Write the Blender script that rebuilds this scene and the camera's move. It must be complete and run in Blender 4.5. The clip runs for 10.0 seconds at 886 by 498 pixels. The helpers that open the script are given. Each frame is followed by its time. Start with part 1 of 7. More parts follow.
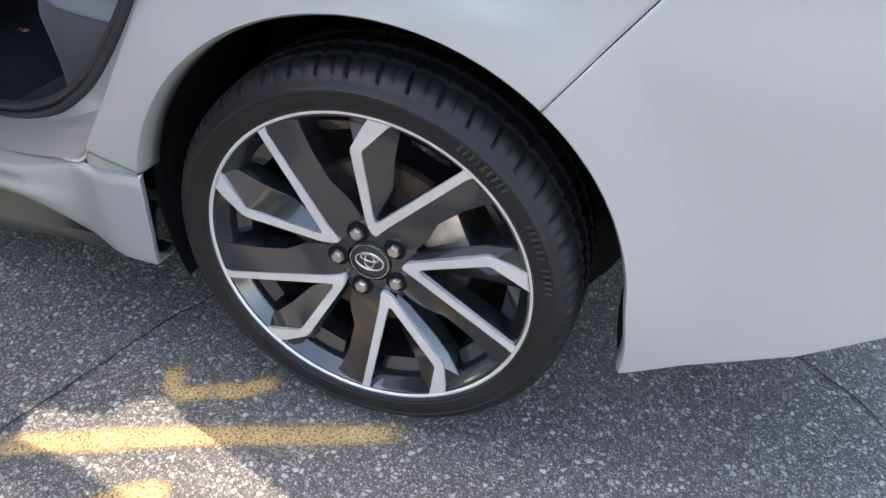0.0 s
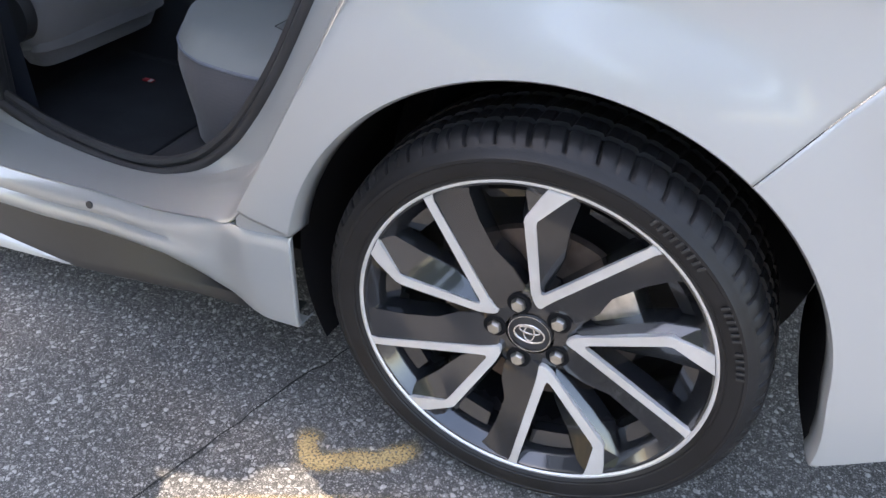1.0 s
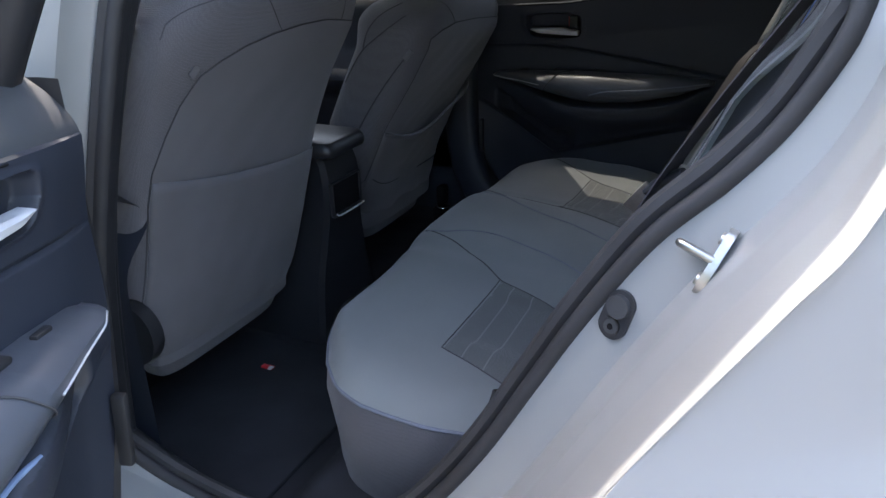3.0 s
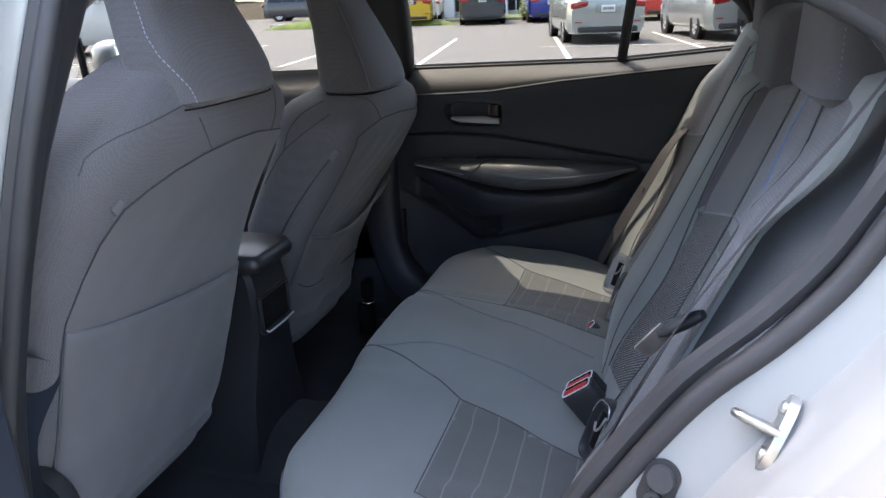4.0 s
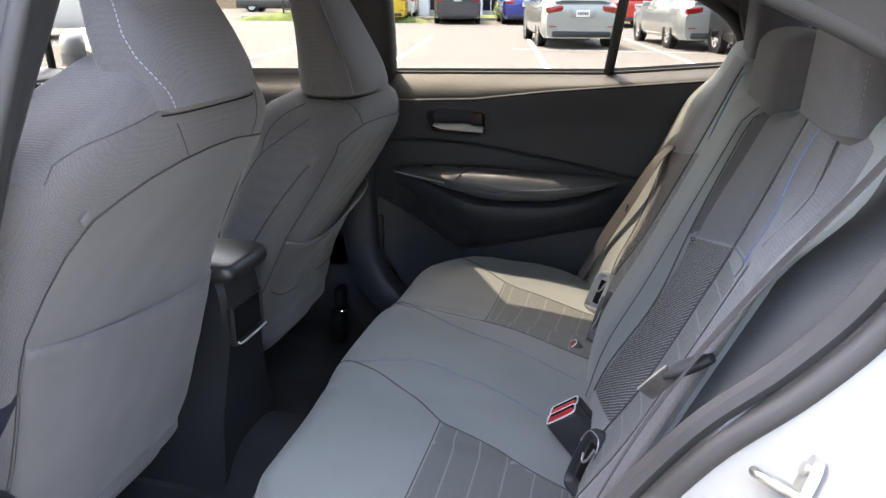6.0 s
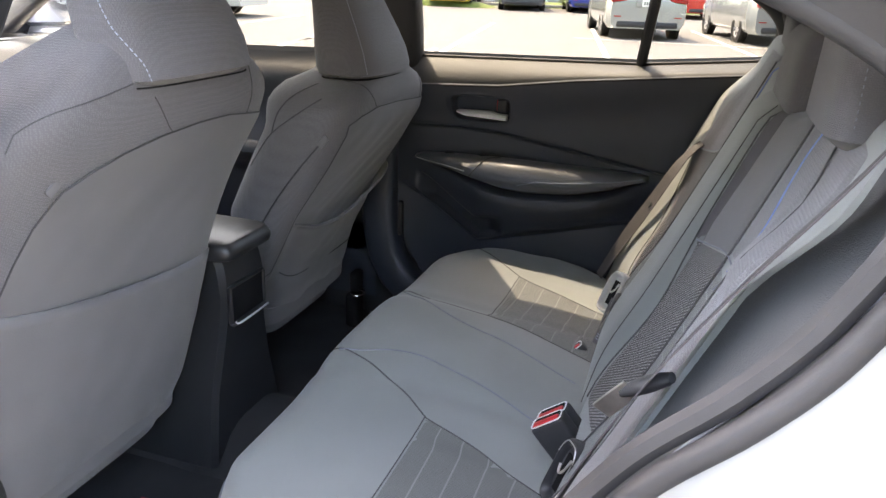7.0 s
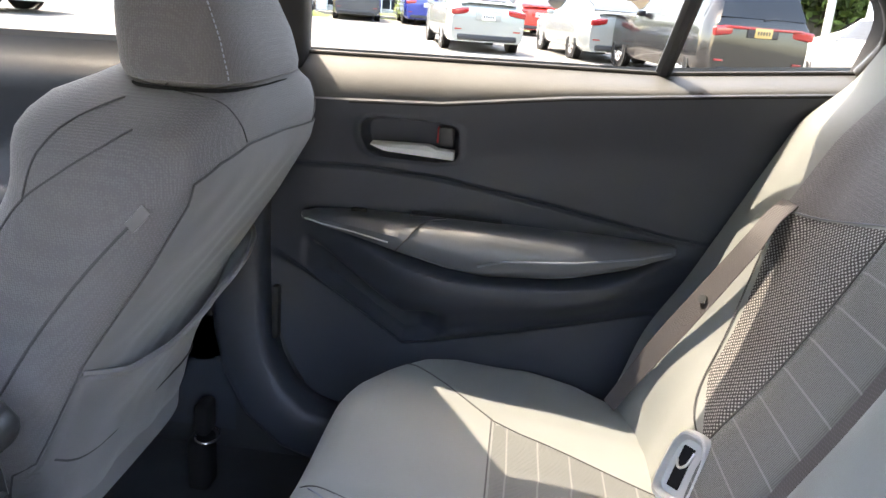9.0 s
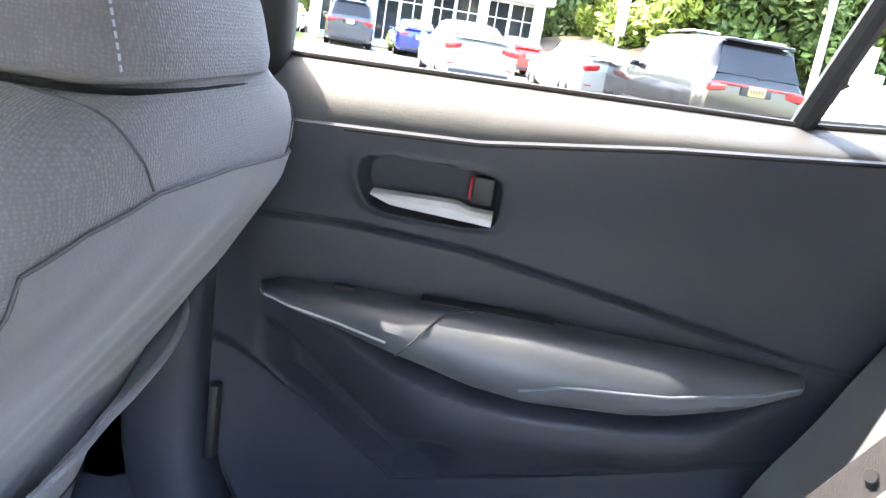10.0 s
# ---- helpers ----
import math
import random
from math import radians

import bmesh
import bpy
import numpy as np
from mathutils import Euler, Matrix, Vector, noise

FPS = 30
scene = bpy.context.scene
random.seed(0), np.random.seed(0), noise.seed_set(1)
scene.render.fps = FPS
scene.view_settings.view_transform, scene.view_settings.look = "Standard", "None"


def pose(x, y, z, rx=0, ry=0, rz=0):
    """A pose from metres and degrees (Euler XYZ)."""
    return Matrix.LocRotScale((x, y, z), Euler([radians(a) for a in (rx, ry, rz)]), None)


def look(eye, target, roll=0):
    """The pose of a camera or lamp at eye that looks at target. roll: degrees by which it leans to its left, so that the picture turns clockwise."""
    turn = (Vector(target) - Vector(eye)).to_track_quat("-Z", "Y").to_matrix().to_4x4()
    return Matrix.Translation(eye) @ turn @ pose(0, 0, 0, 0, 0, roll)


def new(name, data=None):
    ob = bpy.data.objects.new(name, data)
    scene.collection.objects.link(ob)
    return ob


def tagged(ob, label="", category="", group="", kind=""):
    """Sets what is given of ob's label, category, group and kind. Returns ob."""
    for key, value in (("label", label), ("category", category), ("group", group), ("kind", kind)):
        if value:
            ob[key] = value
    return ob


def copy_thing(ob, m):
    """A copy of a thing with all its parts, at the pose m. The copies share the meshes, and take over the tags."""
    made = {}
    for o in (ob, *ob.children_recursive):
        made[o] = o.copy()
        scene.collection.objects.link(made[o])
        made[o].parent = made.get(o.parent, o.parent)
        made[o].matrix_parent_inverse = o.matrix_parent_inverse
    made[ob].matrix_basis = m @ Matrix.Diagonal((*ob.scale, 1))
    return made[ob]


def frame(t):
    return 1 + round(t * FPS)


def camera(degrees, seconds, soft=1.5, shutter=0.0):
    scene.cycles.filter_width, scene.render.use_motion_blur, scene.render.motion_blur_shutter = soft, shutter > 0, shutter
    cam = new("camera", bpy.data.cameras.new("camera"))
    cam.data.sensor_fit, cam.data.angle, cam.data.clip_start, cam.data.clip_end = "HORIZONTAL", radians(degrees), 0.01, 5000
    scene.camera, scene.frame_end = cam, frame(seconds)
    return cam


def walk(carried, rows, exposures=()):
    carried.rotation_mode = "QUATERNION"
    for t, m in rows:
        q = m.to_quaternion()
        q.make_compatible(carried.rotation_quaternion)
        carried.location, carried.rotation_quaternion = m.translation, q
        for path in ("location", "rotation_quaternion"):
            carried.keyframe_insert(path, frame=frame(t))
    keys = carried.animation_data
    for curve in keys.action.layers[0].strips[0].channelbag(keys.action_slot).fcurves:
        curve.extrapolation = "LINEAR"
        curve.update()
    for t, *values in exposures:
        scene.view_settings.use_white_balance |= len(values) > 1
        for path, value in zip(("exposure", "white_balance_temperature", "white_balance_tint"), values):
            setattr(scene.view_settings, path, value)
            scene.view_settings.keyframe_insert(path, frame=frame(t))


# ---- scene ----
cam = camera(61.8, 10.0)
PATH = [
    (0, (0.33, -0.739, 1.007), (-0.091, 0.79, -0.211), 5.1),
    (0.5, (0.267, -0.731, 0.987), (-0.224, 0.79, -0.214), 4.0),
    (1, (0.165, -0.712, 1.006), (-0.427, 0.807, -0.154), 2.5),
    (1.5, (0.038, -0.683, 1.037), (-0.653, 0.848, -0.048), 1.3),
    (2, (-0.08, -0.645, 1.071), (-0.858, 0.907, 0.077), -0.2),
    (2.5, (-0.147, -0.577, 1.104), (-0.969, 1.015, 0.216), -1.2),
    (3, (-0.195, -0.471, 1.136), (-0.997, 1.184, 0.35), -1.9),
    (3.2, (-0.215, -0.441, 1.141), (-0.988, 1.245, 0.394), -2.2),
    (4.3, (-0.39, -0.384, 1.21), (-0.823, 1.466, 0.585), -2.0),
    (4.5, (-0.417, -0.38, 1.21), (-0.777, 1.49, 0.597), -1.8),
    (5, (-0.472, -0.376, 1.207), (-0.685, 1.52, 0.606), -0.9),
    (5.5, (-0.46, -0.374, 1.206), (-0.715, 1.51, 0.587), -0.0),
    (6, (-0.386, -0.346, 1.215), (-0.84, 1.489, 0.561), 0.4),
    (6.2, (-0.348, -0.327, 1.213), (-0.873, 1.484, 0.546), 0.5),
    (7.3, (-0.304, -0.202, 1.203), (-0.893, 1.58, 0.512), 2.1),
    (7.5, (-0.336, -0.124, 1.18), (-0.894, 1.674, 0.504), 1.8),
    (8, (-0.478, 0.088, 1.181), (-0.901, 1.92, 0.497), 2.4),
    (8.5, (-0.607, 0.268, 1.152), (-0.862, 2.137, 0.488), 3.4),
    (9, (-0.661, 0.42, 1.108), (-0.826, 2.308, 0.468), 4.8),
    (9.5, (-0.718, 0.617, 1.066), (-0.829, 2.526, 0.48), 6.6),
    (10, (-0.761, 0.8, 1.054), (-0.869, 2.72, 0.505), 9.5),
]
walk(cam, [(t, look(eye, target, roll)) for t, eye, target, roll in PATH],
     [(0, 3.05, 8000, 15), (2.0, 3.45, 8000, 14), (3.2, 3.4, 7200, 14), (4.3, 4.42, 8000, 15), (6.2, 4.82, 9000, 16), (7.5, 5.22, 9600, 17), (8.5, 5.8, 9200, 16), (9.0, 5.82, 8600, 16), (9.5, 6.15, 8000, 15), (10.0, 6.65, 7500, 15)])

# ---- light ----
SUN = Vector((-0.45, 0.3, 1.0)).normalized()          # towards the sun
world = bpy.data.worlds.new("sky")
scene.world = world
world.use_nodes = True
wn = world.node_tree.nodes
sky = wn.new("ShaderNodeTexSky")
sky.sky_type, sky.sun_disc = "NISHITA", False
sky.sun_elevation = math.asin(SUN.z)
sky.sun_rotation = math.atan2(SUN.x, SUN.y)
sky.air_density, sky.dust_density, sky.ozone_density = 1.0, 2.0, 1.0
wn["Background"].inputs["Strength"].default_value = 0.15
world.node_tree.links.new(sky.outputs[0], wn["Background"].inputs["Color"])
sun = new("sun", bpy.data.lights.new("sun", "SUN"))
sun.data.energy, sun.data.angle, sun.data.color = 1.1, radians(0.6), (1.0, 0.98, 0.95)
sun.matrix_world = look(SUN * 30, (0, 0, 0))


# ---- materials ----
def material(name, color, rough=0.5, metal=0.0, coat=0.0, vary=0.15, scale=3.0, bump=0.0, bump_scale=300.0, spec=0.5, sheen=0.0, extra=None):
    """A surface with slow stains, fine grain and fine relief."""
    m = bpy.data.materials.new(name)
    m.use_nodes = True
    n, l = m.node_tree.nodes, m.node_tree.links
    b = n["Principled BSDF"]
    co = n.new("ShaderNodeTexCoord").outputs["Object"]
    big, fine = n.new("ShaderNodeTexNoise"), n.new("ShaderNodeTexNoise")
    big.inputs["Scale"].default_value, big.inputs["Detail"].default_value = scale, 4
    fine.inputs["Scale"].default_value, fine.inputs["Detail"].default_value = bump_scale, 2
    for t in (big, fine):
        l.new(co, t.inputs["Vector"])
    ramp = n.new("ShaderNodeMapRange")
    ramp.inputs["From Min"].default_value, ramp.inputs["From Max"].default_value = 0.3, 0.7
    ramp.inputs["To Min"].default_value, ramp.inputs["To Max"].default_value = 1 - vary, 1 + vary
    l.new(big.outputs["Fac"], ramp.inputs["Value"])
    mul = n.new("ShaderNodeVectorMath")
    mul.operation = "SCALE"
    mul.inputs[0].default_value = color
    l.new(ramp.outputs[0], mul.inputs["Scale"])
    l.new(mul.outputs[0], b.inputs["Base Color"])
    b.inputs["Roughness"].default_value = rough
    rr = n.new("ShaderNodeMapRange")
    rr.inputs["To Min"].default_value, rr.inputs["To Max"].default_value = max(rough - 0.08, 0.02), min(rough + 0.08, 1)
    l.new(big.outputs["Fac"], rr.inputs["Value"])
    l.new(rr.outputs[0], b.inputs["Roughness"])
    b.inputs["Metallic"].default_value = metal
    b.inputs["Coat Weight"].default_value = coat
    b.inputs["Coat Roughness"].default_value = 0.07
    b.inputs["Specular IOR Level"].default_value = spec
    b.inputs["Sheen Weight"].default_value = sheen
    b.inputs["Sheen Roughness"].default_value = 0.5
    if bump:
        bp = n.new("ShaderNodeBump")
        bp.inputs["Strength"].default_value, bp.inputs["Distance"].default_value = bump, 0.001
        l.new(fine.outputs["Fac"], bp.inputs["Height"])
        l.new(bp.outputs[0], b.inputs["Normal"])
    if extra:
        extra(m, n, l, b, co, mul)
    return m


def weave(pitch, strength=0.6, axis_a="X", axis_b="Z", dots=None, ratio=1.0):
    """Adds a cloth's weave: crossed waves of the given pitch as relief, and paler threads of the colour dots."""
    def add(m, n, l, b, co, mul):
        waves = []
        for ax, step in ((axis_a, pitch * ratio), (axis_b, pitch)):
            w = n.new("ShaderNodeTexWave")
            w.wave_type, w.bands_direction = "BANDS", ax
            w.inputs["Scale"].default_value = 0.314 / step
            w.inputs["Distortion"].default_value = 0.4
            l.new(co, w.inputs["Vector"])
            waves.append(w)
        mx = n.new("ShaderNodeMath")
        mx.operation = "MULTIPLY"
        l.new(waves[0].outputs["Fac"], mx.inputs[0])
        l.new(waves[1].outputs["Fac"], mx.inputs[1])
        bp = n.new("ShaderNodeBump")
        bp.inputs["Strength"].default_value, bp.inputs["Distance"].default_value = strength, pitch * 0.4
        l.new(mx.outputs[0], bp.inputs["Height"])
        l.new(bp.outputs[0], b.inputs["Normal"])
        mix = n.new("ShaderNodeMix")
        mix.data_type = "RGBA"
        mix.inputs["B"].default_value = (*(dots or (0.05, 0.05, 0.055)), 1)
        mr = n.new("ShaderNodeMapRange")
        mr.inputs["From Min"].default_value, mr.inputs["From Max"].default_value = 0.45, 0.9
        l.new(mx.outputs[0], mr.inputs["Value"])
        l.new(mr.outputs[0], mix.inputs["Factor"])
        l.new(mul.outputs[0], mix.inputs["A"])
        l.new(mix.outputs["Result"], b.inputs["Base Color"])
    return add


def cells(pitch, strength, dots, lo=0.42, hi=0.25, rnd=0.35, flat=False):
    """Adds small raised cells of the given pitch, each with a spot of the colour dots."""
    def add(m, n, l, b, co, mul):
        v = n.new("ShaderNodeTexVoronoi")
        v.inputs["Scale"].default_value, v.inputs["Randomness"].default_value = 1 / pitch, rnd
        if flat:
            sep, com = n.new("ShaderNodeSeparateXYZ"), n.new("ShaderNodeCombineXYZ")
            v.voronoi_dimensions = "2D"
            l.new(co, sep.inputs[0])
            l.new(sep.outputs["Y"], com.inputs["X"])
            l.new(sep.outputs["Z"], com.inputs["Y"])
            rot = n.new("ShaderNodeMapping")
            rot.inputs["Rotation"].default_value = (0, 0, 0.785)
            rot.inputs["Scale"].default_value = (0.75, 1.1, 1)
            l.new(com.outputs[0], rot.inputs["Vector"])
            l.new(rot.outputs[0], v.inputs["Vector"])
        else:
            l.new(co, v.inputs["Vector"])
        mr = n.new("ShaderNodeMapRange")
        mr.inputs["From Min"].default_value, mr.inputs["From Max"].default_value = lo, hi
        l.new(v.outputs["Distance"], mr.inputs["Value"])
        mix = n.new("ShaderNodeMix")
        mix.data_type = "RGBA"
        mix.inputs["B"].default_value = (*dots, 1)
        l.new(mr.outputs[0], mix.inputs["Factor"])
        l.new(mul.outputs[0], mix.inputs["A"])
        l.new(mix.outputs["Result"], b.inputs["Base Color"])
        bp = n.new("ShaderNodeBump")
        bp.inputs["Strength"].default_value, bp.inputs["Distance"].default_value = strength, pitch * 0.5
        l.new(mr.outputs[0], bp.inputs["Height"])
        l.new(bp.outputs[0], b.inputs["Normal"])
    return add


def glass(name, tint, gloss=0.06):
    m = bpy.data.materials.new(name)
    m.use_nodes = True
    n, l = m.node_tree.nodes, m.node_tree.links
    n.remove(n["Principled BSDF"])
    tr, gl, mx, fr = n.new("ShaderNodeBsdfTransparent"), n.new("ShaderNodeBsdfGlossy"), n.new("ShaderNodeMixShader"), n.new("ShaderNodeFresnel")
    tr.inputs["Color"].default_value = (*tint, 1)
    gl.inputs["Roughness"].default_value = 0.02
    fr.inputs["IOR"].default_value = 1.25
    l.new(fr.outputs[0], mx.inputs["Fac"])
    l.new(tr.outputs[0], mx.inputs[1])
    l.new(gl.outputs[0], mx.inputs[2])
    l.new(mx.outputs[0], n["Material Output"].inputs["Surface"])
    return m


PAINT = material("white_pearl_paint", (0.355, 0.364, 0.362), 0.34, metal=0.22, coat=0.6, vary=0.02, scale=1.5, bump=0.02, bump_scale=900)
# white of the jambs, set darker in colour so that they don't clip when lit
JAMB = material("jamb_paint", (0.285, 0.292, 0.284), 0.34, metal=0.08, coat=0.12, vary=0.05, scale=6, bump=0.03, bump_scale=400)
GLOSSBLACK = material("gloss_dark_grey", (0.034, 0.036, 0.040), 0.2, metal=0.6, coat=0.9, vary=0.1, scale=20)
BLACKPLASTIC = material("black_plastic", (0.022, 0.023, 0.026), 0.5, vary=0.15, scale=8, bump=0.25, bump_scale=1500)
# the blue mixed into this grained black stands for haze over the doors
TRIM = material("haze_blue_black_door_trim", (0.025, 0.030, 0.042), 0.48, vary=0.12, scale=5, bump=0.35, bump_scale=1300)
SOFT = material("soft_black_leatherette", (0.080, 0.088, 0.102), 0.36, vary=0.12, scale=6, bump=0.2, bump_scale=900)
RUBBER = material("black_rubber", (0.02, 0.02, 0.021), 0.6, vary=0.25, scale=14, bump=0.2, bump_scale=700)
TYRE = material("tyre_rubber", (0.009, 0.009, 0.010), 0.52, vary=0.3, scale=20, bump=0.3, bump_scale=500, spec=0.3)
SKIRTBLACK = material("black_skirt_plastic", (0.010, 0.011, 0.014), 0.38, vary=0.2, scale=9, bump=0.15, bump_scale=600)
CONSOLE = material("satin_black_console", (0.022, 0.023, 0.026), 0.32, vary=0.12, scale=6, bump=0.2, bump_scale=900)
SATIN = material("satin_silver_plastic", (0.70, 0.71, 0.72), 0.32, metal=0.25, vary=0.04, scale=20)
SEAL = material("door_seal_rubber", (0.032, 0.032, 0.034), 0.6, vary=0.2, scale=12, bump=0.2, bump_scale=900)
CLOTH = material("dark_grey_cloth", (0.106, 0.102, 0.110), 0.85, vary=0.1, scale=5, sheen=0.2, extra=cells(0.0026, 0.35, (0.128, 0.124, 0.132), 0.6, 0.2, 0.4))
SMOOTH = material("charcoal_seat_fabric", (0.177, 0.189, 0.187), 0.75, vary=0.1, scale=4, sheen=0.15, bump=0.3, bump_scale=700)
BACKCLOTH = material("charcoal_seat_back_cloth", (0.128, 0.124, 0.130), 0.72, vary=0.14, scale=6, sheen=0.2, bump=0.3, bump_scale=500)
MESH = material("honeycomb_mesh_cloth", (0.030, 0.029, 0.031), 0.8, vary=0.1, scale=8, extra=cells(0.0043, 0.5, (0.34, 0.33, 0.33), 0.40, 0.16, 0.15, True))
SILVER = material("satin_chrome", (0.72, 0.73, 0.74), 0.22, metal=1.0, vary=0.04, scale=20)
MACHINED = material("machined_aluminium", (0.62, 0.62, 0.62), 0.45, metal=0.55, vary=0.06, scale=30, bump=0.1, bump_scale=900)
STEEL = material("zinc_steel", (0.52, 0.51, 0.48), 0.34, metal=1.0, vary=0.2, scale=60, bump=0.1, bump_scale=300)
RUSTDISC = material("brake_disc_iron", (0.16, 0.12, 0.10), 0.5, metal=0.7, vary=0.4, scale=25, bump=0.3, bump_scale=300)
CARPET = material("black_carpet", (0.020, 0.021, 0.025), 0.95, vary=0.35, scale=10, bump=1.0, bump_scale=600)
# grey webbing, darkened in colour for the shade the far belt lies in
WEB = material("grey_belt_webbing", (0.056, 0.051, 0.054), 0.75, vary=0.1, scale=10, extra=weave(0.0016, 0.6, "X", "Z", (0.080, 0.073, 0.077)))
BOLSTER = material("grey_quarter_trim", (0.044, 0.046, 0.048), 0.6, vary=0.1, scale=5, bump=0.5, bump_scale=700)
PILLAR = material("dark_pillar_trim", (0.040, 0.039, 0.043), 0.8, vary=0.1, scale=4, bump=0.3, bump_scale=600)
HEADLINER = material("grey_headliner", (0.42, 0.42, 0.41), 0.9, vary=0.1, scale=4, bump=0.3, bump_scale=600)
LEDGE = material("soft_grained_window_ledge", (0.054, 0.057, 0.061), 0.55, vary=0.1, scale=5, bump=0.5, bump_scale=900)
PANELCLOTH = material("dark_rear_seat_panel_cloth", (0.076, 0.073, 0.080), 0.85, vary=0.12, scale=6, sheen=0.15, extra=cells(0.0018, 0.3, (0.095, 0.091, 0.098), 0.6, 0.2, 0.5))
RED = material("red_plastic", (0.58, 0.028, 0.035), 0.4, vary=0.08, scale=30)
BLUE = material("blue_thread", (0.11, 0.17, 0.36), 0.7, vary=0.1, scale=60)
BLUEGREY = material("blue_grey_thread", (0.15, 0.165, 0.20), 0.7, vary=0.1, scale=60)
PIPING = material("pale_blue_piping", (0.20, 0.28, 0.42), 0.6, vary=0.1, scale=60, bump=0.3, bump_scale=500)
STITCH = material("pale_blue_stitching", (0.30, 0.33, 0.40), 0.7, vary=0.1, scale=60)
THREAD = material("dark_seam", (0.055, 0.055, 0.058), 0.8, vary=0.1, scale=60)
TAG = material("white_tag", (0.7, 0.7, 0.7), 0.5, vary=0.05, scale=40)
DARKCLOTH = material("dark_headrest_cloth", (0.082, 0.079, 0.086), 0.85, vary=0.1, scale=5, sheen=0.2, bump=0.3, bump_scale=700)
# matt black for dark parts, and for shade painted into pockets and gaps
VOID = material("matt_black_parts_and_shade", (0.010, 0.010, 0.011), 0.9, vary=0.1, scale=10, spec=0.1)
BEIGE = material("grey_latch_plastic", (0.42, 0.41, 0.39), 0.5, vary=0.06, scale=40, bump=0.1, bump_scale=900)
GLASS = glass("window_glass", (0.235, 0.244, 0.236))
DARKGLASS = material("dark_car_glass", (0.015, 0.018, 0.022), 0.06, vary=0.1, scale=2, spec=0.35)


def stripes(m, n, l, b, co, mul):
    """Pale pinstripes across the seat, 38 mm apart."""
    w = n.new("ShaderNodeTexWave")
    w.wave_type, w.bands_direction = "BANDS", "DIAGONAL"
    mp = n.new("ShaderNodeMapping")
    mp.inputs["Scale"].default_value = (1.0, 0.02, 0.55)
    l.new(co, mp.inputs["Vector"])
    l.new(mp.outputs[0], w.inputs["Vector"])
    w.inputs["Scale"].default_value = 0.628 / 0.042
    w.inputs["Distortion"].default_value = 0.0
    mr = n.new("ShaderNodeMapRange")
    mr.inputs["From Min"].default_value, mr.inputs["From Max"].default_value = 0.985, 1.0
    l.new(w.outputs["Fac"], mr.inputs["Value"])
    mix = n.new("ShaderNodeMix")
    mix.data_type = "RGBA"
    mix.inputs["B"].default_value = (0.185, 0.187, 0.183, 1)
    l.new(mr.outputs[0], mix.inputs["Factor"])
    rib = n.new("ShaderNodeTexWave")
    rib.wave_type, rib.bands_direction = "BANDS", "Y"
    rib.inputs["Scale"].default_value = 0.314 / 0.003
    l.new(co, rib.inputs["Vector"])
    bp = n.new("ShaderNodeBump")
    bp.inputs["Strength"].default_value, bp.inputs["Distance"].default_value = 0.5, 0.001
    l.new(rib.outputs["Fac"], bp.inputs["Height"])
    l.new(bp.outputs[0], b.inputs["Normal"])
    l.new(mul.outputs[0], mix.inputs["A"])
    l.new(mix.outputs["Result"], b.inputs["Base Color"])


INSERT = material("pinstriped_insert_cloth", (0.098, 0.103, 0.099), 0.85, vary=0.08, scale=8, sheen=0.15, extra=stripes)


def asphalt_nodes(m, n, l, b, co, mul):
    """Dark binder with pale stones of 3 to 12 mm, some worn smooth."""
    out = None
    for scale, lo, hi, col in ((420, 0.25, 0.95, (0.235, 0.225, 0.212)), (215, 0.30, 1.0, (0.325, 0.31, 0.292)), (100, 0.62, 1.05, (0.42, 0.40, 0.375))):
        v, e = n.new("ShaderNodeTexVoronoi"), n.new("ShaderNodeTexVoronoi")
        e.feature = "DISTANCE_TO_EDGE"
        for tex in (v, e):
            tex.inputs["Scale"].default_value = scale
            l.new(co, tex.inputs["Vector"])
        edge = n.new("ShaderNodeMapRange")
        edge.inputs["From Min"].default_value, edge.inputs["From Max"].default_value = 0.10, 0.22
        l.new(e.outputs["Distance"], edge.inputs["Value"])
        sep = n.new("ShaderNodeSeparateColor")
        l.new(v.outputs["Color"], sep.inputs[0])
        pick = n.new("ShaderNodeMapRange")
        pick.inputs["From Min"].default_value, pick.inputs["From Max"].default_value = lo, hi
        l.new(sep.outputs[0], pick.inputs["Value"])
        f = n.new("ShaderNodeMath")
        f.operation = "MULTIPLY"
        l.new(edge.outputs[0], f.inputs[0])
        l.new(pick.outputs[0], f.inputs[1])
        mix = n.new("ShaderNodeMix")
        mix.data_type = "RGBA"
        l.new(f.outputs[0], mix.inputs["Factor"])
        l.new(out or mul.outputs[0], mix.inputs["A"])
        mix.inputs["B"].default_value = (*col, 1)
        out = mix.outputs["Result"]
        last = v
    l.new(out, b.inputs["Base Color"])
    bp = n.new("ShaderNodeBump")
    bp.inputs["Strength"].default_value, bp.inputs["Distance"].default_value = 0.8, 0.003
    bp.invert = True
    l.new(last.outputs["Distance"], bp.inputs["Height"])
    l.new(bp.outputs[0], b.inputs["Normal"])


ASPHALT = material("worn_asphalt", (0.056, 0.053, 0.050), 0.85, vary=0.2, scale=2.5, extra=asphalt_nodes)


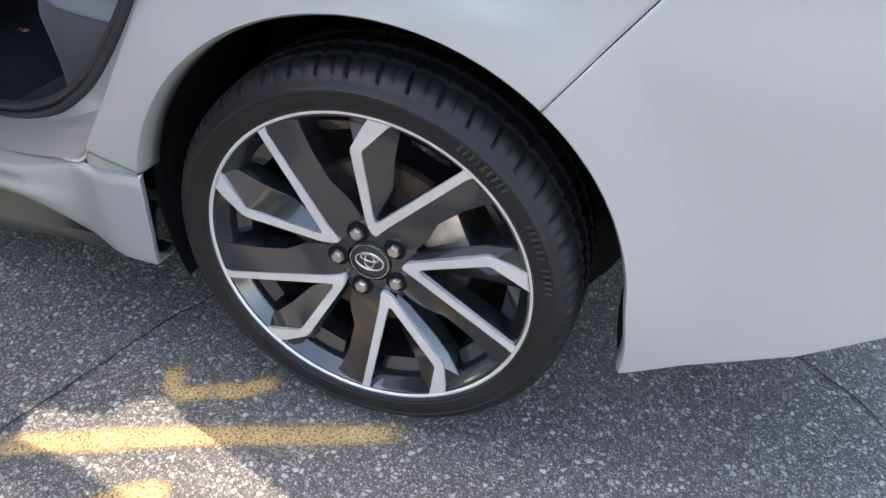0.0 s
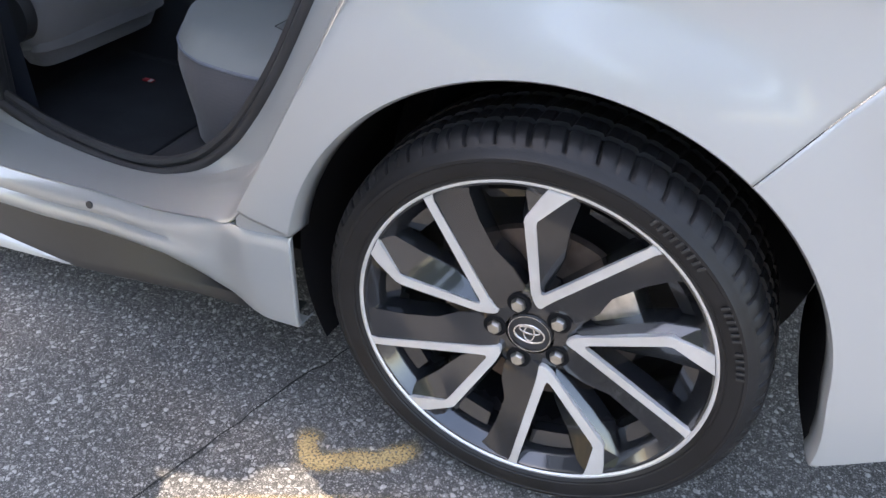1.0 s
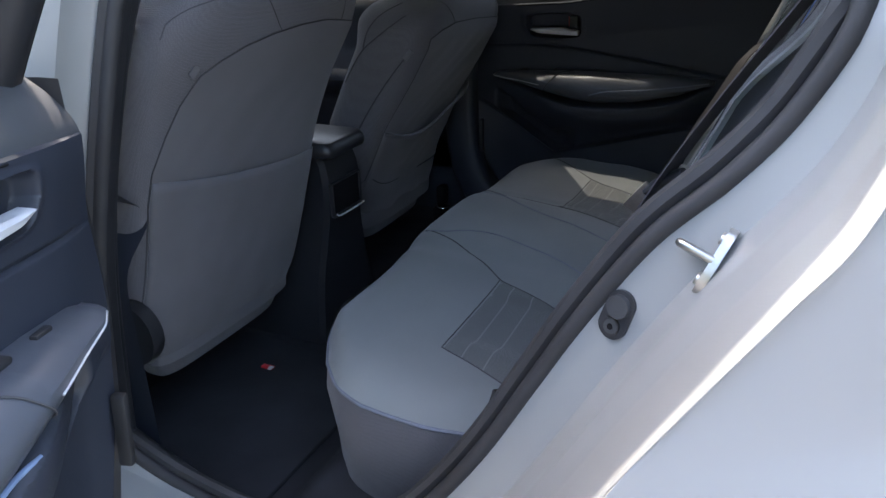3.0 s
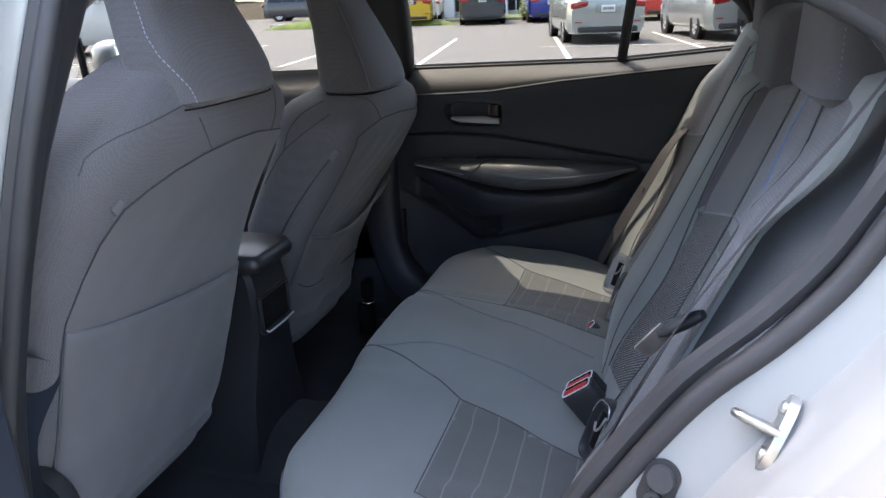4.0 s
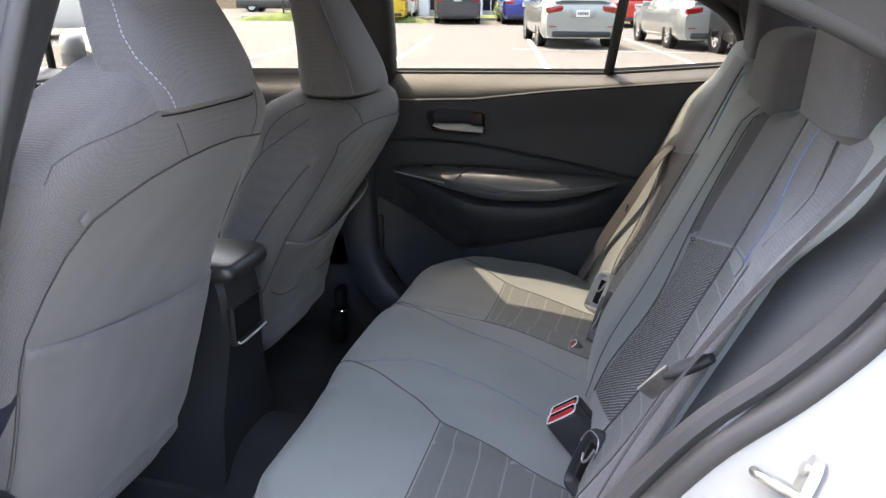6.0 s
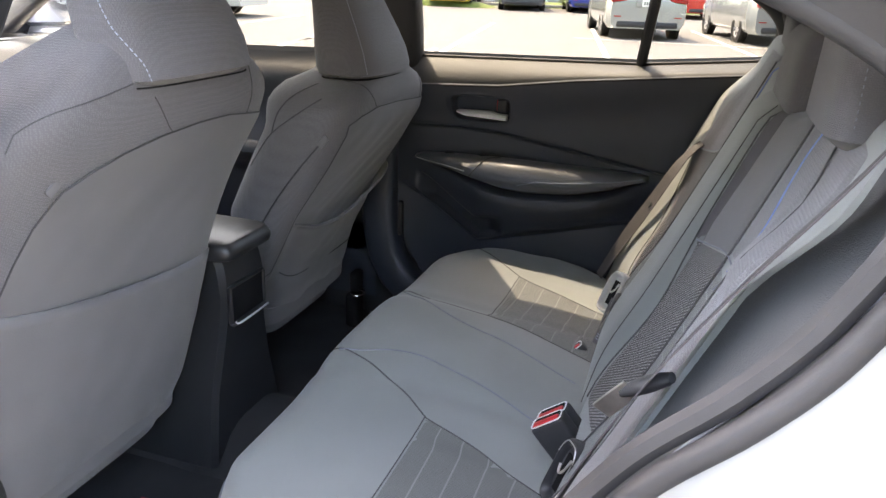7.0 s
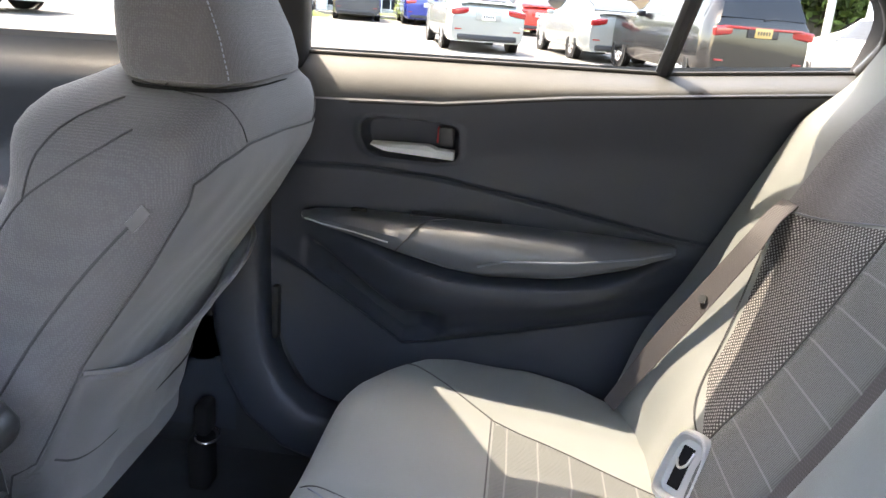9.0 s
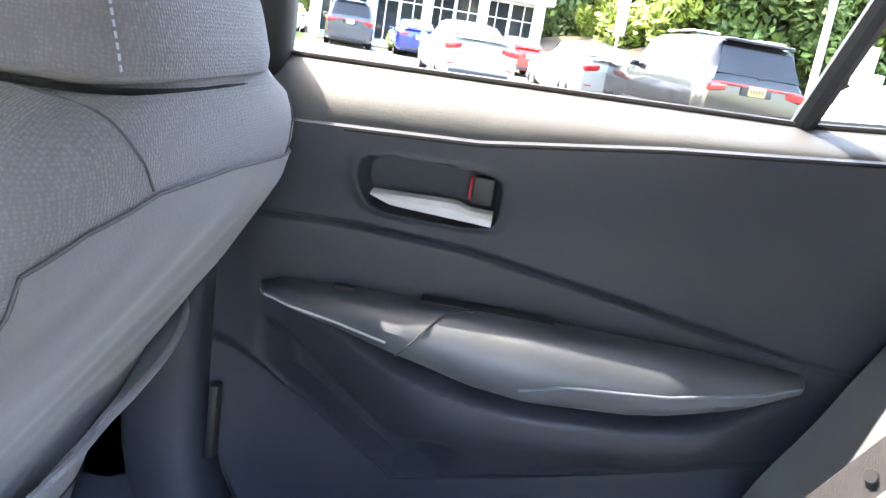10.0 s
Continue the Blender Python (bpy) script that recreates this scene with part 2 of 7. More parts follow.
def spray(m, n, l, b, co, mul):
    """Sprayed paint, worn off the stones and fading at its edges."""
    no = n.new("ShaderNodeTexNoise")
    no.inputs["Scale"].default_value, no.inputs["Detail"].default_value = 240, 3
    l.new(co, no.inputs["Vector"])
    mr = n.new("ShaderNodeMapRange")
    mr.inputs["From Min"].default_value, mr.inputs["From Max"].default_value = 0.22, 0.58
    l.new(no.outputs["Fac"], mr.inputs["Value"])
    attr = n.new("ShaderNodeAttribute")
    attr.attribute_name = "cover"
    ad = n.new("ShaderNodeMath")
    ad.operation = "MULTIPLY"
    l.new(mr.outputs[0], ad.inputs[0])
    l.new(attr.outputs["Fac"], ad.inputs[1])
    l.new(ad.outputs[0], b.inputs["Alpha"])


YELLOW = material("yellow_spray_paint", (0.47, 0.32, 0.145), 0.85, vary=0.2, scale=30, extra=spray)


# ---- mesh helpers ----
def link(name, verts, faces, mat, parent=None, label="", smooth=True, angle=40):
    me = bpy.data.meshes.new(name)
    me.from_pydata([tuple(v) for v in verts], [], faces)
    bm = bmesh.new()
    bm.from_mesh(me)
    bmesh.ops.remove_doubles(bm, verts=bm.verts, dist=1e-6)
    bmesh.ops.recalc_face_normals(bm, faces=bm.faces)
    lim = radians(angle)
    for fc in bm.faces:
        fc.smooth = smooth
    if smooth:
        for e in bm.edges:
            if len(e.link_faces) == 2 and e.calc_face_angle(0) > lim:
                e.smooth = False
    bm.to_mesh(me)
    bm.free()
    me.materials.append(mat)
    ob = new(name, me)
    if parent is not None:
        ob.parent = parent
    if label:
        ob["label"] = label
    return ob


def thing(name, label, category, group="", at=(0, 0, 0), kind=""):
    e = new(name)
    e.empty_display_size = 0.05
    e.location = at
    return tagged(e, label, category, group, kind)


def thick(ob, t, offset=-1):
    m = ob.modifiers.new("thickness", "SOLIDIFY")
    m.thickness, m.offset = t, offset
    return ob


def lerp(a, b, t):
    return a + (b - a) * t


def smooth01(a, b, v):
    t = min(max((v - a) / (b - a), 0), 1)
    return t * t * (3 - 2 * t)


def interp(v, pts):
    """Piecewise linear through (v, value) pairs."""
    if v <= pts[0][0]:
        return pts[0][1]
    for (a, p), (b, q) in zip(pts, pts[1:]):
        if v <= b:
            return p + (q - p) * (v - a) / (b - a)
    return pts[-1][1]


def curve(pts, n):
    """n + 1 points along a smooth line through pts, evenly by length."""
    p = [Vector(q) for q in pts]
    fine = []
    for i in range(len(p) - 1):
        p0, p1, p2, p3 = p[max(i - 1, 0)], p[i], p[i + 1], p[min(i + 2, len(p) - 1)]
        for k in range(12):
            t = k / 12
            fine.append(0.5 * ((2 * p1) + (p2 - p0) * t + (2 * p0 - 5 * p1 + 4 * p2 - p3) * t * t + (3 * p1 - p0 - 3 * p2 + p3) * t ** 3))
    fine.append(p[-1])
    d = [0]
    for a, b in zip(fine, fine[1:]):
        d.append(d[-1] + (b - a).length)
    out, j = [], 0
    for i in range(n + 1):
        s = d[-1] * i / n
        while j < len(d) - 2 and d[j + 1] < s:
            j += 1
        out.append(fine[j].lerp(fine[j + 1], (s - d[j]) / max(d[j + 1] - d[j], 1e-9)))
    return out


def grid(fn, nu, nv, closed_u=False, closed_v=False):
    """Vertices and faces of fn(u, v) over the unit square."""
    mu, mv = nu + (not closed_u), nv + (not closed_v)
    verts = [fn(i / nu, j / nv) for i in range(mu) for j in range(mv)]
    faces = []
    for i in range(nu):
        for j in range(nv):
            a, b = i * mv + j, ((i + 1) % mu) * mv + j
            c, d = ((i + 1) % mu) * mv + (j + 1) % mv, i * mv + (j + 1) % mv
            faces.append((a, b, c, d))
    return verts, faces


def rings(rs, closed=True, caps=True):
    """A skin over rings of equally many points."""
    n = len(rs[0])
    verts = [p for r in rs for p in r]
    faces = []
    for i in range(len(rs) - 1):
        for j in range(n if closed else n - 1):
            faces.append((i * n + j, i * n + (j + 1) % n, (i + 1) * n + (j + 1) % n, (i + 1) * n + j))
    if caps and closed:
        faces.append(tuple(range(n - 1, -1, -1)))
        faces.append(tuple((len(rs) - 1) * n + j for j in range(n)))
    return verts, faces


def tube(pts, radius, sides=8, flat=1.0, up=(0, 0, 1)):
    """Rings round the points; flat squeezes them along up."""
    rs = []
    for i, p in enumerate(pts):
        d = (Vector(pts[min(i + 1, len(pts) - 1)]) - Vector(pts[max(i - 1, 0)])).normalized()
        a = d.cross(Vector(up))
        a = a.normalized() if a.length > 1e-5 else Vector((1, 0, 0))
        b = a.cross(d).normalized()
        r = radius(i / (len(pts) - 1)) if callable(radius) else radius
        rs.append([Vector(p) + a * (math.cos(2 * math.pi * k / sides) * r) + b * (math.sin(2 * math.pi * k / sides) * r * flat) for k in range(sides)])
    return rings(rs)


def ribbon(pts, width, normals, t=0.0015):
    """A flat band along pts; normals give its face at each point."""
    rs = []
    for i, p in enumerate(pts):
        d = (Vector(pts[min(i + 1, len(pts) - 1)]) - Vector(pts[max(i - 1, 0)])).normalized()
        nn = Vector(normals[i] if isinstance(normals, list) else normals)
        a = d.cross(nn).normalized()
        nn = a.cross(d).normalized()
        w = width(i / (len(pts) - 1)) if callable(width) else width
        p = Vector(p)
        rs.append([p - a * w / 2 - nn * t / 2, p + a * w / 2 - nn * t / 2, p + a * w / 2 + nn * t / 2, p - a * w / 2 + nn * t / 2])
    return rings(rs)


def box(c, s, bevel=0.0, seg=2, m=None):
    """A box with rounded edges, centred at c."""
    bm = bmesh.new()
    bmesh.ops.create_cube(bm, size=1.0)
    for v in bm.verts:
        v.co = Vector((v.co.x * s[0], v.co.y * s[1], v.co.z * s[2]))
    if bevel:
        bmesh.ops.bevel(bm, geom=list(bm.edges), offset=bevel, segments=seg, profile=0.5, affect="EDGES")
    m = (m or Matrix()) if m is not None else None
    mm = Matrix.Translation(c) @ m if m is not None else Matrix.Translation(c)
    bm.verts.index_update()
    verts = [mm @ v.co for v in bm.verts]
    faces = [tuple(v.index for v in f.verts) for f in bm.faces]
    bm.free()
    return verts, faces


def join(*parts):
    verts, faces = [], []
    for v, f in parts:
        o = len(verts)
        verts += list(v)
        faces += [tuple(i + o for i in q) for q in f]
    return verts, faces


def prism(poly, to3, depth):
    """A plate from a flat outline: to3(p, d) lays point p at depth d; depth a pair."""
    n = len(poly)
    verts = [to3(p, depth[0]) for p in poly] + [to3(p, depth[1]) for p in poly]
    faces = [tuple(range(n)), tuple(range(2 * n - 1, n - 1, -1))] + [(i, i + n, (i + 1) % n + n, (i + 1) % n) for i in range(n)]
    return verts, faces


def lathe(profile, centre, axis="y", n=96):
    """Turns (radius, depth) pairs round an axis through centre."""
    cx, cy, cz = centre
    rs = []
    for r, d in profile:
        ring = []
        for k in range(n):
            a = 2 * math.pi * k / n
            ring.append((cx + r * math.cos(a), cy + d, cz + r * math.sin(a)))
        rs.append(ring)
    return rings(rs, caps=False)


# ---- ground ----
GN = 40
ground = link("ground", *grid(lambda u, v: ((u - 0.5) * 400, (v - 0.35) * 400, 0), GN, GN), ASPHALT, smooth=False)
tagged(ground, "grey worn asphalt with pale stones in it", "ground", kind="structure")

YC = 0.94                      # the car's middle plane
HUB = Vector((0, 0.06, 0.315))


# ---- the car's outside ----
car = thing("sedan_car", "white pearl four-door sedan with its rear door open", "car", at=(-1.2, YC, 0))
car.location = (0, 0, 0)


def skin(x, z):
    """The near side's depth: y of the outer skin at x, z."""
    y = 0.062 - 0.012 * math.exp(-((z - 0.78) / 0.16) ** 2)
    y += 0.10 * max(0, (z - 0.92) / 0.2) ** 2
    y += 0.018 * math.exp(-((z - 0.80) / 0.085) ** 2) * smooth01(-0.28, 0.02, x)
    y += 0.07 * max(0, (x - 0.30) / 0.65) ** 2
    r = math.hypot(x, z - HUB.z)
    y -= 0.019 * min(max((0.472 - r) / 0.098, 0), 1) * smooth01(-0.36, -0.15, x) + 0.020 * (1 - smooth01(0.44, 0.53, r)) * smooth01(-0.15, -0.36, x)
    if x < -0.1:
        y -= 0.010 * smooth01(-0.1, -0.35, x) * (1 - smooth01(0.55, 0.9, z))
    return y


QUARTER_EDGE = [(-0.372, 0.383), (-0.476, 0.372), (-0.400, 0.497), (-0.330, 0.617), (-0.284, 0.701), (-0.221, 0.809), (-0.176, 0.884), (-0.139, 0.947), (-0.115, 1.03), (-0.09, 1.06), (0.3, 1.06), (0.95, 1.05),
                (1.0, 0.8), (1.0, 0.55), (0.93, 0.50), (0.80, 0.455), (0.685, 0.392), (0.60, 0.335), (0.48, 0.280), (0.41, 0.252), (0.389, 0.244)]


def edge_radius(a):
    """Distance from the hub to the panel's outline in the direction a."""
    d = (math.cos(a), math.sin(a))
    best = 0.39
    for (x0, z0), (x1, z1) in zip(QUARTER_EDGE, QUARTER_EDGE[1:]):
        ex, ez, px, pz = x1 - x0, z1 - z0, x0, z0 - HUB.z
        den = d[0] * ez - d[1] * ex
        if abs(den) < 1e-9:
            continue
        t, s = (px * ez - pz * ex) / den, (px * d[1] - pz * d[0]) / den
        if t > 0 and -1e-6 <= s <= 1 + 1e-6:
            best = max(best, t)
    return best


def arch_radius(a):
    return 0.374 + 0.018 * smooth01(0.15, -0.2, a)


def panel(a0, a1, n, inset0=0.0):
    rs = []
    nr = 26
    for i in range(n + 1):
        a = lerp(a0, a1, i / n)
        r0, r1 = arch_radius(a), edge_radius(a)
        row = []
        for dr, dy in ((-0.004, 0.045), (-0.003, 0.02), (-0.001, 0.006)):
            x, z = (r0 + dr) * math.cos(a), HUB.z + (r0 + dr) * math.sin(a)
            row.append((x, skin(x, z) + dy, z))
        for j in range(nr + 1):
            r = lerp(r0 + 0.002, max(r1, r0 + 0.004), (j / nr) ** 1.25)
            x, z = r * math.cos(a), HUB.z + r * math.sin(a)
            row.append((x, skin(x, z), z))
        x, z = row[-1][0], row[-1][2]
        row.append((x, row[-1][1] + 0.012, z))
        rs.append(row)
    return rings(rs, closed=False)


GAP = radians(54.4)
thick(link("quarter_panel", *panel(radians(169.2), GAP + 0.0016, 150), PAINT, car, "white rear quarter panel"), 0.002, 1)
thick(link("rear_bumper", *panel(GAP - 0.0016, radians(-10.3), 90), PAINT, car, "white rear bumper corner"), 0.002, 1)
link("panel_gap", *grid(lambda u, v: (lerp(0.36, 0.7, u) * math.cos(GAP + (v - 0.5) * 0.05), 0.075, HUB.z + lerp(0.37, 0.9, u) * math.sin(GAP + (v - 0.5) * 0.05)), 6, 2), BLACKPLASTIC, car)

# wheel arch liner
def liner(u, v):
    a = lerp(radians(205), radians(-10), u)
    r = 0.385 - 0.012 * math.sin(v * math.pi) + 0.004 * math.sin(u * 60) * math.sin(v * 9)
    return (r * math.cos(a), lerp(0.085, 0.42, v), HUB.z + r * math.sin(a))


link("arch_liner", *grid(liner, 60, 8), VOID, car, "black felted wheel arch liner")
link("liner_wall", *grid(lambda u, v: (lerp(0, 0.385, v) * math.cos(u * 6.2832), 0.42, HUB.z + lerp(0, 0.385, v) * math.sin(u * 6.2832)), 40, 3), VOID, car)

# side skirt along the sill, widening into a painted tip before the wheel
RIBS = [(0.0, 0.0), (0.03, 0.0), (0.14, -0.012), (0.30, -0.017), (0.45, -0.014), (0.52, -0.020), (0.66, -0.024), (0.80, -0.021), (0.92, -0.010), (1.0, 0.004)]


def skirt(x):
    top = interp(x, [(-2.4, 0.316), (-0.9, 0.318), (-0.65, 0.333), (-0.54, 0.354), (-0.476, 0.369), (-0.372, 0.379)])
    foot = interp(x, [(-2.4, 0.230), (-0.9, 0.232), (-0.72, 0.245), (-0.64, 0.247), (-0.58, 0.238), (-0.52, 0.222), (-0.46, 0.209), (-0.42, 0.204), (-0.366, 0.206)])
    yt = interp(x, [(-2.4, 0.085), (-0.8, 0.082), (-0.54, 0.058), (-0.476, 0.05)])
    k = smooth01(-0.70, -0.47, x)
    row = [(x, lerp(yt, skin(x, top), k) + 0.02, top - 0.010 * (1 - k) + 0.001 * k)]
    for f, d in RIBS:
        z = lerp(top, foot, f)
        row.append((x, lerp(yt + d, skin(x, z) - 0.001 + 0.004 * (f in (0.0, 1.0)), k), z))
    return row + [(x, row[-1][1] + 0.035, foot - 0.004)]


sk = [skirt(lerp(-2.3, -0.70, i / 30)) for i in range(30)] + [skirt(lerp(-0.70, -0.370, i / 36)) for i in range(37)]
sk.append([(px + 0.002, py + 0.003, pz) for px, py, pz in sk[-1]])
sk.append([(px - 0.002, py + 0.010, pz) for px, py, pz in sk[-1]])
link("side_skirt", *rings(sk, closed=False), PAINT, car, "white ribbed side skirt ending in a tip")


link("sill_corner", *grid(lambda u, v: (lerp(-0.468, -0.374, u), skin(lerp(-0.468, -0.374, u), 0.38) + 0.004, lerp(0.340, min(0.371 + 1.645 * (0.008 + 0.094 * u), 0.396), v)), 8, 4), PAINT, car)


def under(x):
    z = 0.04 * smooth01(-0.95, -0.50, x)
    return [(x, 0.125, 0.262), (x, 0.112, 0.245), (x, 0.105, 0.200), (x, 0.082, 0.150 + z), (x, 0.078, 0.128 + z), (x, 0.088, 0.118 + z), (x, 0.14, 0.122 + z)]


link("skirt_recess", *rings([under(lerp(-2.3, -0.42, i / 20)) for i in range(21)], closed=False), SKIRTBLACK, car, "black recess and lower edge under the sill")


def blade(x):
    s = smooth01(-0.68, -1.35, x)
    h = 0.022 * s + 0.0015
    base = (0.084, 0.130 + 0.04 * smooth01(-0.95, -0.50, x))
    return [(x, lerp(base[0], yy, s), lerp(base[1], zz, s)) for yy, zz in ((0.105, 0.155 + h), (0.074, 0.136 + 1.1 * h), (0.064, 0.130 + h * 0.8), (0.062, 0.122), (0.072, 0.114), (0.10, 0.116))]


link("skirt_blade", *rings([blade(lerp(-2.3, -0.70, i / 50)) for i in range(51)]), PAINT, car, "painted lower blade of the skirt")
link("underbody", *box((-1.3, YC, 0.165), (2.8, 1.40, 0.05), 0.01), RUBBER, car)

# door jamb: between the skin's edge and the seal
OUTER = [(-1.25, .085, .318), (-1.0, .083, .320), (-.8, .08, .323), (-.65, .066, .337), (-.54, .054, .357), (-.474, .046, .376), (-.40, .043, .497), (-.330, .042, .617), (-.284, .042, .701), (-.221, .042, .809),
         (-.176, .044, .884), (-.139, .047, .947), (-.115, .066, 1.03), (-.12, .11, 1.13), (-.22, .165, 1.25), (-.45, .21, 1.34), (-.75, .295, 1.38), (-1.05, .385, 1.395)]
SEALLINE = [(-1.20, .2, .40), (-1.02, .2, .325), (-.82, .2, .297), (-.69, .2, .330), (-.60, .2, .395), (-.54, .2, .465), (-.477, .2, .559), (-.417, .2, .667), (-.365, .2, .76), (-.30, .2, .86),
            (-.235, .2, .93), (-.188, .2, .996), (-.156, .205, 1.075), (-.17, .24, 1.15), (-.284, .27, 1.215), (-.5, .31, 1.29), (-.75, .37, 1.335), (-1.05, .425, 1.35)]


def through_pairs(pts, n):
    """A smooth line with n steps between each pair of points."""
    p = [Vector(q) for q in pts]
    out = []
    for i in range(len(p) - 1):
        p0, p1, p2, p3 = p[max(i - 1, 0)], p[i], p[i + 1], p[min(i + 2, len(p) - 1)]
        for k in range(n):
            t = k / n
            out.append(0.5 * ((2 * p1) + (p2 - p0) * t + (2 * p0 - 5 * p1 + 4 * p2 - p3) * t * t + (3 * p1 - p0 - 3 * p2 + p3) * t ** 3))
    return out + [p[-1]]


outer_line, seal_line = through_pairs(OUTER, 6), through_pairs(SEALLINE, 6)
# (share of the way inward, depth as a share of the skin-to-seal depth): lip, gutter, ridge, flat face
JSEC = [(0.0, 0.0), (0.02, -0.012), (0.045, 0.01), (0.06, 0.05), (0.20, 0.40), (0.22, 0.43), (0.36, 0.56), (0.38, 0.61), (0.44, 0.83), (0.47, 0.87), (0.60, 0.91), (0.75, 0.95), (0.90, 0.985), (1.0, 1.0)]
jrows = []
for a, b in zip(outer_line, seal_line):
    jrows.append([Vector((lerp(a.x, b.x, s), lerp(a.y, b.y, d), lerp(a.z, b.z, s))) for s, d in JSEC])
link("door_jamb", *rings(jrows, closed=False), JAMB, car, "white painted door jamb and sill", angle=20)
up = [r for r in jrows if r[0].z > 1.08 and r[0].x <= -0.11]
link("upper_seal_band", *rings([[p + Vector((-0.001, -0.005, -0.003)) for p in r[8:]] for r in up], closed=False), SEAL, car, "black upper door frame seal")
link("door_seal", *tube([p + Vector((0, 0.004, 0)) for p in seal_line], 0.0105, 10), SEAL, car, "black rubber door seal")
link("inner_seal", *tube([p + Vector((-0.012, 0.022, 0.012)) for p in seal_line], 0.011, 8), SEAL, car)

# front edge of the opening: seal and painted jamb down the centre pillar
PILLARLINE = [(-1.140, .205, .36), (-1.122, .20, .43), (-1.100, .20, .58), (-1.074, .203, .72), (-1.034, .215, .88), (-0.992, .235, 1.04), (-0.962, .27, 1.18), (-0.945, .33, 1.33)]
pline = through_pairs(PILLARLINE, 5)
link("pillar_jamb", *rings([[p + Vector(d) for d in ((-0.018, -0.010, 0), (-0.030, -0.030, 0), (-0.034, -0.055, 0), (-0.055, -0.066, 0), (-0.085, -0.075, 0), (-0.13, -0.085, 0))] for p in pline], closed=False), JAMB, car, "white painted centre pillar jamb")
link("pillar_seal", *tube(pline, 0.0105, 10), SEAL, car, "black rubber seal on the centre pillar")
link("pillar_trim", *rings([[p + Vector(d) for d in ((0.002, 0.008, 0), (-0.004, 0.030, 0), (-0.030, 0.055, 0), (-0.090, 0.065, 0))] for p in pline], closed=False), BLACKPLASTIC, car)
link("pillar_seal_lip", *rings([[p + Vector(d) for d in ((-0.004, -0.008, 0), (-0.012, -0.016, 0), (-0.019, -0.011, 0), (-0.014, -0.001, 0))] for p in pline]), SEAL, car)

# striker and bolt cover on the jamb


def disc(c, axis, r, h, n=24, top=1.0):
    """A short round pin from c along axis."""
    axis = Vector(axis).normalized()
    a = axis.orthogonal().normalized()
    b = axis.cross(a)
    rs = []
    for rr, hh in ((r, 0), (r, h * 0.85), (r * 0.94 * top, h), (r * 0.5 * top, h)):
        rs.append([Vector(c) + axis * hh + a * rr * math.cos(6.2832 * k / n) + b * rr * math.sin(6.2832 * k / n) for k in range(n)])
    return rings(rs)


def jamb_at(x, z):
    """The jamb's point nearest to x, z in side view, and its outward normal."""
    best = min(((abs(p.x - x) + abs(p.z - z)), i, j) for i, r in enumerate(jrows) for j, p in enumerate(r))
    i, j = best[1], min(max(best[2], 1), len(JSEC) - 2)
    nn = (jrows[i + 1][j] - jrows[i - 1][j]).cross(jrows[i][j + 1] - jrows[i][j - 1]).normalized()
    return jrows[i][j], (nn if nn.y < 0 else -nn)


sp = Vector((-0.2395, 0.1684, 0.8620))
pu = Vector((0.0235, 0.0233, 0.0519)).normalized()
out_n = Vector((-0.93, 0.12, 0.36)).normalized()
plate_n = (out_n - pu * out_n.dot(pu)).normalized()
pv = plate_n.cross(pu)
outline = [(0.030 * math.cos(t) * (1 + 0.10 * math.cos(2 * t)), 0.014 * math.sin(t) * (1 + 0.15 * math.cos(2 * t))) for t in [6.2832 * k / 28 for k in range(28)]]
striker = link("striker", *prism(outline, lambda p, d: sp + pu * p[0] + pv * p[1] + plate_n * d, (-0.006, 0.002)), STEEL, car, "zinc-plated door striker")
loop = [sp + pv * 0.009, sp + pv * 0.009 + out_n * 0.026, sp + pv * 0.004 + out_n * 0.032, sp - pv * 0.004 + out_n * 0.032, sp - pv * 0.009 + out_n * 0.026, sp - pv * 0.009]
link("striker_loop", *tube(curve(loop, 24), 0.0042, 10), STEEL, striker)
for s in (-0.024, 0.024):
    link("bolt", *disc(sp + pu * s * 0.85 + plate_n * 0.002, plate_n, 0.0060, 0.003), STEEL, striker)
gp, gn = jamb_at(-0.323, 0.775)
gu = Vector((0.25, 0.0, 0.97)).normalized()
gu = (gu - gn * gu.dot(gn)).normalized()
gv = gn.cross(gu)
cap = [((0.011 if math.sin(t) > 0 else -0.011) + 0.0160 * math.sin(t), 0.0160 * math.cos(t)) for t in [6.2832 * k / 32 for k in range(32)]]
cover = link("bolt_cover", *prism(cap, lambda p, d: gp + gu * p[0] + gv * p[1] + gn * d, (-0.004, 0.004)), BLACKPLASTIC, car, "grey plastic bolt cover")
link("cover_cap", *disc(gp + gu * 0.010 + gn * 0.002, gn, 0.0125, 0.008, 28), BOLSTER, cover, "grey round cap")
link("cover_screw", *disc(gp - gu * 0.013 + gn * 0.002, gn, 0.0085, 0.005, 24), BOLSTER, cover)
link("screw_socket", *disc(gp - gu * 0.013 + gn * 0.0068, gn, 0.0036, 0.0008, 6), VOID, cover)
link("screw_ring", *lathe([(0.0095, 0), (0.0095, 0.003), (0.0075, 0.003), (0.0075, 0)], (0, 0, 0), n=20), RUBBER, cover).matrix_local = Matrix.Translation(gp - gu * 0.013 + gn * 0.004) @ gn.to_track_quat("Y", "Z").to_matrix().to_4x4()
link("sill_plug", *disc((-0.798, 0.066, 0.303), (0, -1, 0.15), 0.007, 0.003), SEAL, car)


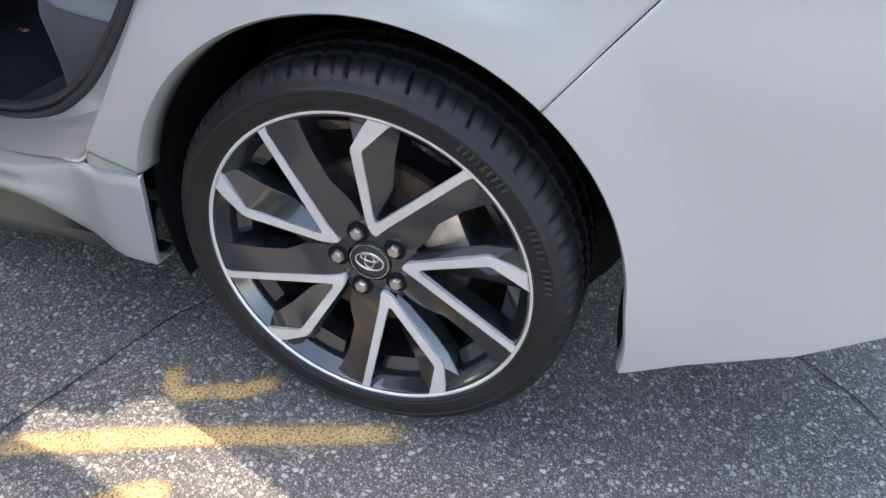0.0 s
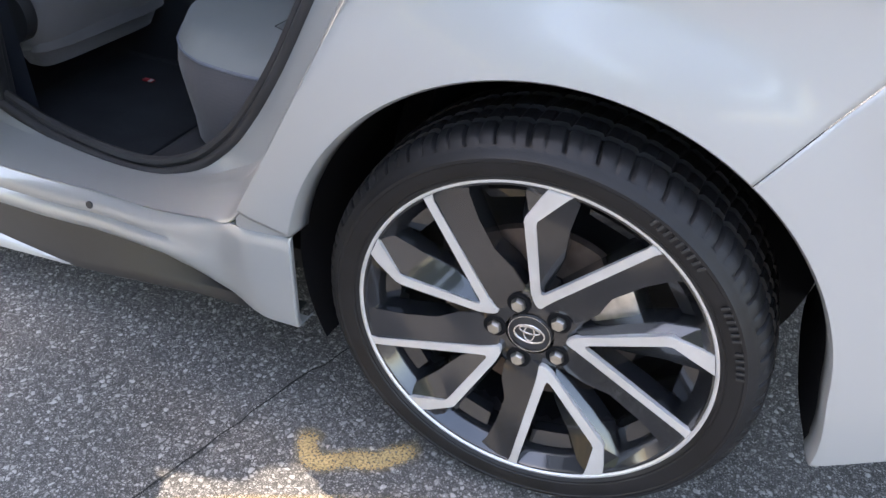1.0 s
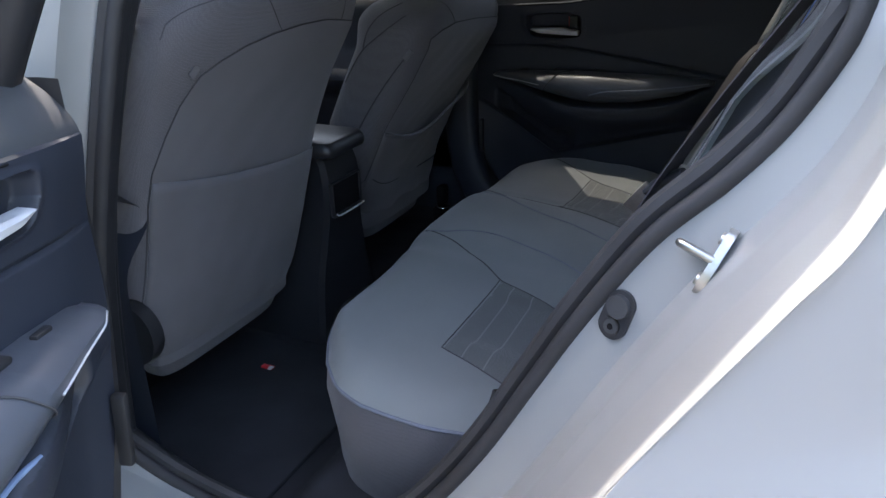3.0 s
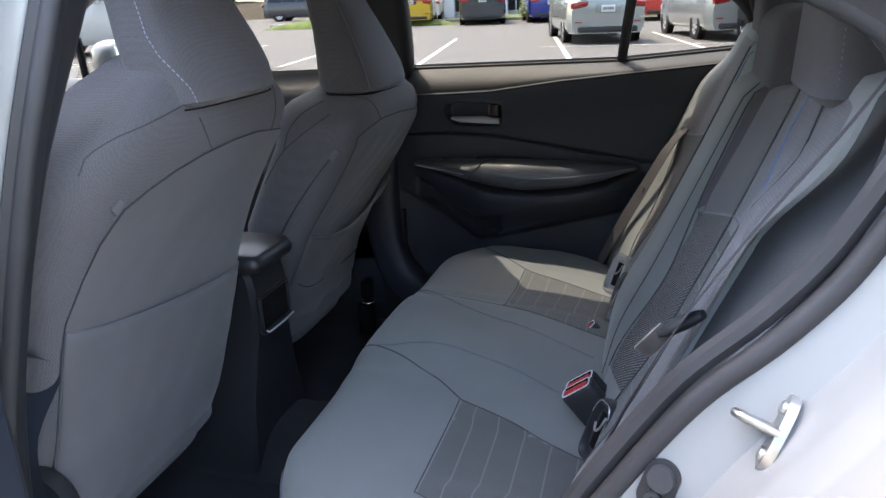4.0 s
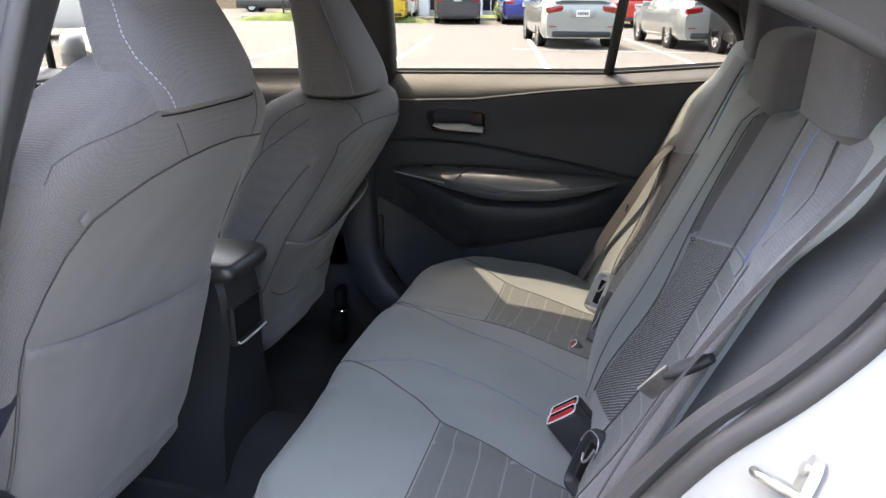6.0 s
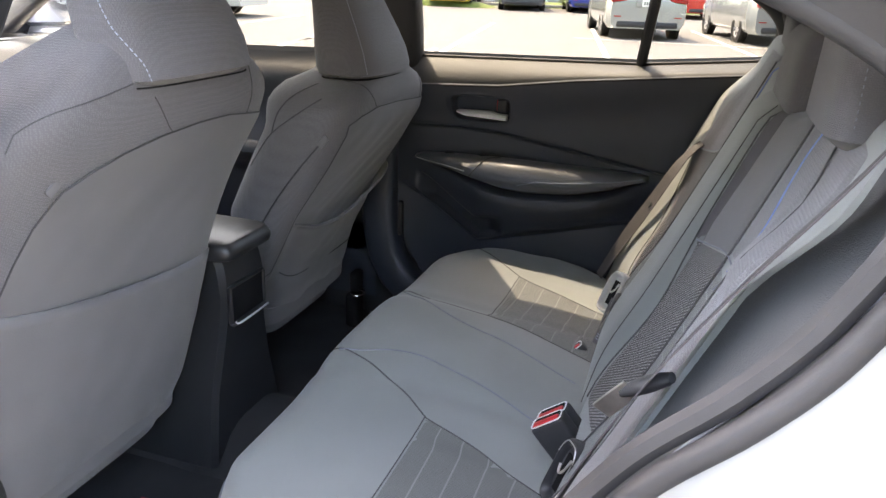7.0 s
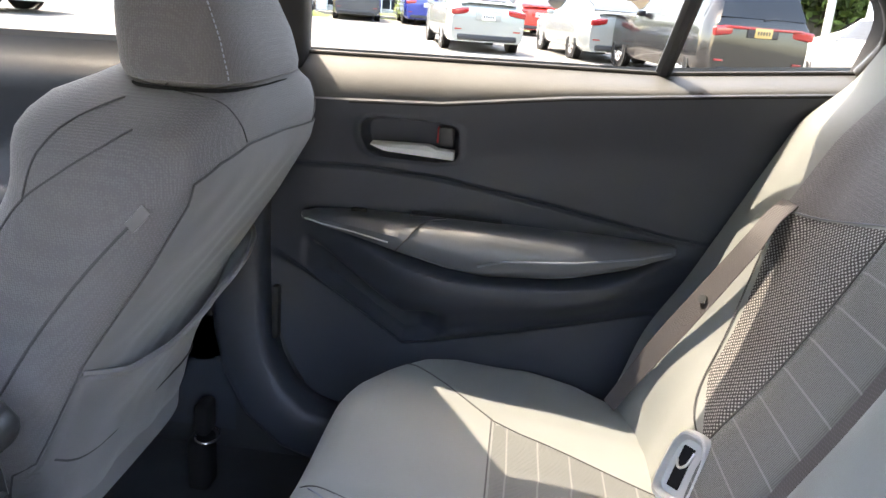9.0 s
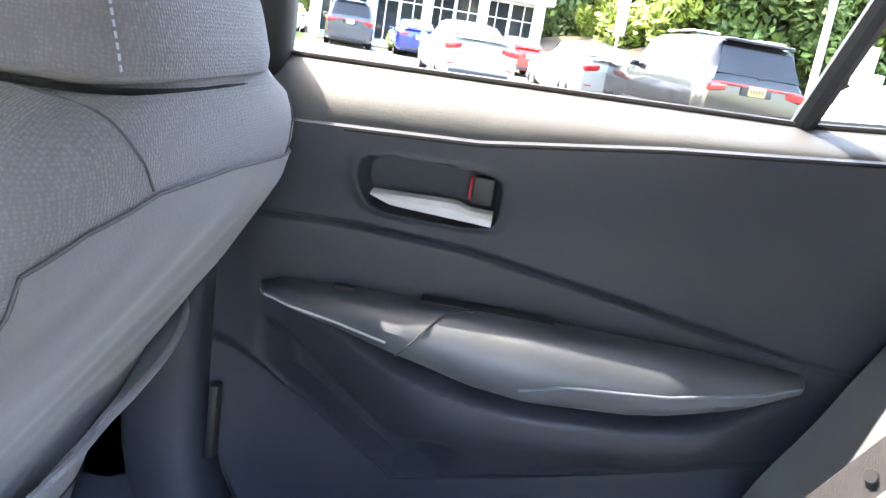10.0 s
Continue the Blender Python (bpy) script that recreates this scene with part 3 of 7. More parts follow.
# ---- the rear wheel ----
CAP = Vector((0, 0.070, 0.315))
wheel = link("rear_wheel", *lathe([(0.2545, 0.040), (0.2550, 0.0270), (0.2525, 0.0235), (0.2450, 0.0245), (0.2430, 0.0290), (0.2310, 0.0400), (0.2280, 0.048), (0.2260, 0.075), (0.2220, 0.115), (0.216, 0.19), (0.23, 0.23)], (HUB.x, 0.010, HUB.z), n=128), GLOSSBLACK, car, "dark grey and machined alloy wheel")
NT = 46 * 12
tyre_profile = [(0.236, 0.055, 0), (0.240, 0.040, 0), (0.247, 0.0300, 0), (0.2530, 0.0215, 0), (0.2575, 0.0175, 0), (0.2600, 0.0178, 0), (0.2615, 0.0160, 0), (0.272, 0.0128, 0), (0.280, 0.0125, 0), (0.2815, 0.0112, 0), (0.2855, 0.0116, 0), (0.287, 0.0138, 0),
                (0.293, 0.0172, 0), (0.2975, 0.0205, 0), (0.2990, 0.0235, 0.15), (0.3035, 0.0270, 0.9), (0.3085, 0.035, 1), (0.3115, 0.046, 1), (0.3130, 0.060, 1), (0.3060, 0.061, 0), (0.3060, 0.069, 0), (0.3140, 0.070, 0.8), (0.3150, 0.095, 0.8), (0.306, 0.096, 0), (0.306, 0.105, 0), (0.3152, 0.106, 0.6),
                (0.3152, 0.138, 0.6), (0.306, 0.139, 0), (0.306, 0.148, 0), (0.3150, 0.149, 0.8), (0.3135, 0.178, 0.8), (0.304, 0.179, 0), (0.304, 0.186, 0), (0.3115, 0.187, 1), (0.303, 0.215, 1), (0.285, 0.235, 0), (0.24, 0.21, 0)]
trs = []
for r, d, g in tyre_profile:
    ring = []
    for k in range(NT):
        shift = 0.035 * math.sin(d * 22) + 0.004 * math.sin(k * 0.7)
        a = 2 * math.pi * (k / NT) + shift
        cut = (0.0065 if k % 12 == 0 else 0.0028 if k % 12 == 6 else 0.0010 if k % 12 in (1, 11) else 0.0) * g
        ring.append((HUB.x + (r - cut) * math.cos(a), d + 0.010, HUB.z + (r - cut) * math.sin(a)))
    trs.append(ring)
tyre = link("tyre", *rings(trs, caps=False), TYRE, wheel, "black all-season tyre with shoulder grooves", angle=28)
# raised marks on the sidewall: plain bars
for a0, n in ((62, 9), (34, 6), (20, 5)):
    for k in range(n):
        a = radians(a0 - k * 2.0)
        c = Vector((HUB.x + 0.277 * math.cos(a), 0.0208, HUB.z + 0.277 * math.sin(a)))
        link("mark", *box(c, (0.0035, 0.0016, 0.010), 0, m=pose(0, 0, 0, 0, 90 - math.degrees(a) + 8, 0)), RUBBER, wheel)

link("rim_lip", *lathe([(0.2552, 0.0275), (0.2535, 0.0215), (0.2500, 0.0212), (0.2480, 0.0235), (0.2484, 0.029)], (HUB.x, 0.010, HUB.z), n=160), MACHINED, wheel, "machined outer lip")


def polar(p, y):
    a, r = radians(p[1]), p[0]
    return Vector((HUB.x + r * math.cos(a), y, HUB.z + r * math.sin(a)))


def face_y(r):
    """Depth of the spokes' face: dished towards the hub."""
    return interp(r, [(0.0, 0.054), (0.06, 0.052), (0.10, 0.046), (0.2, 0.036), (0.25, 0.033)])


def spoke_plate(poly, deep, name, mat, label="", edge=0.0012):
    """A spoke piece from an outline in (radius, degrees, depth under the face), with a solid wall of the given depth."""
    n = len(poly)
    bm = bmesh.new()
    tv = [bm.verts.new(polar(p, face_y(p[0]) + p[2])) for p in poly]
    mv = [bm.verts.new(polar(p, face_y(p[0]) + max(p[2] + 0.004, deep))) for p in poly]
    top = bm.faces.new(tv)
    bm.faces.new(mv[::-1])
    for i in range(n):
        bm.faces.new((tv[i], mv[i], mv[(i + 1) % n], tv[(i + 1) % n]))
    if edge:
        bmesh.ops.bevel(bm, geom=list(top.edges), offset=edge, segments=2, affect="EDGES")
    bmesh.ops.triangulate(bm, faces=[f for f in bm.faces if len(f.verts) > 4])
    bm.verts.index_update()
    out = [v.co.copy() for v in bm.verts], [tuple(v.index for v in f.verts) for f in bm.faces]
    bm.free()
    return link(name, *out, mat, wheel, label, smooth=True, angle=24)


for k in range(5):
    o = 5 + 72 * k
    # machined face: one V of a thin straight arm and a wide kinked arm
    vee = [(0.2475, 12.0), (0.236, 13.6), (0.2010, 18.9), (0.1935, 19.4), (0.180, 19.0), (0.076, 15.2), (0.065, 13.0), (0.0565, 8.5), (0.0535, 3.0), (0.0555, -1.0), (0.068, -5.0), (0.083, -9.0),
           (0.237, -22.4), (0.2475, -23.6), (0.2475, -19.9), (0.2365, -20.0), (0.086, 0.4), (0.080, 3.0), (0.080, 5.5), (0.085, 7.6), (0.190, 14.9), (0.1985, 14.7), (0.2395, 6.2), (0.2475, 4.7)]
    spoke_plate([(r, o + a, -0.0012) for r, a in vee], 0.007, "spoke_face", MACHINED, "machined V-shaped spoke face")
    # dark blade that falls away from the thin arm's outer side
    blade_out = [(0.050, -42, 0.010), (0.080, -47, 0.012), (0.110, -40.5, 0.014), (0.140, -32.5, 0.015), (0.19, -32.6, 0.014), (0.232, -33.6, 0.012), (0.247, -36, 0.006), (0.247, -29, 0.003), (0.247, -22.0, 0.0015), (0.237, -21.5, 0.0015), (0.160, -17, 0.0015), (0.083, -6.5, 0.0015), (0.060, 3, 0.0015), (0.046, -15, 0.008)]
    spoke_plate([(r, o + a, d) for r, a, d in blade_out], 0.050, "spoke", GLOSSBLACK)
    # dark facet that falls away inside the kinked arm, and the narrow wall outside it
    facet = [(0.060, 2, 0.0015), (0.076, 7.5, 0.0015), (0.085, 9.5, 0.0015), (0.190, 16.5, 0.0015), (0.1985, 16.4, 0.0015), (0.241, 8.0, 0.0015), (0.247, 6.0, 0.002), (0.247, 3.4, 0.006), (0.232, 2.4, 0.016), (0.185, 2.6, 0.020), (0.138, -0.2, 0.022), (0.090, 1.2, 0.018)]
    spoke_plate([(r, o + a, d) for r, a, d in facet], 0.050, "spoke", GLOSSBLACK)
    outside = [(0.247, 10.5, 0.0015), (0.236, 12.4, 0.0015), (0.201, 17.6, 0.0015), (0.193, 18.2, 0.0015), (0.076, 14.0, 0.002), (0.066, 18, 0.010), (0.090, 20.5, 0.016), (0.150, 21.6, 0.018), (0.193, 21.6, 0.018), (0.2335, 19.6, 0.014), (0.247, 18.6, 0.006)]
    spoke_plate([(r, o + a, d) for r, a, d in outside], 0.050, "spoke", GLOSSBLACK)
    # ledges of the barrel seen through the openings
    for da, w in ((-9.0, 8), (-43.5, 7)):
        web = [(0.208, o + da - w, 0.040), (0.236, o + da - w - 1, 0.030), (0.236, o + da + w + 1, 0.030), (0.208, o + da + w, 0.040)]
        spoke_plate(web, 0.060, "web", GLOSSBLACK, edge=0)
    la = radians(o + 36)
    lug = CAP + Vector((0.0510 * math.cos(la), -0.010, 0.0510 * math.sin(la)))
    link("lug_well", *lathe([(0.0172, 0.012), (0.0172, -0.0030), (0.0160, -0.0036), (0.0146, -0.0026), (0.0, -0.0026)], lug, n=24), VOID, wheel)
    link("lug_nut", *disc(lug + Vector((0, 0.012, 0)), (0, -1, 0), 0.0108, 0.023, 6, 0.85), STEEL, wheel, "steel wheel nut")
link("hub", *lathe([(0.080, 0.075), (0.077, -0.004), (0.066, -0.010), (0.036, -0.012), (0.034, -0.004), (0.0, -0.004)], CAP, n=64), GLOSSBLACK, wheel)
capw = link("centre_cap", *lathe([(0.0325, 0.0), (0.0320, -0.010), (0.029, -0.0125), (0.0, -0.0135)], CAP, n=48), BLACKPLASTIC, wheel, "black centre cap with a silver emblem")


def ellipse_ring(cx, cz, rx, rz, w, y, n=40):
    rs = []
    for k in range(n):
        t = 6.2832 * k / n
        c, s = math.cos(t), math.sin(t)
        rs.append([(HUB.x + cx + (rx + q) * c, y + e, HUB.z + cz + (rz + q) * s) for q, e in ((-w, 0), (-w * 0.6, -0.0012), (w * 0.6, -0.0012), (w, 0))])
    rs.append(rs[0])
    return rings(rs, closed=False)


ey = CAP.y - 0.0136
link("emblem", *join(ellipse_ring(0, 0, 0.0305, 0.0305, 0.0007, ey), ellipse_ring(0, 0, 0.022, 0.0150, 0.0016, ey), ellipse_ring(0, 0.001, 0.0075, 0.0125, 0.0014, ey), ellipse_ring(0, 0.0065, 0.0145, 0.0058, 0.0014, ey)), SILVER, wheel, "silver oval emblem")
link("valve", *disc(polar((0.222, -118), 0.075), (0.2, -1, 0.3), 0.0055, 0.02, 12), RUBBER, wheel)
link("brake_disc", *lathe([(0.0, 0.115), (0.075, 0.112), (0.08, 0.10), (0.145, 0.10), (0.147, 0.112), (0.0, 0.125)], (HUB.x, 0, HUB.z), n=64), RUSTDISC, wheel, "rusty brake disc")
link("brake_caliper", *box((0.105, 0.105, 0.375), (0.075, 0.06, 0.11), 0.012, m=pose(0, 0, 0, 0, -25, 0)), STEEL, wheel, "cast brake caliper")
link("barrel", *lathe([(0.224, 0.10), (0.217, 0.2), (0.2, 0.225), (0.0, 0.225)], (HUB.x, 0, HUB.z), n=64), RUBBER, wheel)

# fuel flap: a thin gap in the quarter panel
flap = []
for k in range(49):
    t = 6.2832 * k / 48
    fx = 0.088 + 0.083 * math.copysign(abs(math.cos(t)) ** 0.35, math.cos(t))
    fz = 0.955 + 0.080 * math.copysign(abs(math.sin(t)) ** 0.35, math.sin(t))
    flap.append(Vector((fx, skin(fx, fz) + 0.0002, fz)))
link("fuel_flap_gap", *tube(flap, 0.0018, 6), BLACKPLASTIC, car, "fuel flap outline")


# ---- the car's shell round the cabin ----
def shell(x):
    """The roof's section at x, from the near rail over the top to the far rail."""
    z = interp(x, [(-2.1, 1.30), (-1.8, 1.385), (-1.3, 1.43), (-0.8, 1.425), (-0.4, 1.385), (-0.1, 1.31), (0.1, 1.25)])
    w = interp(x, [(-2.1, 0.52), (-1.6, 0.555), (-0.8, 0.565), (-0.3, 0.57), (0.1, 0.55)])
    near = interp(x, [(-2.1, 0.50), (-1.6, 0.53), (-0.95, 0.54), (-0.6, 0.57), (-0.3, 0.58), (0.1, 0.55)])
    out = []
    for k in range(17):
        t = -1 + 2 * k / 16
        out.append((x, YC + (w if t > 0 else near) * t, z - 0.055 * abs(t) ** 3))
    return out


thick(link("roof", *rings([shell(lerp(-1.95, 0.05, i / 30)) for i in range(31)], closed=False), PAINT, car, "white painted roof"), 0.03, 1)
link("headliner", *rings([[(x, y, z - 0.035) for x, y, z in shell(lerp(-1.95, 0.0, i / 20))] for i in range(21)], closed=False), HEADLINER, car, "dark grey headliner")

# roof side: from the roof's edge down to the door opening
def roof_edge(x, s):
    e = shell(x)
    return Vector(e[-1] if s > 0 else e[0])


near_top = [p for p in outer_line if p.z > 1.12 and p.x <= -0.11]
link("roof_side", *rings([[p, p.lerp(roof_edge(p.x, -1), 0.5) + Vector((0, -0.012, 0.012)), roof_edge(p.x, -1) + Vector((0, 0.01, 0.002))] for p in near_top], closed=False), PAINT, car, "white roof side")
fwd = [Vector((lerp(-1.05, -1.95, i / 12), lerp(0.385, 0.40, i / 12), interp(lerp(-1.05, -1.95, i / 12), [(-1.95, 1.30), (-1.5, 1.38), (-1.05, 1.395)]))) for i in range(13)]
link("roof_side", *rings([[p, roof_edge(p.x, -1) + Vector((0, 0.01, 0.002))] for p in fwd], closed=False), PAINT, car)

FAR_Y = 1.655                                     # the far window's foot


def belt(x):
    return interp(x, [(-2.4, 0.965), (-1.017, 1.005), (-0.44, 1.020), (-0.16, 1.046), (0.0, 1.06)])


def far_glass_y(z):
    return FAR_Y - 0.53 * (z - 1.02)


def near_mirror(p):
    return Vector((p[0], 2 * YC - p[1], p[2]))


# far side below the windows, front part and rear corner, plain skins
def far_skin(u, v):
    x, z = lerp(-3.5, 1.0, u), lerp(0.25, 1.0, v)
    return (x, 2 * YC - skin(max(x, -0.09), z) + 0.0, lerp(0.25, belt(x), v))


link("far_side", *grid(far_skin, 40, 14), PAINT, car, "white far flank of the car")
link("near_front_fender", *grid(lambda u, v: (lerp(-3.5, -2.25, u), skin(-0.09, lerp(0.25, 0.95, v)), lerp(0.3, 0.95, v)), 12, 10), PAINT, car)
link("hood", *grid(lambda u, v: (lerp(-3.6, -2.2, u), lerp(0.1, 1.78, v), lerp(0.80, 0.97, u) + 0.04 * math.sin(v * math.pi)), 12, 12), PAINT, car, "white engine hood")
link("trunk_lid", *grid(lambda u, v: (lerp(0.05, 1.0, u), lerp(0.15, 1.73, v), 1.08 - 0.04 * u + 0.03 * math.sin(v * math.pi)), 10, 12), PAINT, car, "white trunk lid")
link("front_panel", *grid(lambda u, v: (-3.55, lerp(0.1, 1.78, u), lerp(0.2, 0.85, v)), 4, 4), PAINT, car)
link("rear_panel", *grid(lambda u, v: (0.98, lerp(0.15, 1.73, u), lerp(0.35, 1.06, v)), 4, 4), PAINT, car)

# pillars and rails: thick bars with trim on the inside
def bar(name, pts, w, d, mat, label=""):
    """A flat rounded bar along pts, w along the car and d across."""
    rs = []
    c = curve(pts, 16)
    for i, p in enumerate(c):
        t = (c[min(i + 1, 16)] - c[max(i - 1, 0)]).normalized()
        a = Vector((0, 1, 0)) - t * t.y
        a.normalize()
        b = t.cross(a).normalized()
        ww = w(i / 16) if callable(w) else w
        ring = []
        for k in range(16):
            q = 6.2832 * k / 16
            cc, ss = math.cos(q), math.sin(q)
            ring.append(p + b * (ww / 2 * math.copysign(abs(cc) ** 0.5, cc)) + a * (d / 2 * math.copysign(abs(ss) ** 0.5, ss)))
        rs.append(ring)
    return link(name, *rings(rs), mat, car, label)


for side, fix in (("far", lambda p: Vector(p)), ("near", near_mirror)):
    bar("centre_pillar", [fix(q) for q in (((-1.075, 1.66, 0.35), (-1.10, 1.655, 0.7), (-1.075, 1.64, 1.0), (-1.055, 1.548, 1.2), (-1.055, 1.462, 1.37)) if side == "far" else ((-1.185, 1.655, 0.30), (-1.135, 1.65, 0.7), (-1.060, 1.62, 1.0), (-1.015, 1.55, 1.2), (-0.99, 1.47, 1.37)))], 0.12 if side == "far" else 0.065, 0.07, BLACKPLASTIC, "black centre pillar trim")
    bar("roof_rail", [fix(q) for q in ((-2.0, 1.52, 1.24), (-1.6, 1.465, 1.355), (-1.0, 1.440, 1.385), (-0.55, 1.445, 1.345), (-0.26, 1.51, 1.262), (-0.10, 1.56, 1.18))], 0.05, 0.05, PILLAR, "dark roof rail trim")
    bar("windscreen_pillar", [fix(q) for q in ((-2.55, 1.66, 0.98), (-2.2, 1.60, 1.16), (-1.9, 1.54, 1.31))], 0.08, 0.06, BLACKPLASTIC, "black windscreen pillar")
link("front_door_divider", *tube([(-2.14, 1.655, 0.98), (-2.10, 1.60, 1.12)], 0.012, 8), BLACKPLASTIC, car)
# rear pillar inside, far side: dark trim behind the quarter glass
bar("rear_pillar", [(-0.055, 1.62, 1.03), (-0.05, 1.58, 1.12), (-0.08, 1.52, 1.21), (-0.05, 1.45, 1.33)], 0.17, 0.06, PILLAR, "dark rear pillar trim")
bar("rear_pillar", [(-0.02, 0.27, 1.03), (-0.02, 0.33, 1.12), (-0.04, 0.40, 1.21), (-0.02, 0.46, 1.30)], 0.16, 0.06, PILLAR, "dark rear pillar trim")
# outer skin of the near rear pillar
pillar_front = [p for p in outer_line if p.z > 1.02 and -0.46 <= p.x <= -0.09]


def near_pillar(u, v):
    k = v * (len(pillar_front) - 1)
    i = min(int(k), len(pillar_front) - 2)
    a = pillar_front[i].lerp(pillar_front[i + 1], k - i)
    b = Vector((0.45, 0.16, 1.06)).lerp(Vector((0.05, 0.40, 1.30)), v)
    return a.lerp(b, u) + Vector((0, -0.02 * math.sin(u * math.pi), 0))


link("near_pillar_skin", *grid(near_pillar, 8, 10), PAINT, car)
link("rear_window", *grid(lambda u, v: (lerp(0.42, -0.05, v), lerp(0.42, 1.46, u), lerp(1.08, 1.30, v)), 4, 4), GLASS, car)
link("windscreen", *grid(lambda u, v: (lerp(-2.55, -1.93, v), lerp(0.36, 1.52, u), lerp(0.99, 1.35, v)), 4, 4), GLASS, car)
link("parcel_shelf", *box((0.05, YC, 1.04), (0.42, 1.25, 0.02), 0.005), PILLAR, car, "dark parcel shelf")

# floor, tunnel, sill trims
floor_pts = lambda u, v: (lerp(-2.5, -0.5, u), lerp(0.21, 1.67, v), 0.215 + 0.09 * math.exp(-((lerp(0.21, 1.67, v) - YC) / 0.13) ** 4) + 0.10 * smooth01(-0.92, -0.80, lerp(-2.5, -0.5, u)) + 0.004 * noise.noise(Vector((u * 20, v * 12, 0))))
link("floor_carpet", *grid(floor_pts, 60, 50), CARPET, car, "black floor carpet")
sill_in = [p + Vector((-0.03 if p.z > 0.5 else 0, 0.055, -0.02 if p.z < 0.6 else 0)) for p in seal_line]
sill_low = [Vector((p.x - 0.02, p.y + 0.10, max(p.z - 0.08, 0.225) if p.z < 0.6 else p.z)) for p in seal_line]
cut = [i for i, p in enumerate(seal_line) if p.z < 0.62]
link("sill_trim", *rings([[seal_line[i] + Vector((0, 0.01, 0.004)), sill_in[i] + Vector((0, -0.02, 0.012)), sill_in[i], sill_low[i]] for i in cut], closed=False), BLACKPLASTIC, car, "black scuff plate along the sill")
# dark lining of the near rear pillar, from the seal inward
lining = [p for p in seal_line if p.z > 1.03 and p.x > -0.80]
link("pillar_lining", *rings([[p + Vector((0.002, 0.012, 0)), p + Vector((0.02, 0.045, 0.0)), p + Vector((0.09, 0.13, 0.01)), Vector((p.x + 0.21, 0.46, p.z + 0.03))] for p in lining], closed=False), PILLAR, car, "dark lining of the rear pillar")
link("pillar_lining", *rings([[near_mirror(q) for q in (p + Vector((0.002, 0.012, 0)), p + Vector((0.02, 0.045, 0.0)), p + Vector((0.09, 0.13, 0.01)), Vector((p.x + 0.21, 0.40, p.z + 0.03)), Vector((p.x + 0.42, 0.44, p.z + 0.02)))] for p in lining], closed=False), PILLAR, car)
# bulkheads that close the cabin in front and behind, and the near sill
link("front_bulkhead", *grid(lambda u, v: (-2.45, lerp(0.10, 1.78, u), lerp(0.18, 0.99, v)), 8, 6), BLACKPLASTIC, car)
link("rear_bulkhead", *grid(lambda u, v: (lerp(-0.30, -0.12, v), lerp(0.22, 1.67, u), lerp(0.19, 1.06, v)), 8, 6), BLACKPLASTIC, car)
link("near_sill", *grid(lambda u, v: (lerp(-2.45, -0.55, u), 0.235, lerp(0.18, 0.30, v)), 12, 3), BLACKPLASTIC, car)
link("near_front_sill", *grid(lambda u, v: (lerp(-2.45, -1.14, u), 0.225, lerp(0.18, 0.42, v)), 12, 3), BLACKPLASTIC, car)
# dashboard
dash = thing("dashboard", "grey dashboard with a chrome-edged round air vent", "dashboard", at=(0, 0, 0))
link("dash_body", *rings([[(-2.55, y, 0.96), (-2.25, y, 0.995), (-2.04, y, 0.985), (-1.975, y, 0.93), (-1.99, y, 0.80), (-2.02, y, 0.70), (-2.10, y, 0.60), (-2.3, y, 0.45), (-2.55, y, 0.45)] for y in [lerp(0.30, 1.62, i / 12) for i in range(13)]]), SOFT, dash)
link("dash_panel", *box((-1.985, 1.40, 0.84), (0.03, 0.36, 0.07), 0.01), material("pale_grey_trim", (0.30, 0.31, 0.32), 0.4, vary=0.05), dash, "pale grey dash strip")
link("vent", *box((-1.985, 1.44, 0.955), (0.05, 0.135, 0.062), 0.014), BLACKPLASTIC, dash)
for k in range(3):
    link("vent_slat", *box((-1.960, 1.44, 0.938 + 0.017 * k), (0.02, 0.115, 0.003), 0.001), SILVER, dash)


# ---- doors: trim built once as the far door, and laid open for the near one ----
CREASE = [(-1.15, 0.935), (-0.94, 0.945), (-0.785, 0.953), (-0.589, 0.980), (-0.277, 1.012), (-0.1, 1.03)]
SECOND = [(-1.15, 0.832), (-1.013, 0.832), (-0.9, 0.835), (-0.778, 0.829), (-0.6, 0.803), (-0.395, 0.768), (-0.1, 0.74)]
LOWER = [(-1.15, 0.70), (-1.04, 0.662), (-0.93, 0.60), (-0.822, 0.535), (-0.76, 0.548), (-0.652, 0.576), (-0.456, 0.628), (-0.1, 0.70)]


HANDLE = [0.0, 0.0]                               # shift of the release along and up the door


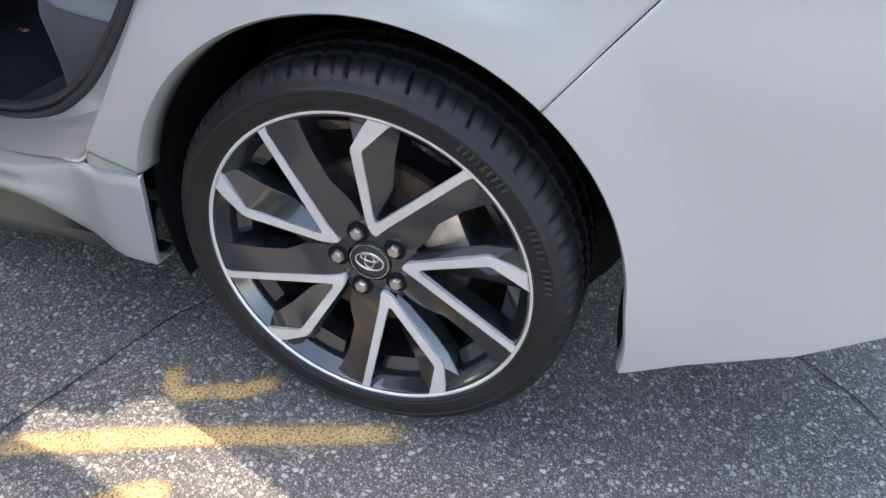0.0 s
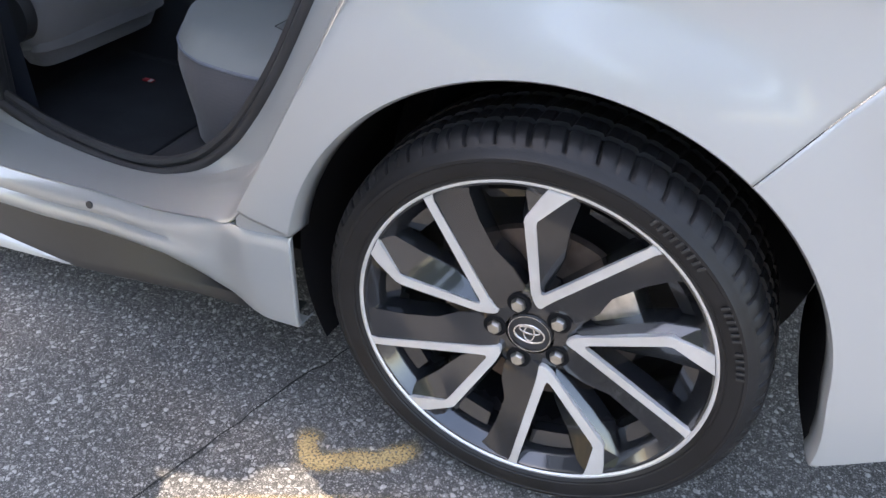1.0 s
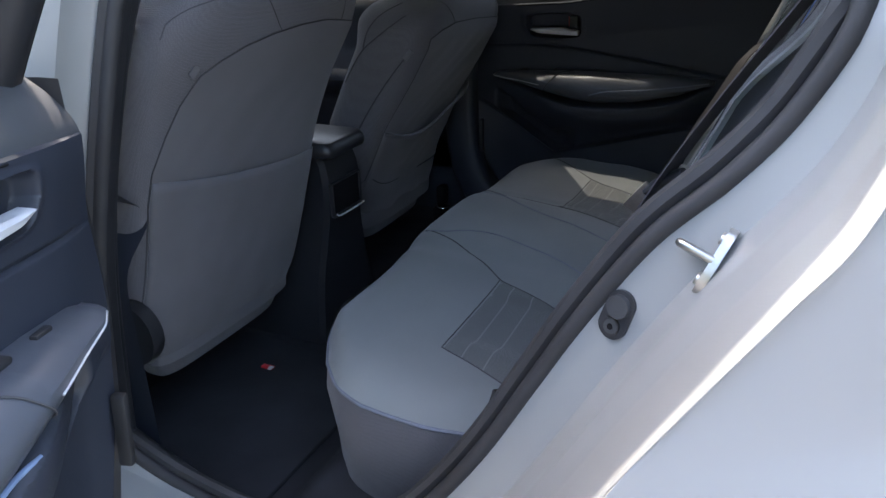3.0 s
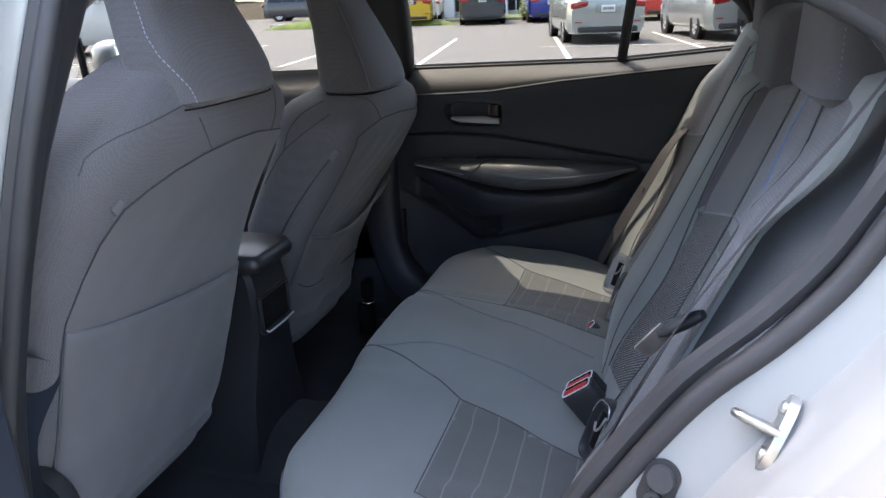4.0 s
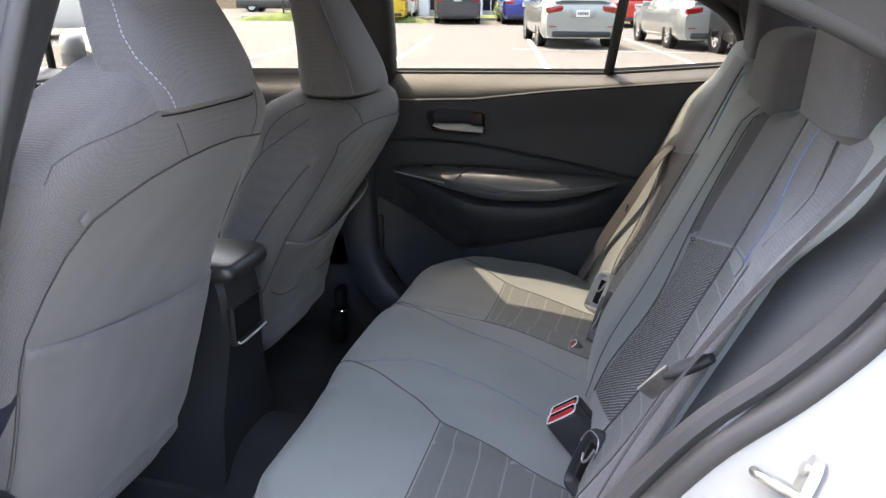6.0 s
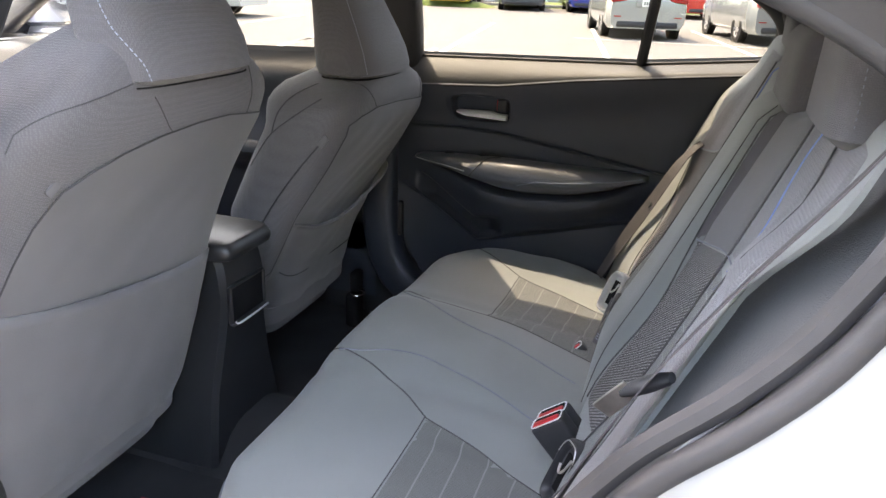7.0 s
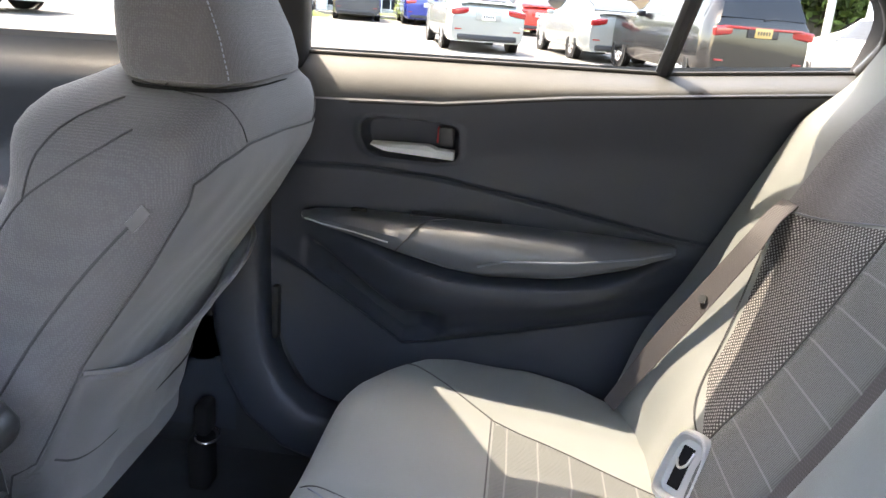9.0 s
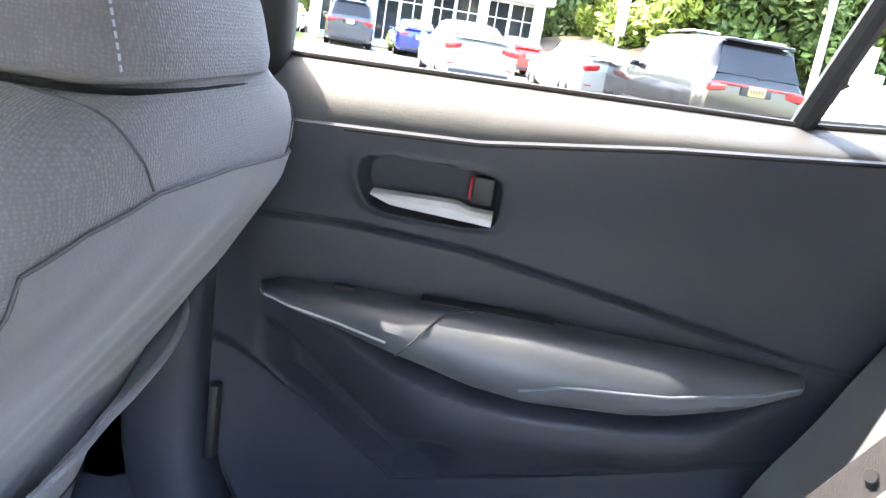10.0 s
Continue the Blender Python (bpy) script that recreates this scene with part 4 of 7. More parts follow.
def trim_y(x, z):
    """Depth of the far door's inner face."""
    zb, zc, z2, zl = belt(x), interp(x, CREASE), interp(x, SECOND), interp(x, LOWER)
    if z > zc:
        t = (z - zc) / (zb - zc)
        return 1.589 + 0.054 * t ** 1.7
    y = 1.589 + 0.016 * smooth01(zc + 0.004, zc - 0.11, z)
    fade = smooth01(-1.09, -0.98, x) * (1 - 0.55 * smooth01(-0.55, -0.30, x))
    y += 0.006 * math.exp(-((z - z2) / 0.0035) ** 2) * fade
    al = arm_low(min(max(x, -1.0), -0.395))
    bulge = smooth01(al + 0.016, al - 0.020, z) * (1 - 0.75 * smooth01(al - 0.03, zl, z)) * smooth01(-1.02, -0.78, x) * smooth01(-0.34, -0.52, x)
    y -= 0.080 * bulge
    inside = smooth01(zl + 0.01, zl - 0.012, z)
    y -= 0.010 * fade * (1 - inside)
    y += 0.012 * inside * fade
    pocket = smooth01(-1.01, -0.96, x) * smooth01(-0.74, -0.80, x) * smooth01(zl + 0.075, zl + 0.05, z) * smooth01(zl - 0.002, zl + 0.012, z)
    y += 0.05 * pocket
    # recess round the pull handle
    hx, hz = (x - HANDLE[0] + 0.831) / 0.082, (z - HANDLE[1] - 0.889) / 0.034
    if hx < 0:
        hx *= 1 + 0.22 * min(max(-hz, 0), 1.2)
    rr = (abs(hx) ** 5 + abs(hz) ** 5) ** 0.2
    y -= 0.0025 * math.exp(-((rr - 1.0) / 0.10) ** 2)
    y += 0.026 * smooth01(0.98, 0.84, rr)
    return y


def arm_top(x):
    return interp(x, [(-1.006, 0.752), (-0.98, 0.762), (-0.90, 0.768), (-0.70, 0.768), (-0.5, 0.766), (-0.40, 0.758), (-0.388, 0.754)])


def arm_low(x):
    return interp(x, [(-1.006, 0.748), (-0.96, 0.742), (-0.91, 0.733), (-0.83, 0.716), (-0.75, 0.701), (-0.684, 0.697), (-0.58, 0.704), (-0.48, 0.722), (-0.42, 0.742), (-0.388, 0.751)])


def arm_out(x):
    return interp(x, [(-1.006, 1.585), (-0.995, 1.557), (-0.96, 1.537), (-0.85, 1.516), (-0.7, 1.500), (-0.55, 1.503), (-0.45, 1.530), (-0.40, 1.560), (-0.388, 1.58)])


def build_door(owner, T, glass_on=True):
    """A rear door's inside, in the far door's place, laid into the world by T."""
    def L(name, vf, mat, par, label="", **kw):
        v, f = vf
        return link(name, [T(p) for p in v], f, mat, par, label, **kw)

    def column(x):
        zl, z2, zc, zb = interp(x, LOWER), interp(x, SECOND), interp(x, CREASE), belt(x)
        z0 = 0.385 + 0.10 * smooth01(-0.6, -0.3, x) + 0.25 * smooth01(-0.35, -0.13, x) + 0.20 * max(0, (-0.93 - x) / 0.135) ** 3
        marks = [(min(z0, zl - 0.04), 1), (zl - 0.014, 10), (zl + 0.012, 10), (zl + 0.08, 14), (z2 - 0.05, 34), (z2 - 0.007, 10), (z2 + 0.007, 8), (zc - 0.03, 64), (zc - 0.001, 10), (zc + 0.001, 1), (zb, 10)]
        out = [marks[0][0]]
        for (a, _), (b, n) in zip(marks, marks[1:]):
            out += [lerp(a, b, (i + 1) / n) for i in range(n)]
        return [(x, trim_y(x, z), z) for z in out]
    cols = [column(x) for x in sorted([lerp(-1.065, -0.13, i / 170) for i in range(171)] + [lerp(-1.0, -0.715, (i + 0.37) / 110) for i in range(110)])]
    L("door_trim", rings([c[:-10] for c in cols], closed=False), TRIM, owner, "dark grained door trim")
    L("window_ledge", rings([c[-11:] for c in cols], closed=False), LEDGE, owner, "soft grained ledge under the window")
    # stitched crease, its groove's shade drawn as a thin matt black tube
    L("crease_seam", tube([(x, trim_y(x, interp(x, CREASE) - 0.004) - 0.0005, interp(x, CREASE) - 0.004) for x in [lerp(-0.93, -0.2, i / 60) for i in range(61)]], 0.0013, 6), VOID, owner)
    # the armrest: hard front end and padded rear
    def arm(x0, x1, fat, n=40):
        rs = []
        for i in range(n + 1):
            x = lerp(x0, x1, i / n)
            t, lo, yo = arm_top(x), arm_low(x), arm_out(x)
            puff = fat * smooth01(x0 - 0.004, x0 + 0.05, x)
            back = 1.60
            zm = lerp(lo, t, 0.45)
            rs.append([(x, back, t - 0.004), (x, lerp(back, yo, 0.35), t + puff), (x, lerp(back, yo, 0.65), t + puff - 0.001), (x, lerp(back, yo, 0.86), lerp(t, lo, 0.12) + puff * 0.6), (x, yo, lerp(t, lo, 0.38)), (x, yo - puff * 0.3, zm - 0.004), (x, yo + 0.006, lerp(t, lo, 0.86)), (x, yo + 0.022, lo), (x, back, lo + 0.004)])
        return rings(rs)
    armrest = L("armrest", arm(-1.006, -0.83, 0.0), SOFT, owner, "black armrest with a padded top")
    L("armrest_pad", arm(-0.835, -0.388, 0.005), SOFT, armrest, "padded leatherette armrest top")
    def on_arm(x, j):
        t, lo, yo = arm_top(x), arm_low(x), arm_out(x)
        return [(x, lerp(1.60, yo, 0.45), t + 0.0055), (x, lerp(1.60, yo, 0.65), t + 0.0045), (x, lerp(1.60, yo, 0.86), lerp(t, lo, 0.12) + 0.0035), (x, yo - 0.0005, lerp(t, lo, 0.38)), (x, yo - 0.002, lerp(lo, t, 0.45) - 0.004), (x, yo + 0.004, lerp(t, lo, 0.86)), (x, yo + 0.020, lo)][j]
    L("pad_seam", tube(curve([on_arm(x, j) for x, j in ((-0.76, 0), (-0.785, 1), (-0.80, 2), (-0.815, 3), (-0.825, 4), (-0.832, 5), (-0.835, 6))], 20), 0.0014, 6), THREAD, armrest)
    xs = [lerp(-0.70, -0.40, i / 30) for i in range(31)]
    L("pad_piping", tube([(x, arm_out(x) - 0.001, interp(x, [(-0.70, 0.720), (-0.655, 0.7325), (-0.597, 0.737), (-0.515, 0.745), (-0.43, 0.754), (-0.40, 0.756)])) for x in xs], 0.0019, 8), BLUEGREY, armrest, "pale piping along the pad")
    L("arm_strip", tube([(x, arm_out(x) - 0.001, lerp(arm_top(x), arm_low(x), 0.62)) for x in [lerp(-1.0, -0.845, i / 14) for i in range(15)]], 0.0013, 6), SATIN, armrest)
    L("pull_slot", box((-0.745, 1.575, 0.770), (0.15, 0.022, 0.008), 0.002), RUBBER, armrest, "dark pull pocket")
    L("window_switch", box((-0.905, 1.572, 0.769), (0.026, 0.010, 0.006), 0.002), RUBBER, armrest)
    # release handle
    hx0, hz0 = HANDLE
    handle = L("release_handle", box((-0.825 + hx0, 1.625, 0.894 + hz0), (0.15, 0.006, 0.054), 0.002), BLACKPLASTIC, owner, "satin chrome door release in a dark bezel")
    lever = []
    for i in range(21):
        x = lerp(-0.893, -0.758, i / 20)
        zt = interp(x, [(-0.893, 0.881), (-0.80, 0.884), (-0.785, 0.879), (-0.758, 0.878)])
        zb2 = interp(x, [(-0.893, 0.876), (-0.87, 0.868), (-0.758, 0.863)])
        lever.append([(x + hx0, yy, zz + hz0) for yy, zz in ((1.600, zt), (1.582, zt - 0.001), (1.578, lerp(zt, zb2, 0.4)), (1.580, zb2 + 0.001), (1.600, zb2))])
    L("lever", rings(lever), SATIN, handle, "satin chrome lever")
    L("lock_knob", box((-0.773 + hx0, 1.597, 0.900 + hz0), (0.024, 0.020, 0.030), 0.003), BLACKPLASTIC, handle)
    L("lock_flag", box((-0.7865 + hx0, 1.600, 0.900 + hz0), (0.0035, 0.010, 0.026), 0.001), RED, handle)
    # tweeter grille and cup in the low pocket
    L("speaker_grille", box((-1.05, 1.592, 0.56), (0.012, 0.02, 0.10), 0.004), RUBBER, owner)
    # window frame parts
    L("belt_seal", tube([(x, FAR_Y - 0.008, belt(x) + 0.002) for x in [lerp(-1.04, -0.15, i / 30) for i in range(31)]], 0.0045, 8), RUBBER, owner)
    L("divider_bar", tube([(-0.445, FAR_Y, 1.015), (-0.40, far_glass_y(1.33), 1.33)], 0.013, 8), BLACKPLASTIC, owner, "black bar before the quarter glass")
    top = [(-1.035, far_glass_y(1.0), 1.0), (-1.03, far_glass_y(1.335), 1.335), (-0.75, far_glass_y(1.32), 1.325), (-0.45, far_glass_y(1.28), 1.285), (-0.26, far_glass_y(1.215), 1.222), (-0.165, far_glass_y(1.16), 1.165), (-0.130, far_glass_y(1.10), 1.10), (-0.150, far_glass_y(1.05), 1.045)]
    L("window_frame", tube(through_pairs(top, 5), 0.018 if glass_on else 0.032, 10), BLACKPLASTIC, owner, "black window frame")
    def pane(u, v):
        x = lerp(-1.03, -0.14, u)
        zt = interp(x, [(-1.03, 1.335), (-0.75, 1.325), (-0.45, 1.285), (-0.26, 1.222), (-0.165, 1.165), (-0.13, 1.11)])
        z = lerp(belt(x), zt, v)
        return (x, far_glass_y(z) + 0.004, z)
    g = L("window_glass", grid(pane, 20, 4), GLASS, owner, "clear side window")
    # outside: skin and edge
    def outer(u, v):
        x = lerp(-1.075, -0.12, u)
        z = lerp(0.30 + 0.20 * max(0, (-0.93 - x) / 0.135) ** 3 + 0.12 * smooth01(-0.6, -0.3, x) + 0.25 * smooth01(-0.35, -0.12, x), belt(x), v)
        return (x, lerp(1.80, 1.70, smooth01(0.85, 1.05, z)), z)
    return L, outer


far_door = thing("passenger_rear_door", "closed rear door with dark trim and a chrome release", "car door")
build_door(far_door, lambda p: Vector(p))
# front door on the far side, seen past the seats
front_door = thing("passenger_front_door", "closed front door with dark trim and pale sunlit top", "car door")
def front_trim(u, v):
    x, z = lerp(-2.5, -1.13, u), lerp(0.3, 0.99, v)
    zb = belt(x)
    z = lerp(0.3, zb, v)
    y = 1.60 + 0.05 * smooth01(zb - 0.07, zb, z) - 0.07 * math.exp(-((z - 0.72) / 0.05) ** 2)
    return (x, y, z)


link("door_trim", *grid(front_trim, 40, 40), TRIM, front_door)
fg = link("window_glass", *grid(lambda u, v: (lerp(-2.45, -1.1, u), far_glass_y(lerp(1.0, 1.32, v)) + 0.004, lerp(0.985, 1.32, v)), 6, 4), GLASS, front_door)
ml = link("mirror_housing", *box((-2.145, 1.875, 1.015), (0.13, 0.23, 0.165), 0.05, 4, m=pose(0, 0, 0, 0, 0, -16)), PAINT, front_door, "white door mirror")
link("mirror_glass", *box((-2.078, 1.857, 1.015), (0.006, 0.185, 0.128), 0.002, m=pose(0, 0, 0, 0, 0, -16)), material("mirror", (0.9, 0.9, 0.9), 0.02, metal=1.0, vary=0.0), ml)
link("mirror_arm", *box((-2.165, 1.74, 0.965), (0.07, 0.09, 0.04), 0.012), BLACKPLASTIC, ml)

# the closed front door on the near side
near_front = thing("driver_front_door", "closed white front door with dark trim", "car door")
link("door_skin", *grid(lambda u, v: (lerp(-2.24, -1.125, u), skin(-0.09, lerp(0.32, 0.97, v)) + 0.002, lerp(0.32, belt(lerp(-2.24, -1.125, u)), v)), 20, 14), PAINT, near_front)
link("door_trim", *(lambda vf: ([near_mirror(p) for p in vf[0]], vf[1]))(grid(front_trim, 40, 40)), TRIM, near_front)
link("window_glass", *(lambda vf: ([near_mirror(p) for p in vf[0]], vf[1]))(grid(lambda u, v: (lerp(-2.45, -1.1, u), far_glass_y(lerp(1.0, 1.32, v)) + 0.004, lerp(0.985, 1.32, v)), 6, 4)), GLASS, near_front)
# unseen cap added to stop sun leaking down between door skin and glass
link("belt_leak_cap", *grid(lambda u, v: (lerp(-2.24, -1.125, u), lerp(skin(-0.09, 0.97), 0.235, v), belt(lerp(-2.24, -1.125, u)) + 0.001 + 0.006 * math.sin(math.pi * v)), 16, 6), BLACKPLASTIC, near_front)
link("door_handle", *box((-1.27, 0.035, 0.86), (0.20, 0.03, 0.03), 0.01), PAINT, near_front)
# the other three wheels
for wx, wy, sg in ((0.0, 2 * YC - 0.02, -1), (-2.68, 0.02, 1), (-2.68, 2 * YC - 0.02, -1)):
    w = link("wheel", *lathe([(0.24, 0.03), (0.25, 0.02), (0.275, 0.008), (0.30, 0.02), (0.314, 0.05), (0.314, 0.17), (0.30, 0.20), (0.24, 0.21), (0.0, 0.2)], (0, 0, 0), n=64), TYRE, car)
    w.matrix_local = pose(wx, wy, 0.314, 0, 0, 0 if sg > 0 else 180)
    link("rim", *lathe([(0.252, 0.022), (0.244, 0.020), (0.240, 0.040), (0.10, 0.055), (0.04, 0.04), (0.0, 0.04)], (0, 0, 0), n=64), GLOSSBLACK, w)
    for k in range(5):
        a5 = 1.2566 * k
        link("spoke_face", *box((0.145 * math.cos(a5), 0.036, 0.145 * math.sin(a5)), (0.19, 0.012, 0.022), 0.004, m=pose(0, 0, 0, 0, -math.degrees(a5), 0)), MACHINED, w)

HINGE, SWING = Vector((-1.1245, 0.103, 0)), -73.0
swing = Matrix.Translation(HINGE) @ Matrix.Rotation(radians(SWING), 4, "Z") @ Matrix.Translation(-HINGE)


def open_T(p):
    """The near door: its foot drawn in beside the hinge, then mirrored and swung open."""
    x, y, z = p
    x += (0.036 + 0.15 * max(y - 1.62, 0)) * smooth01(0.76, 0.50, z) * smooth01(-0.86, -1.05, x)
    return swing @ near_mirror((x, y, z))


HANDLE[:] = [-0.060, 0.008]
near_door = thing("open_rear_door", "open rear door with dark trim and blue stitching", "car door")
LN, outer_fn = build_door(near_door, open_T, glass_on=False)
LN("door_skin", grid(outer_fn, 30, 24), PAINT, near_door, "white outer door skin")
LN("blue_piping", tube(curve([(-0.806, 1.523, 0.694), (-0.772, 1.523, 0.697), (-0.72, 1.506, 0.708), (-0.69, 1.500, 0.7145), (-0.65, 1.500, 0.718), (-0.58, 1.500, 0.724), (-0.50, 1.513, 0.737)], 40), 0.0032, 8), PIPING, near_door, "blue stitched piping along the armrest pad")
LN("pull_pocket", box((-0.735, 1.581, 0.7715), (0.235, 0.036, 0.009), 0.004), RUBBER, near_door, "dark pull pocket")
edge_pts = [(-1.064, 1.60, lerp(0.55, 1.0, i / 10)) for i in range(11)]
LN("door_front_edge", rings([[(x, 1.60, z), (x - 0.01, 1.63, z), (x - 0.012, 1.70, z), (x - 0.005, 1.80, z)] for x, _, z in edge_pts], closed=False), SEAL, near_door)
LN("door_bottom", rings([[(x, 1.60, 0.385 + 0.10 * smooth01(-0.6, -0.3, x) + 0.25 * smooth01(-0.35, -0.13, x) + 0.20 * max(0, (-0.93 - x) / 0.135) ** 3), (x, 1.80, 0.30 + 0.12 * smooth01(-0.6, -0.3, x) + 0.25 * smooth01(-0.35, -0.12, x))] for x in [lerp(-1.064, -0.12, i / 20) for i in range(21)]], closed=False), SEAL, near_door)

# trim that runs down the far centre pillar and along the far sill
bar("far_sill_trim", [(-1.105, 1.615, 1.0), (-1.115, 1.605, 0.7), (-1.105, 1.60, 0.5), (-1.05, 1.59, 0.385), (-0.93, 1.585, 0.33), (-0.6, 1.585, 0.31)], 0.10, 0.09, TRIM, "black pillar and sill trim")
link("far_wall", *grid(lambda u, v: (lerp(-2.5, -0.2, u), 1.665, lerp(0.2, 0.97, v)), 10, 6), BLACKPLASTIC, car)


# ---- seats ----
def super_ring(cx, cy, hx, hy, z, p=0.55, n=40, dx=0.0):
    """A rounded-square ring round (cx, cy) at height z."""
    out = []
    for k in range(n):
        t = 6.2832 * k / n
        c, s = math.cos(t), math.sin(t)
        out.append(Vector((cx + hx * math.copysign(abs(c) ** p, c) + dx * 0, cy + hy * math.copysign(abs(s) ** p, s), z)))
    return out


def front_seat(name, cy, dz, label, mirror, wide=1.0):
    seat = thing(name, label, "car seat", "front seats")
    # (height, rear face x, thickness, half-width)
    SEC = [(0.35, -1.225, 0.08, 0.17), (0.40, -1.205, 0.11, 0.195), (0.46, -1.180, 0.13, 0.215), (0.55, -1.158, 0.14, 0.235), (0.68, -1.105, 0.15, 0.248), (0.80, -1.040, 0.16, 0.258), (0.88, -0.993, 0.16, 0.264), (0.92, -0.973, 0.168, 0.258), (0.945, -0.964, 0.17, 0.244), (0.97, -0.958, 0.168, 0.216), (0.99, -0.958, 0.163, 0.180), (1.01, -0.962, 0.15, 0.140), (1.03, -0.970, 0.13, 0.10), (1.05, -0.985, 0.09, 0.06)]

    deep = 1.12 if mirror > 0 else 1.42
    SEC = [(a, b + (0 if mirror > 0 else 0.024 * smooth01(0.60, 0.80, a) * (1 - 0.75 * smooth01(0.86, 0.97, a))), c * lerp(1, deep, smooth01(0.45, 0.70, a) * smooth01(1.04, 0.95, a)), d * wide) for a, b, c, d in SEC]
    if mirror < 0:
        SEC = [(a, b - 0.010 * smooth01(0.955, 0.985, a), c * (1 - 0.15 * smooth01(0.955, 1.0, a)), d * (1 - 0.32 * smooth01(0.955, 1.0, a))) for a, b, c, d in SEC]

    def sec(z, i):
        return interp(z - dz * smooth01(0.5, 0.9, z), [(s[0], s[i]) for s in SEC])
    zs = [lerp(0.35, 1.05 + dz, i / 44) for i in range(45)]

    def ring(z, grow=0.0):
        xr, th, hw = sec(z, 1), sec(z, 2), sec(z, 3)
        return super_ring(xr - th / 2, cy, th / 2 + grow, hw + grow, z, 0.44, 64)
    back = link("seat_back", *rings([ring(z) for z in zs]), CLOTH, seat, "dark woven seat back")

    def rear(y, z, off=0.0):
        """A point on the rear face."""
        xr, th, hw = sec(z, 1), sec(z, 2), sec(z, 3)
        s = min(abs(y - cy) / hw, 0.9999)
        c = (1 - s ** (2 / 0.44)) ** 0.22 if s > 0 else 1
        return Vector((xr - th / 2 + (th / 2) * c + off, y, z))
    # smooth rear panel under an arched seam
    ARCH = ([(-0.235, 0.70), (-0.229, 0.74), (-0.222, 0.766), (-0.21, 0.815), (-0.19, 0.852), (-0.152, 0.871), (-0.103, 0.886), (-0.035, 0.897), (0.042, 0.903), (0.117, 0.903), (0.235, 0.888)] if mirror > 0 else
            [(-0.215, 0.895), (-0.18, 0.913), (-0.12, 0.925), (0.0, 0.922), (0.215, 0.905)])
    top = lambda t: interp(t * W, ARCH) + dz
    W = 0.228 * wide
    drape = 0.0012 if mirror > 0 else 0.0055
    link("rear_panel", *grid(lambda u, v: rear(cy + (2 * u - 1) * W, lerp(0.44, top(2 * u - 1), v), 0.0035 + drape * min(u, 1 - u, v, 1 - v, 0.2) * 5 * noise.noise(Vector((u * 3 + v * 1.2, v * 9 - u * 6, cy * 3)))), 60, 60), BACKCLOTH, back, "smooth rear panel")
    link("panel_seam", *tube([rear(cy + t * W, top(t), 0.0028) for t in [-1 + i / 20 for i in range(41)]], 0.0013, 6), THREAD, back)
    link("side_seam", *tube([rear(cy - W, lerp(0.45, top(-1), i / 20), 0.0028) for i in range(21)], 0.0013, 6), THREAD, back)
    # map pocket with a sagging mouth
    mouth = lambda t: 0.738 - 0.031 * t + 0.012 * t * t if mirror > 0 else interp(t, [(-1, 0.672), (-0.75, 0.655), (-0.4, 0.652), (0.0, 0.675), (0.4, 0.708), (1.0, 0.735)])

    def pocket(u, v):
        t = 2 * u - 1
        p = rear(cy + t * W * 0.995, lerp(0.40, mouth(t), v), 0.0045 + (0.006 if mirror > 0 else 0.034) * v ** 3 * (1 - t * t) + 0.6 * drape * noise.noise(Vector((u * 4 - v, v * 6 + u * 4, cy))))
        return p + Vector((0.0015 * noise.noise(Vector((t * 5, v * 6, cy))), 0, 0))
    thick(link("map_pocket", *grid(pocket, 40, 20), BACKCLOTH, back, "slack map pocket"), 0.003)
    link("pocket_hem", *tube([pocket(i / 40, 1.0) for i in range(41)], 0.0018 if mirror > 0 else 0.0042, 6), BACKCLOTH, back)
    # shoulder seams on the woven part
    RUNS = ([[(-0.107, 0.977), (-0.172, 0.964), (-0.218, 0.954), (-0.247, 0.938), (-0.258, 0.915)], [(-0.066, 0.955), (-0.029, 0.914), (-0.014, 0.901)], [(0.150, 0.975), (0.172, 0.93), (0.178, 0.895)]] if mirror > 0 else
            [[(-0.150, 0.992), (-0.153, 0.969), (-0.122, 0.927)], [(0.14, 0.99), (0.165, 0.90)]])
    for run in RUNS:
        link("shoulder_seam", *tube([rear(cy + p.x, p.y + dz, 0.0002) for p in curve([(y, z, 0) for y, z in run], 16)], 0.0009, 6), THREAD, back)

    def flank(x, z, off=0.0):
        """A point on the side that faces the open door."""
        xr, th, hw = sec(z, 1), sec(z, 2), sec(z, 3)
        q = min(abs(x - (xr - th / 2)) / (th / 2), 0.999)
        return Vector((x, cy - hw * (1 - q ** (2 / 0.44)) ** 0.22 - off, z))
    if mirror < 0:
        for run, r in (([(-1.022, 0.883), (-1.068, 0.833), (-1.110, 0.784), (-1.157, 0.723), (-1.200, 0.66), (-1.245, 0.59)], 0.0018), ([(-1.040, 0.961), (-1.064, 0.944), (-1.110, 0.912), (-1.160, 0.872), (-1.215, 0.80)], 0.0012), ([(-1.071, 0.985), (-1.105, 0.964), (-1.135, 0.925), (-1.150, 0.88)], 0.0012)):
            link("flank_seam", *tube([flank(p.x, p.y, 0.0004) for p in curve([(x, z, 0) for x, z in run], 24)], r, 6), THREAD, back)
        link("seam_tab", *box(flank(-1.028, 0.875, 0.001), (0.030, 0.004, 0.013), 0.0015, m=pose(0, 0, 0, 0, -48, 0)), BACKCLOTH, back)
    else:
        link("seam_tab", *box(rear(cy - 0.205, 0.862 + dz, 0.004), (0.004, 0.022, 0.012), 0.0015, m=pose(0, 0, 0, 35, 0, 0)), BACKCLOTH, back)
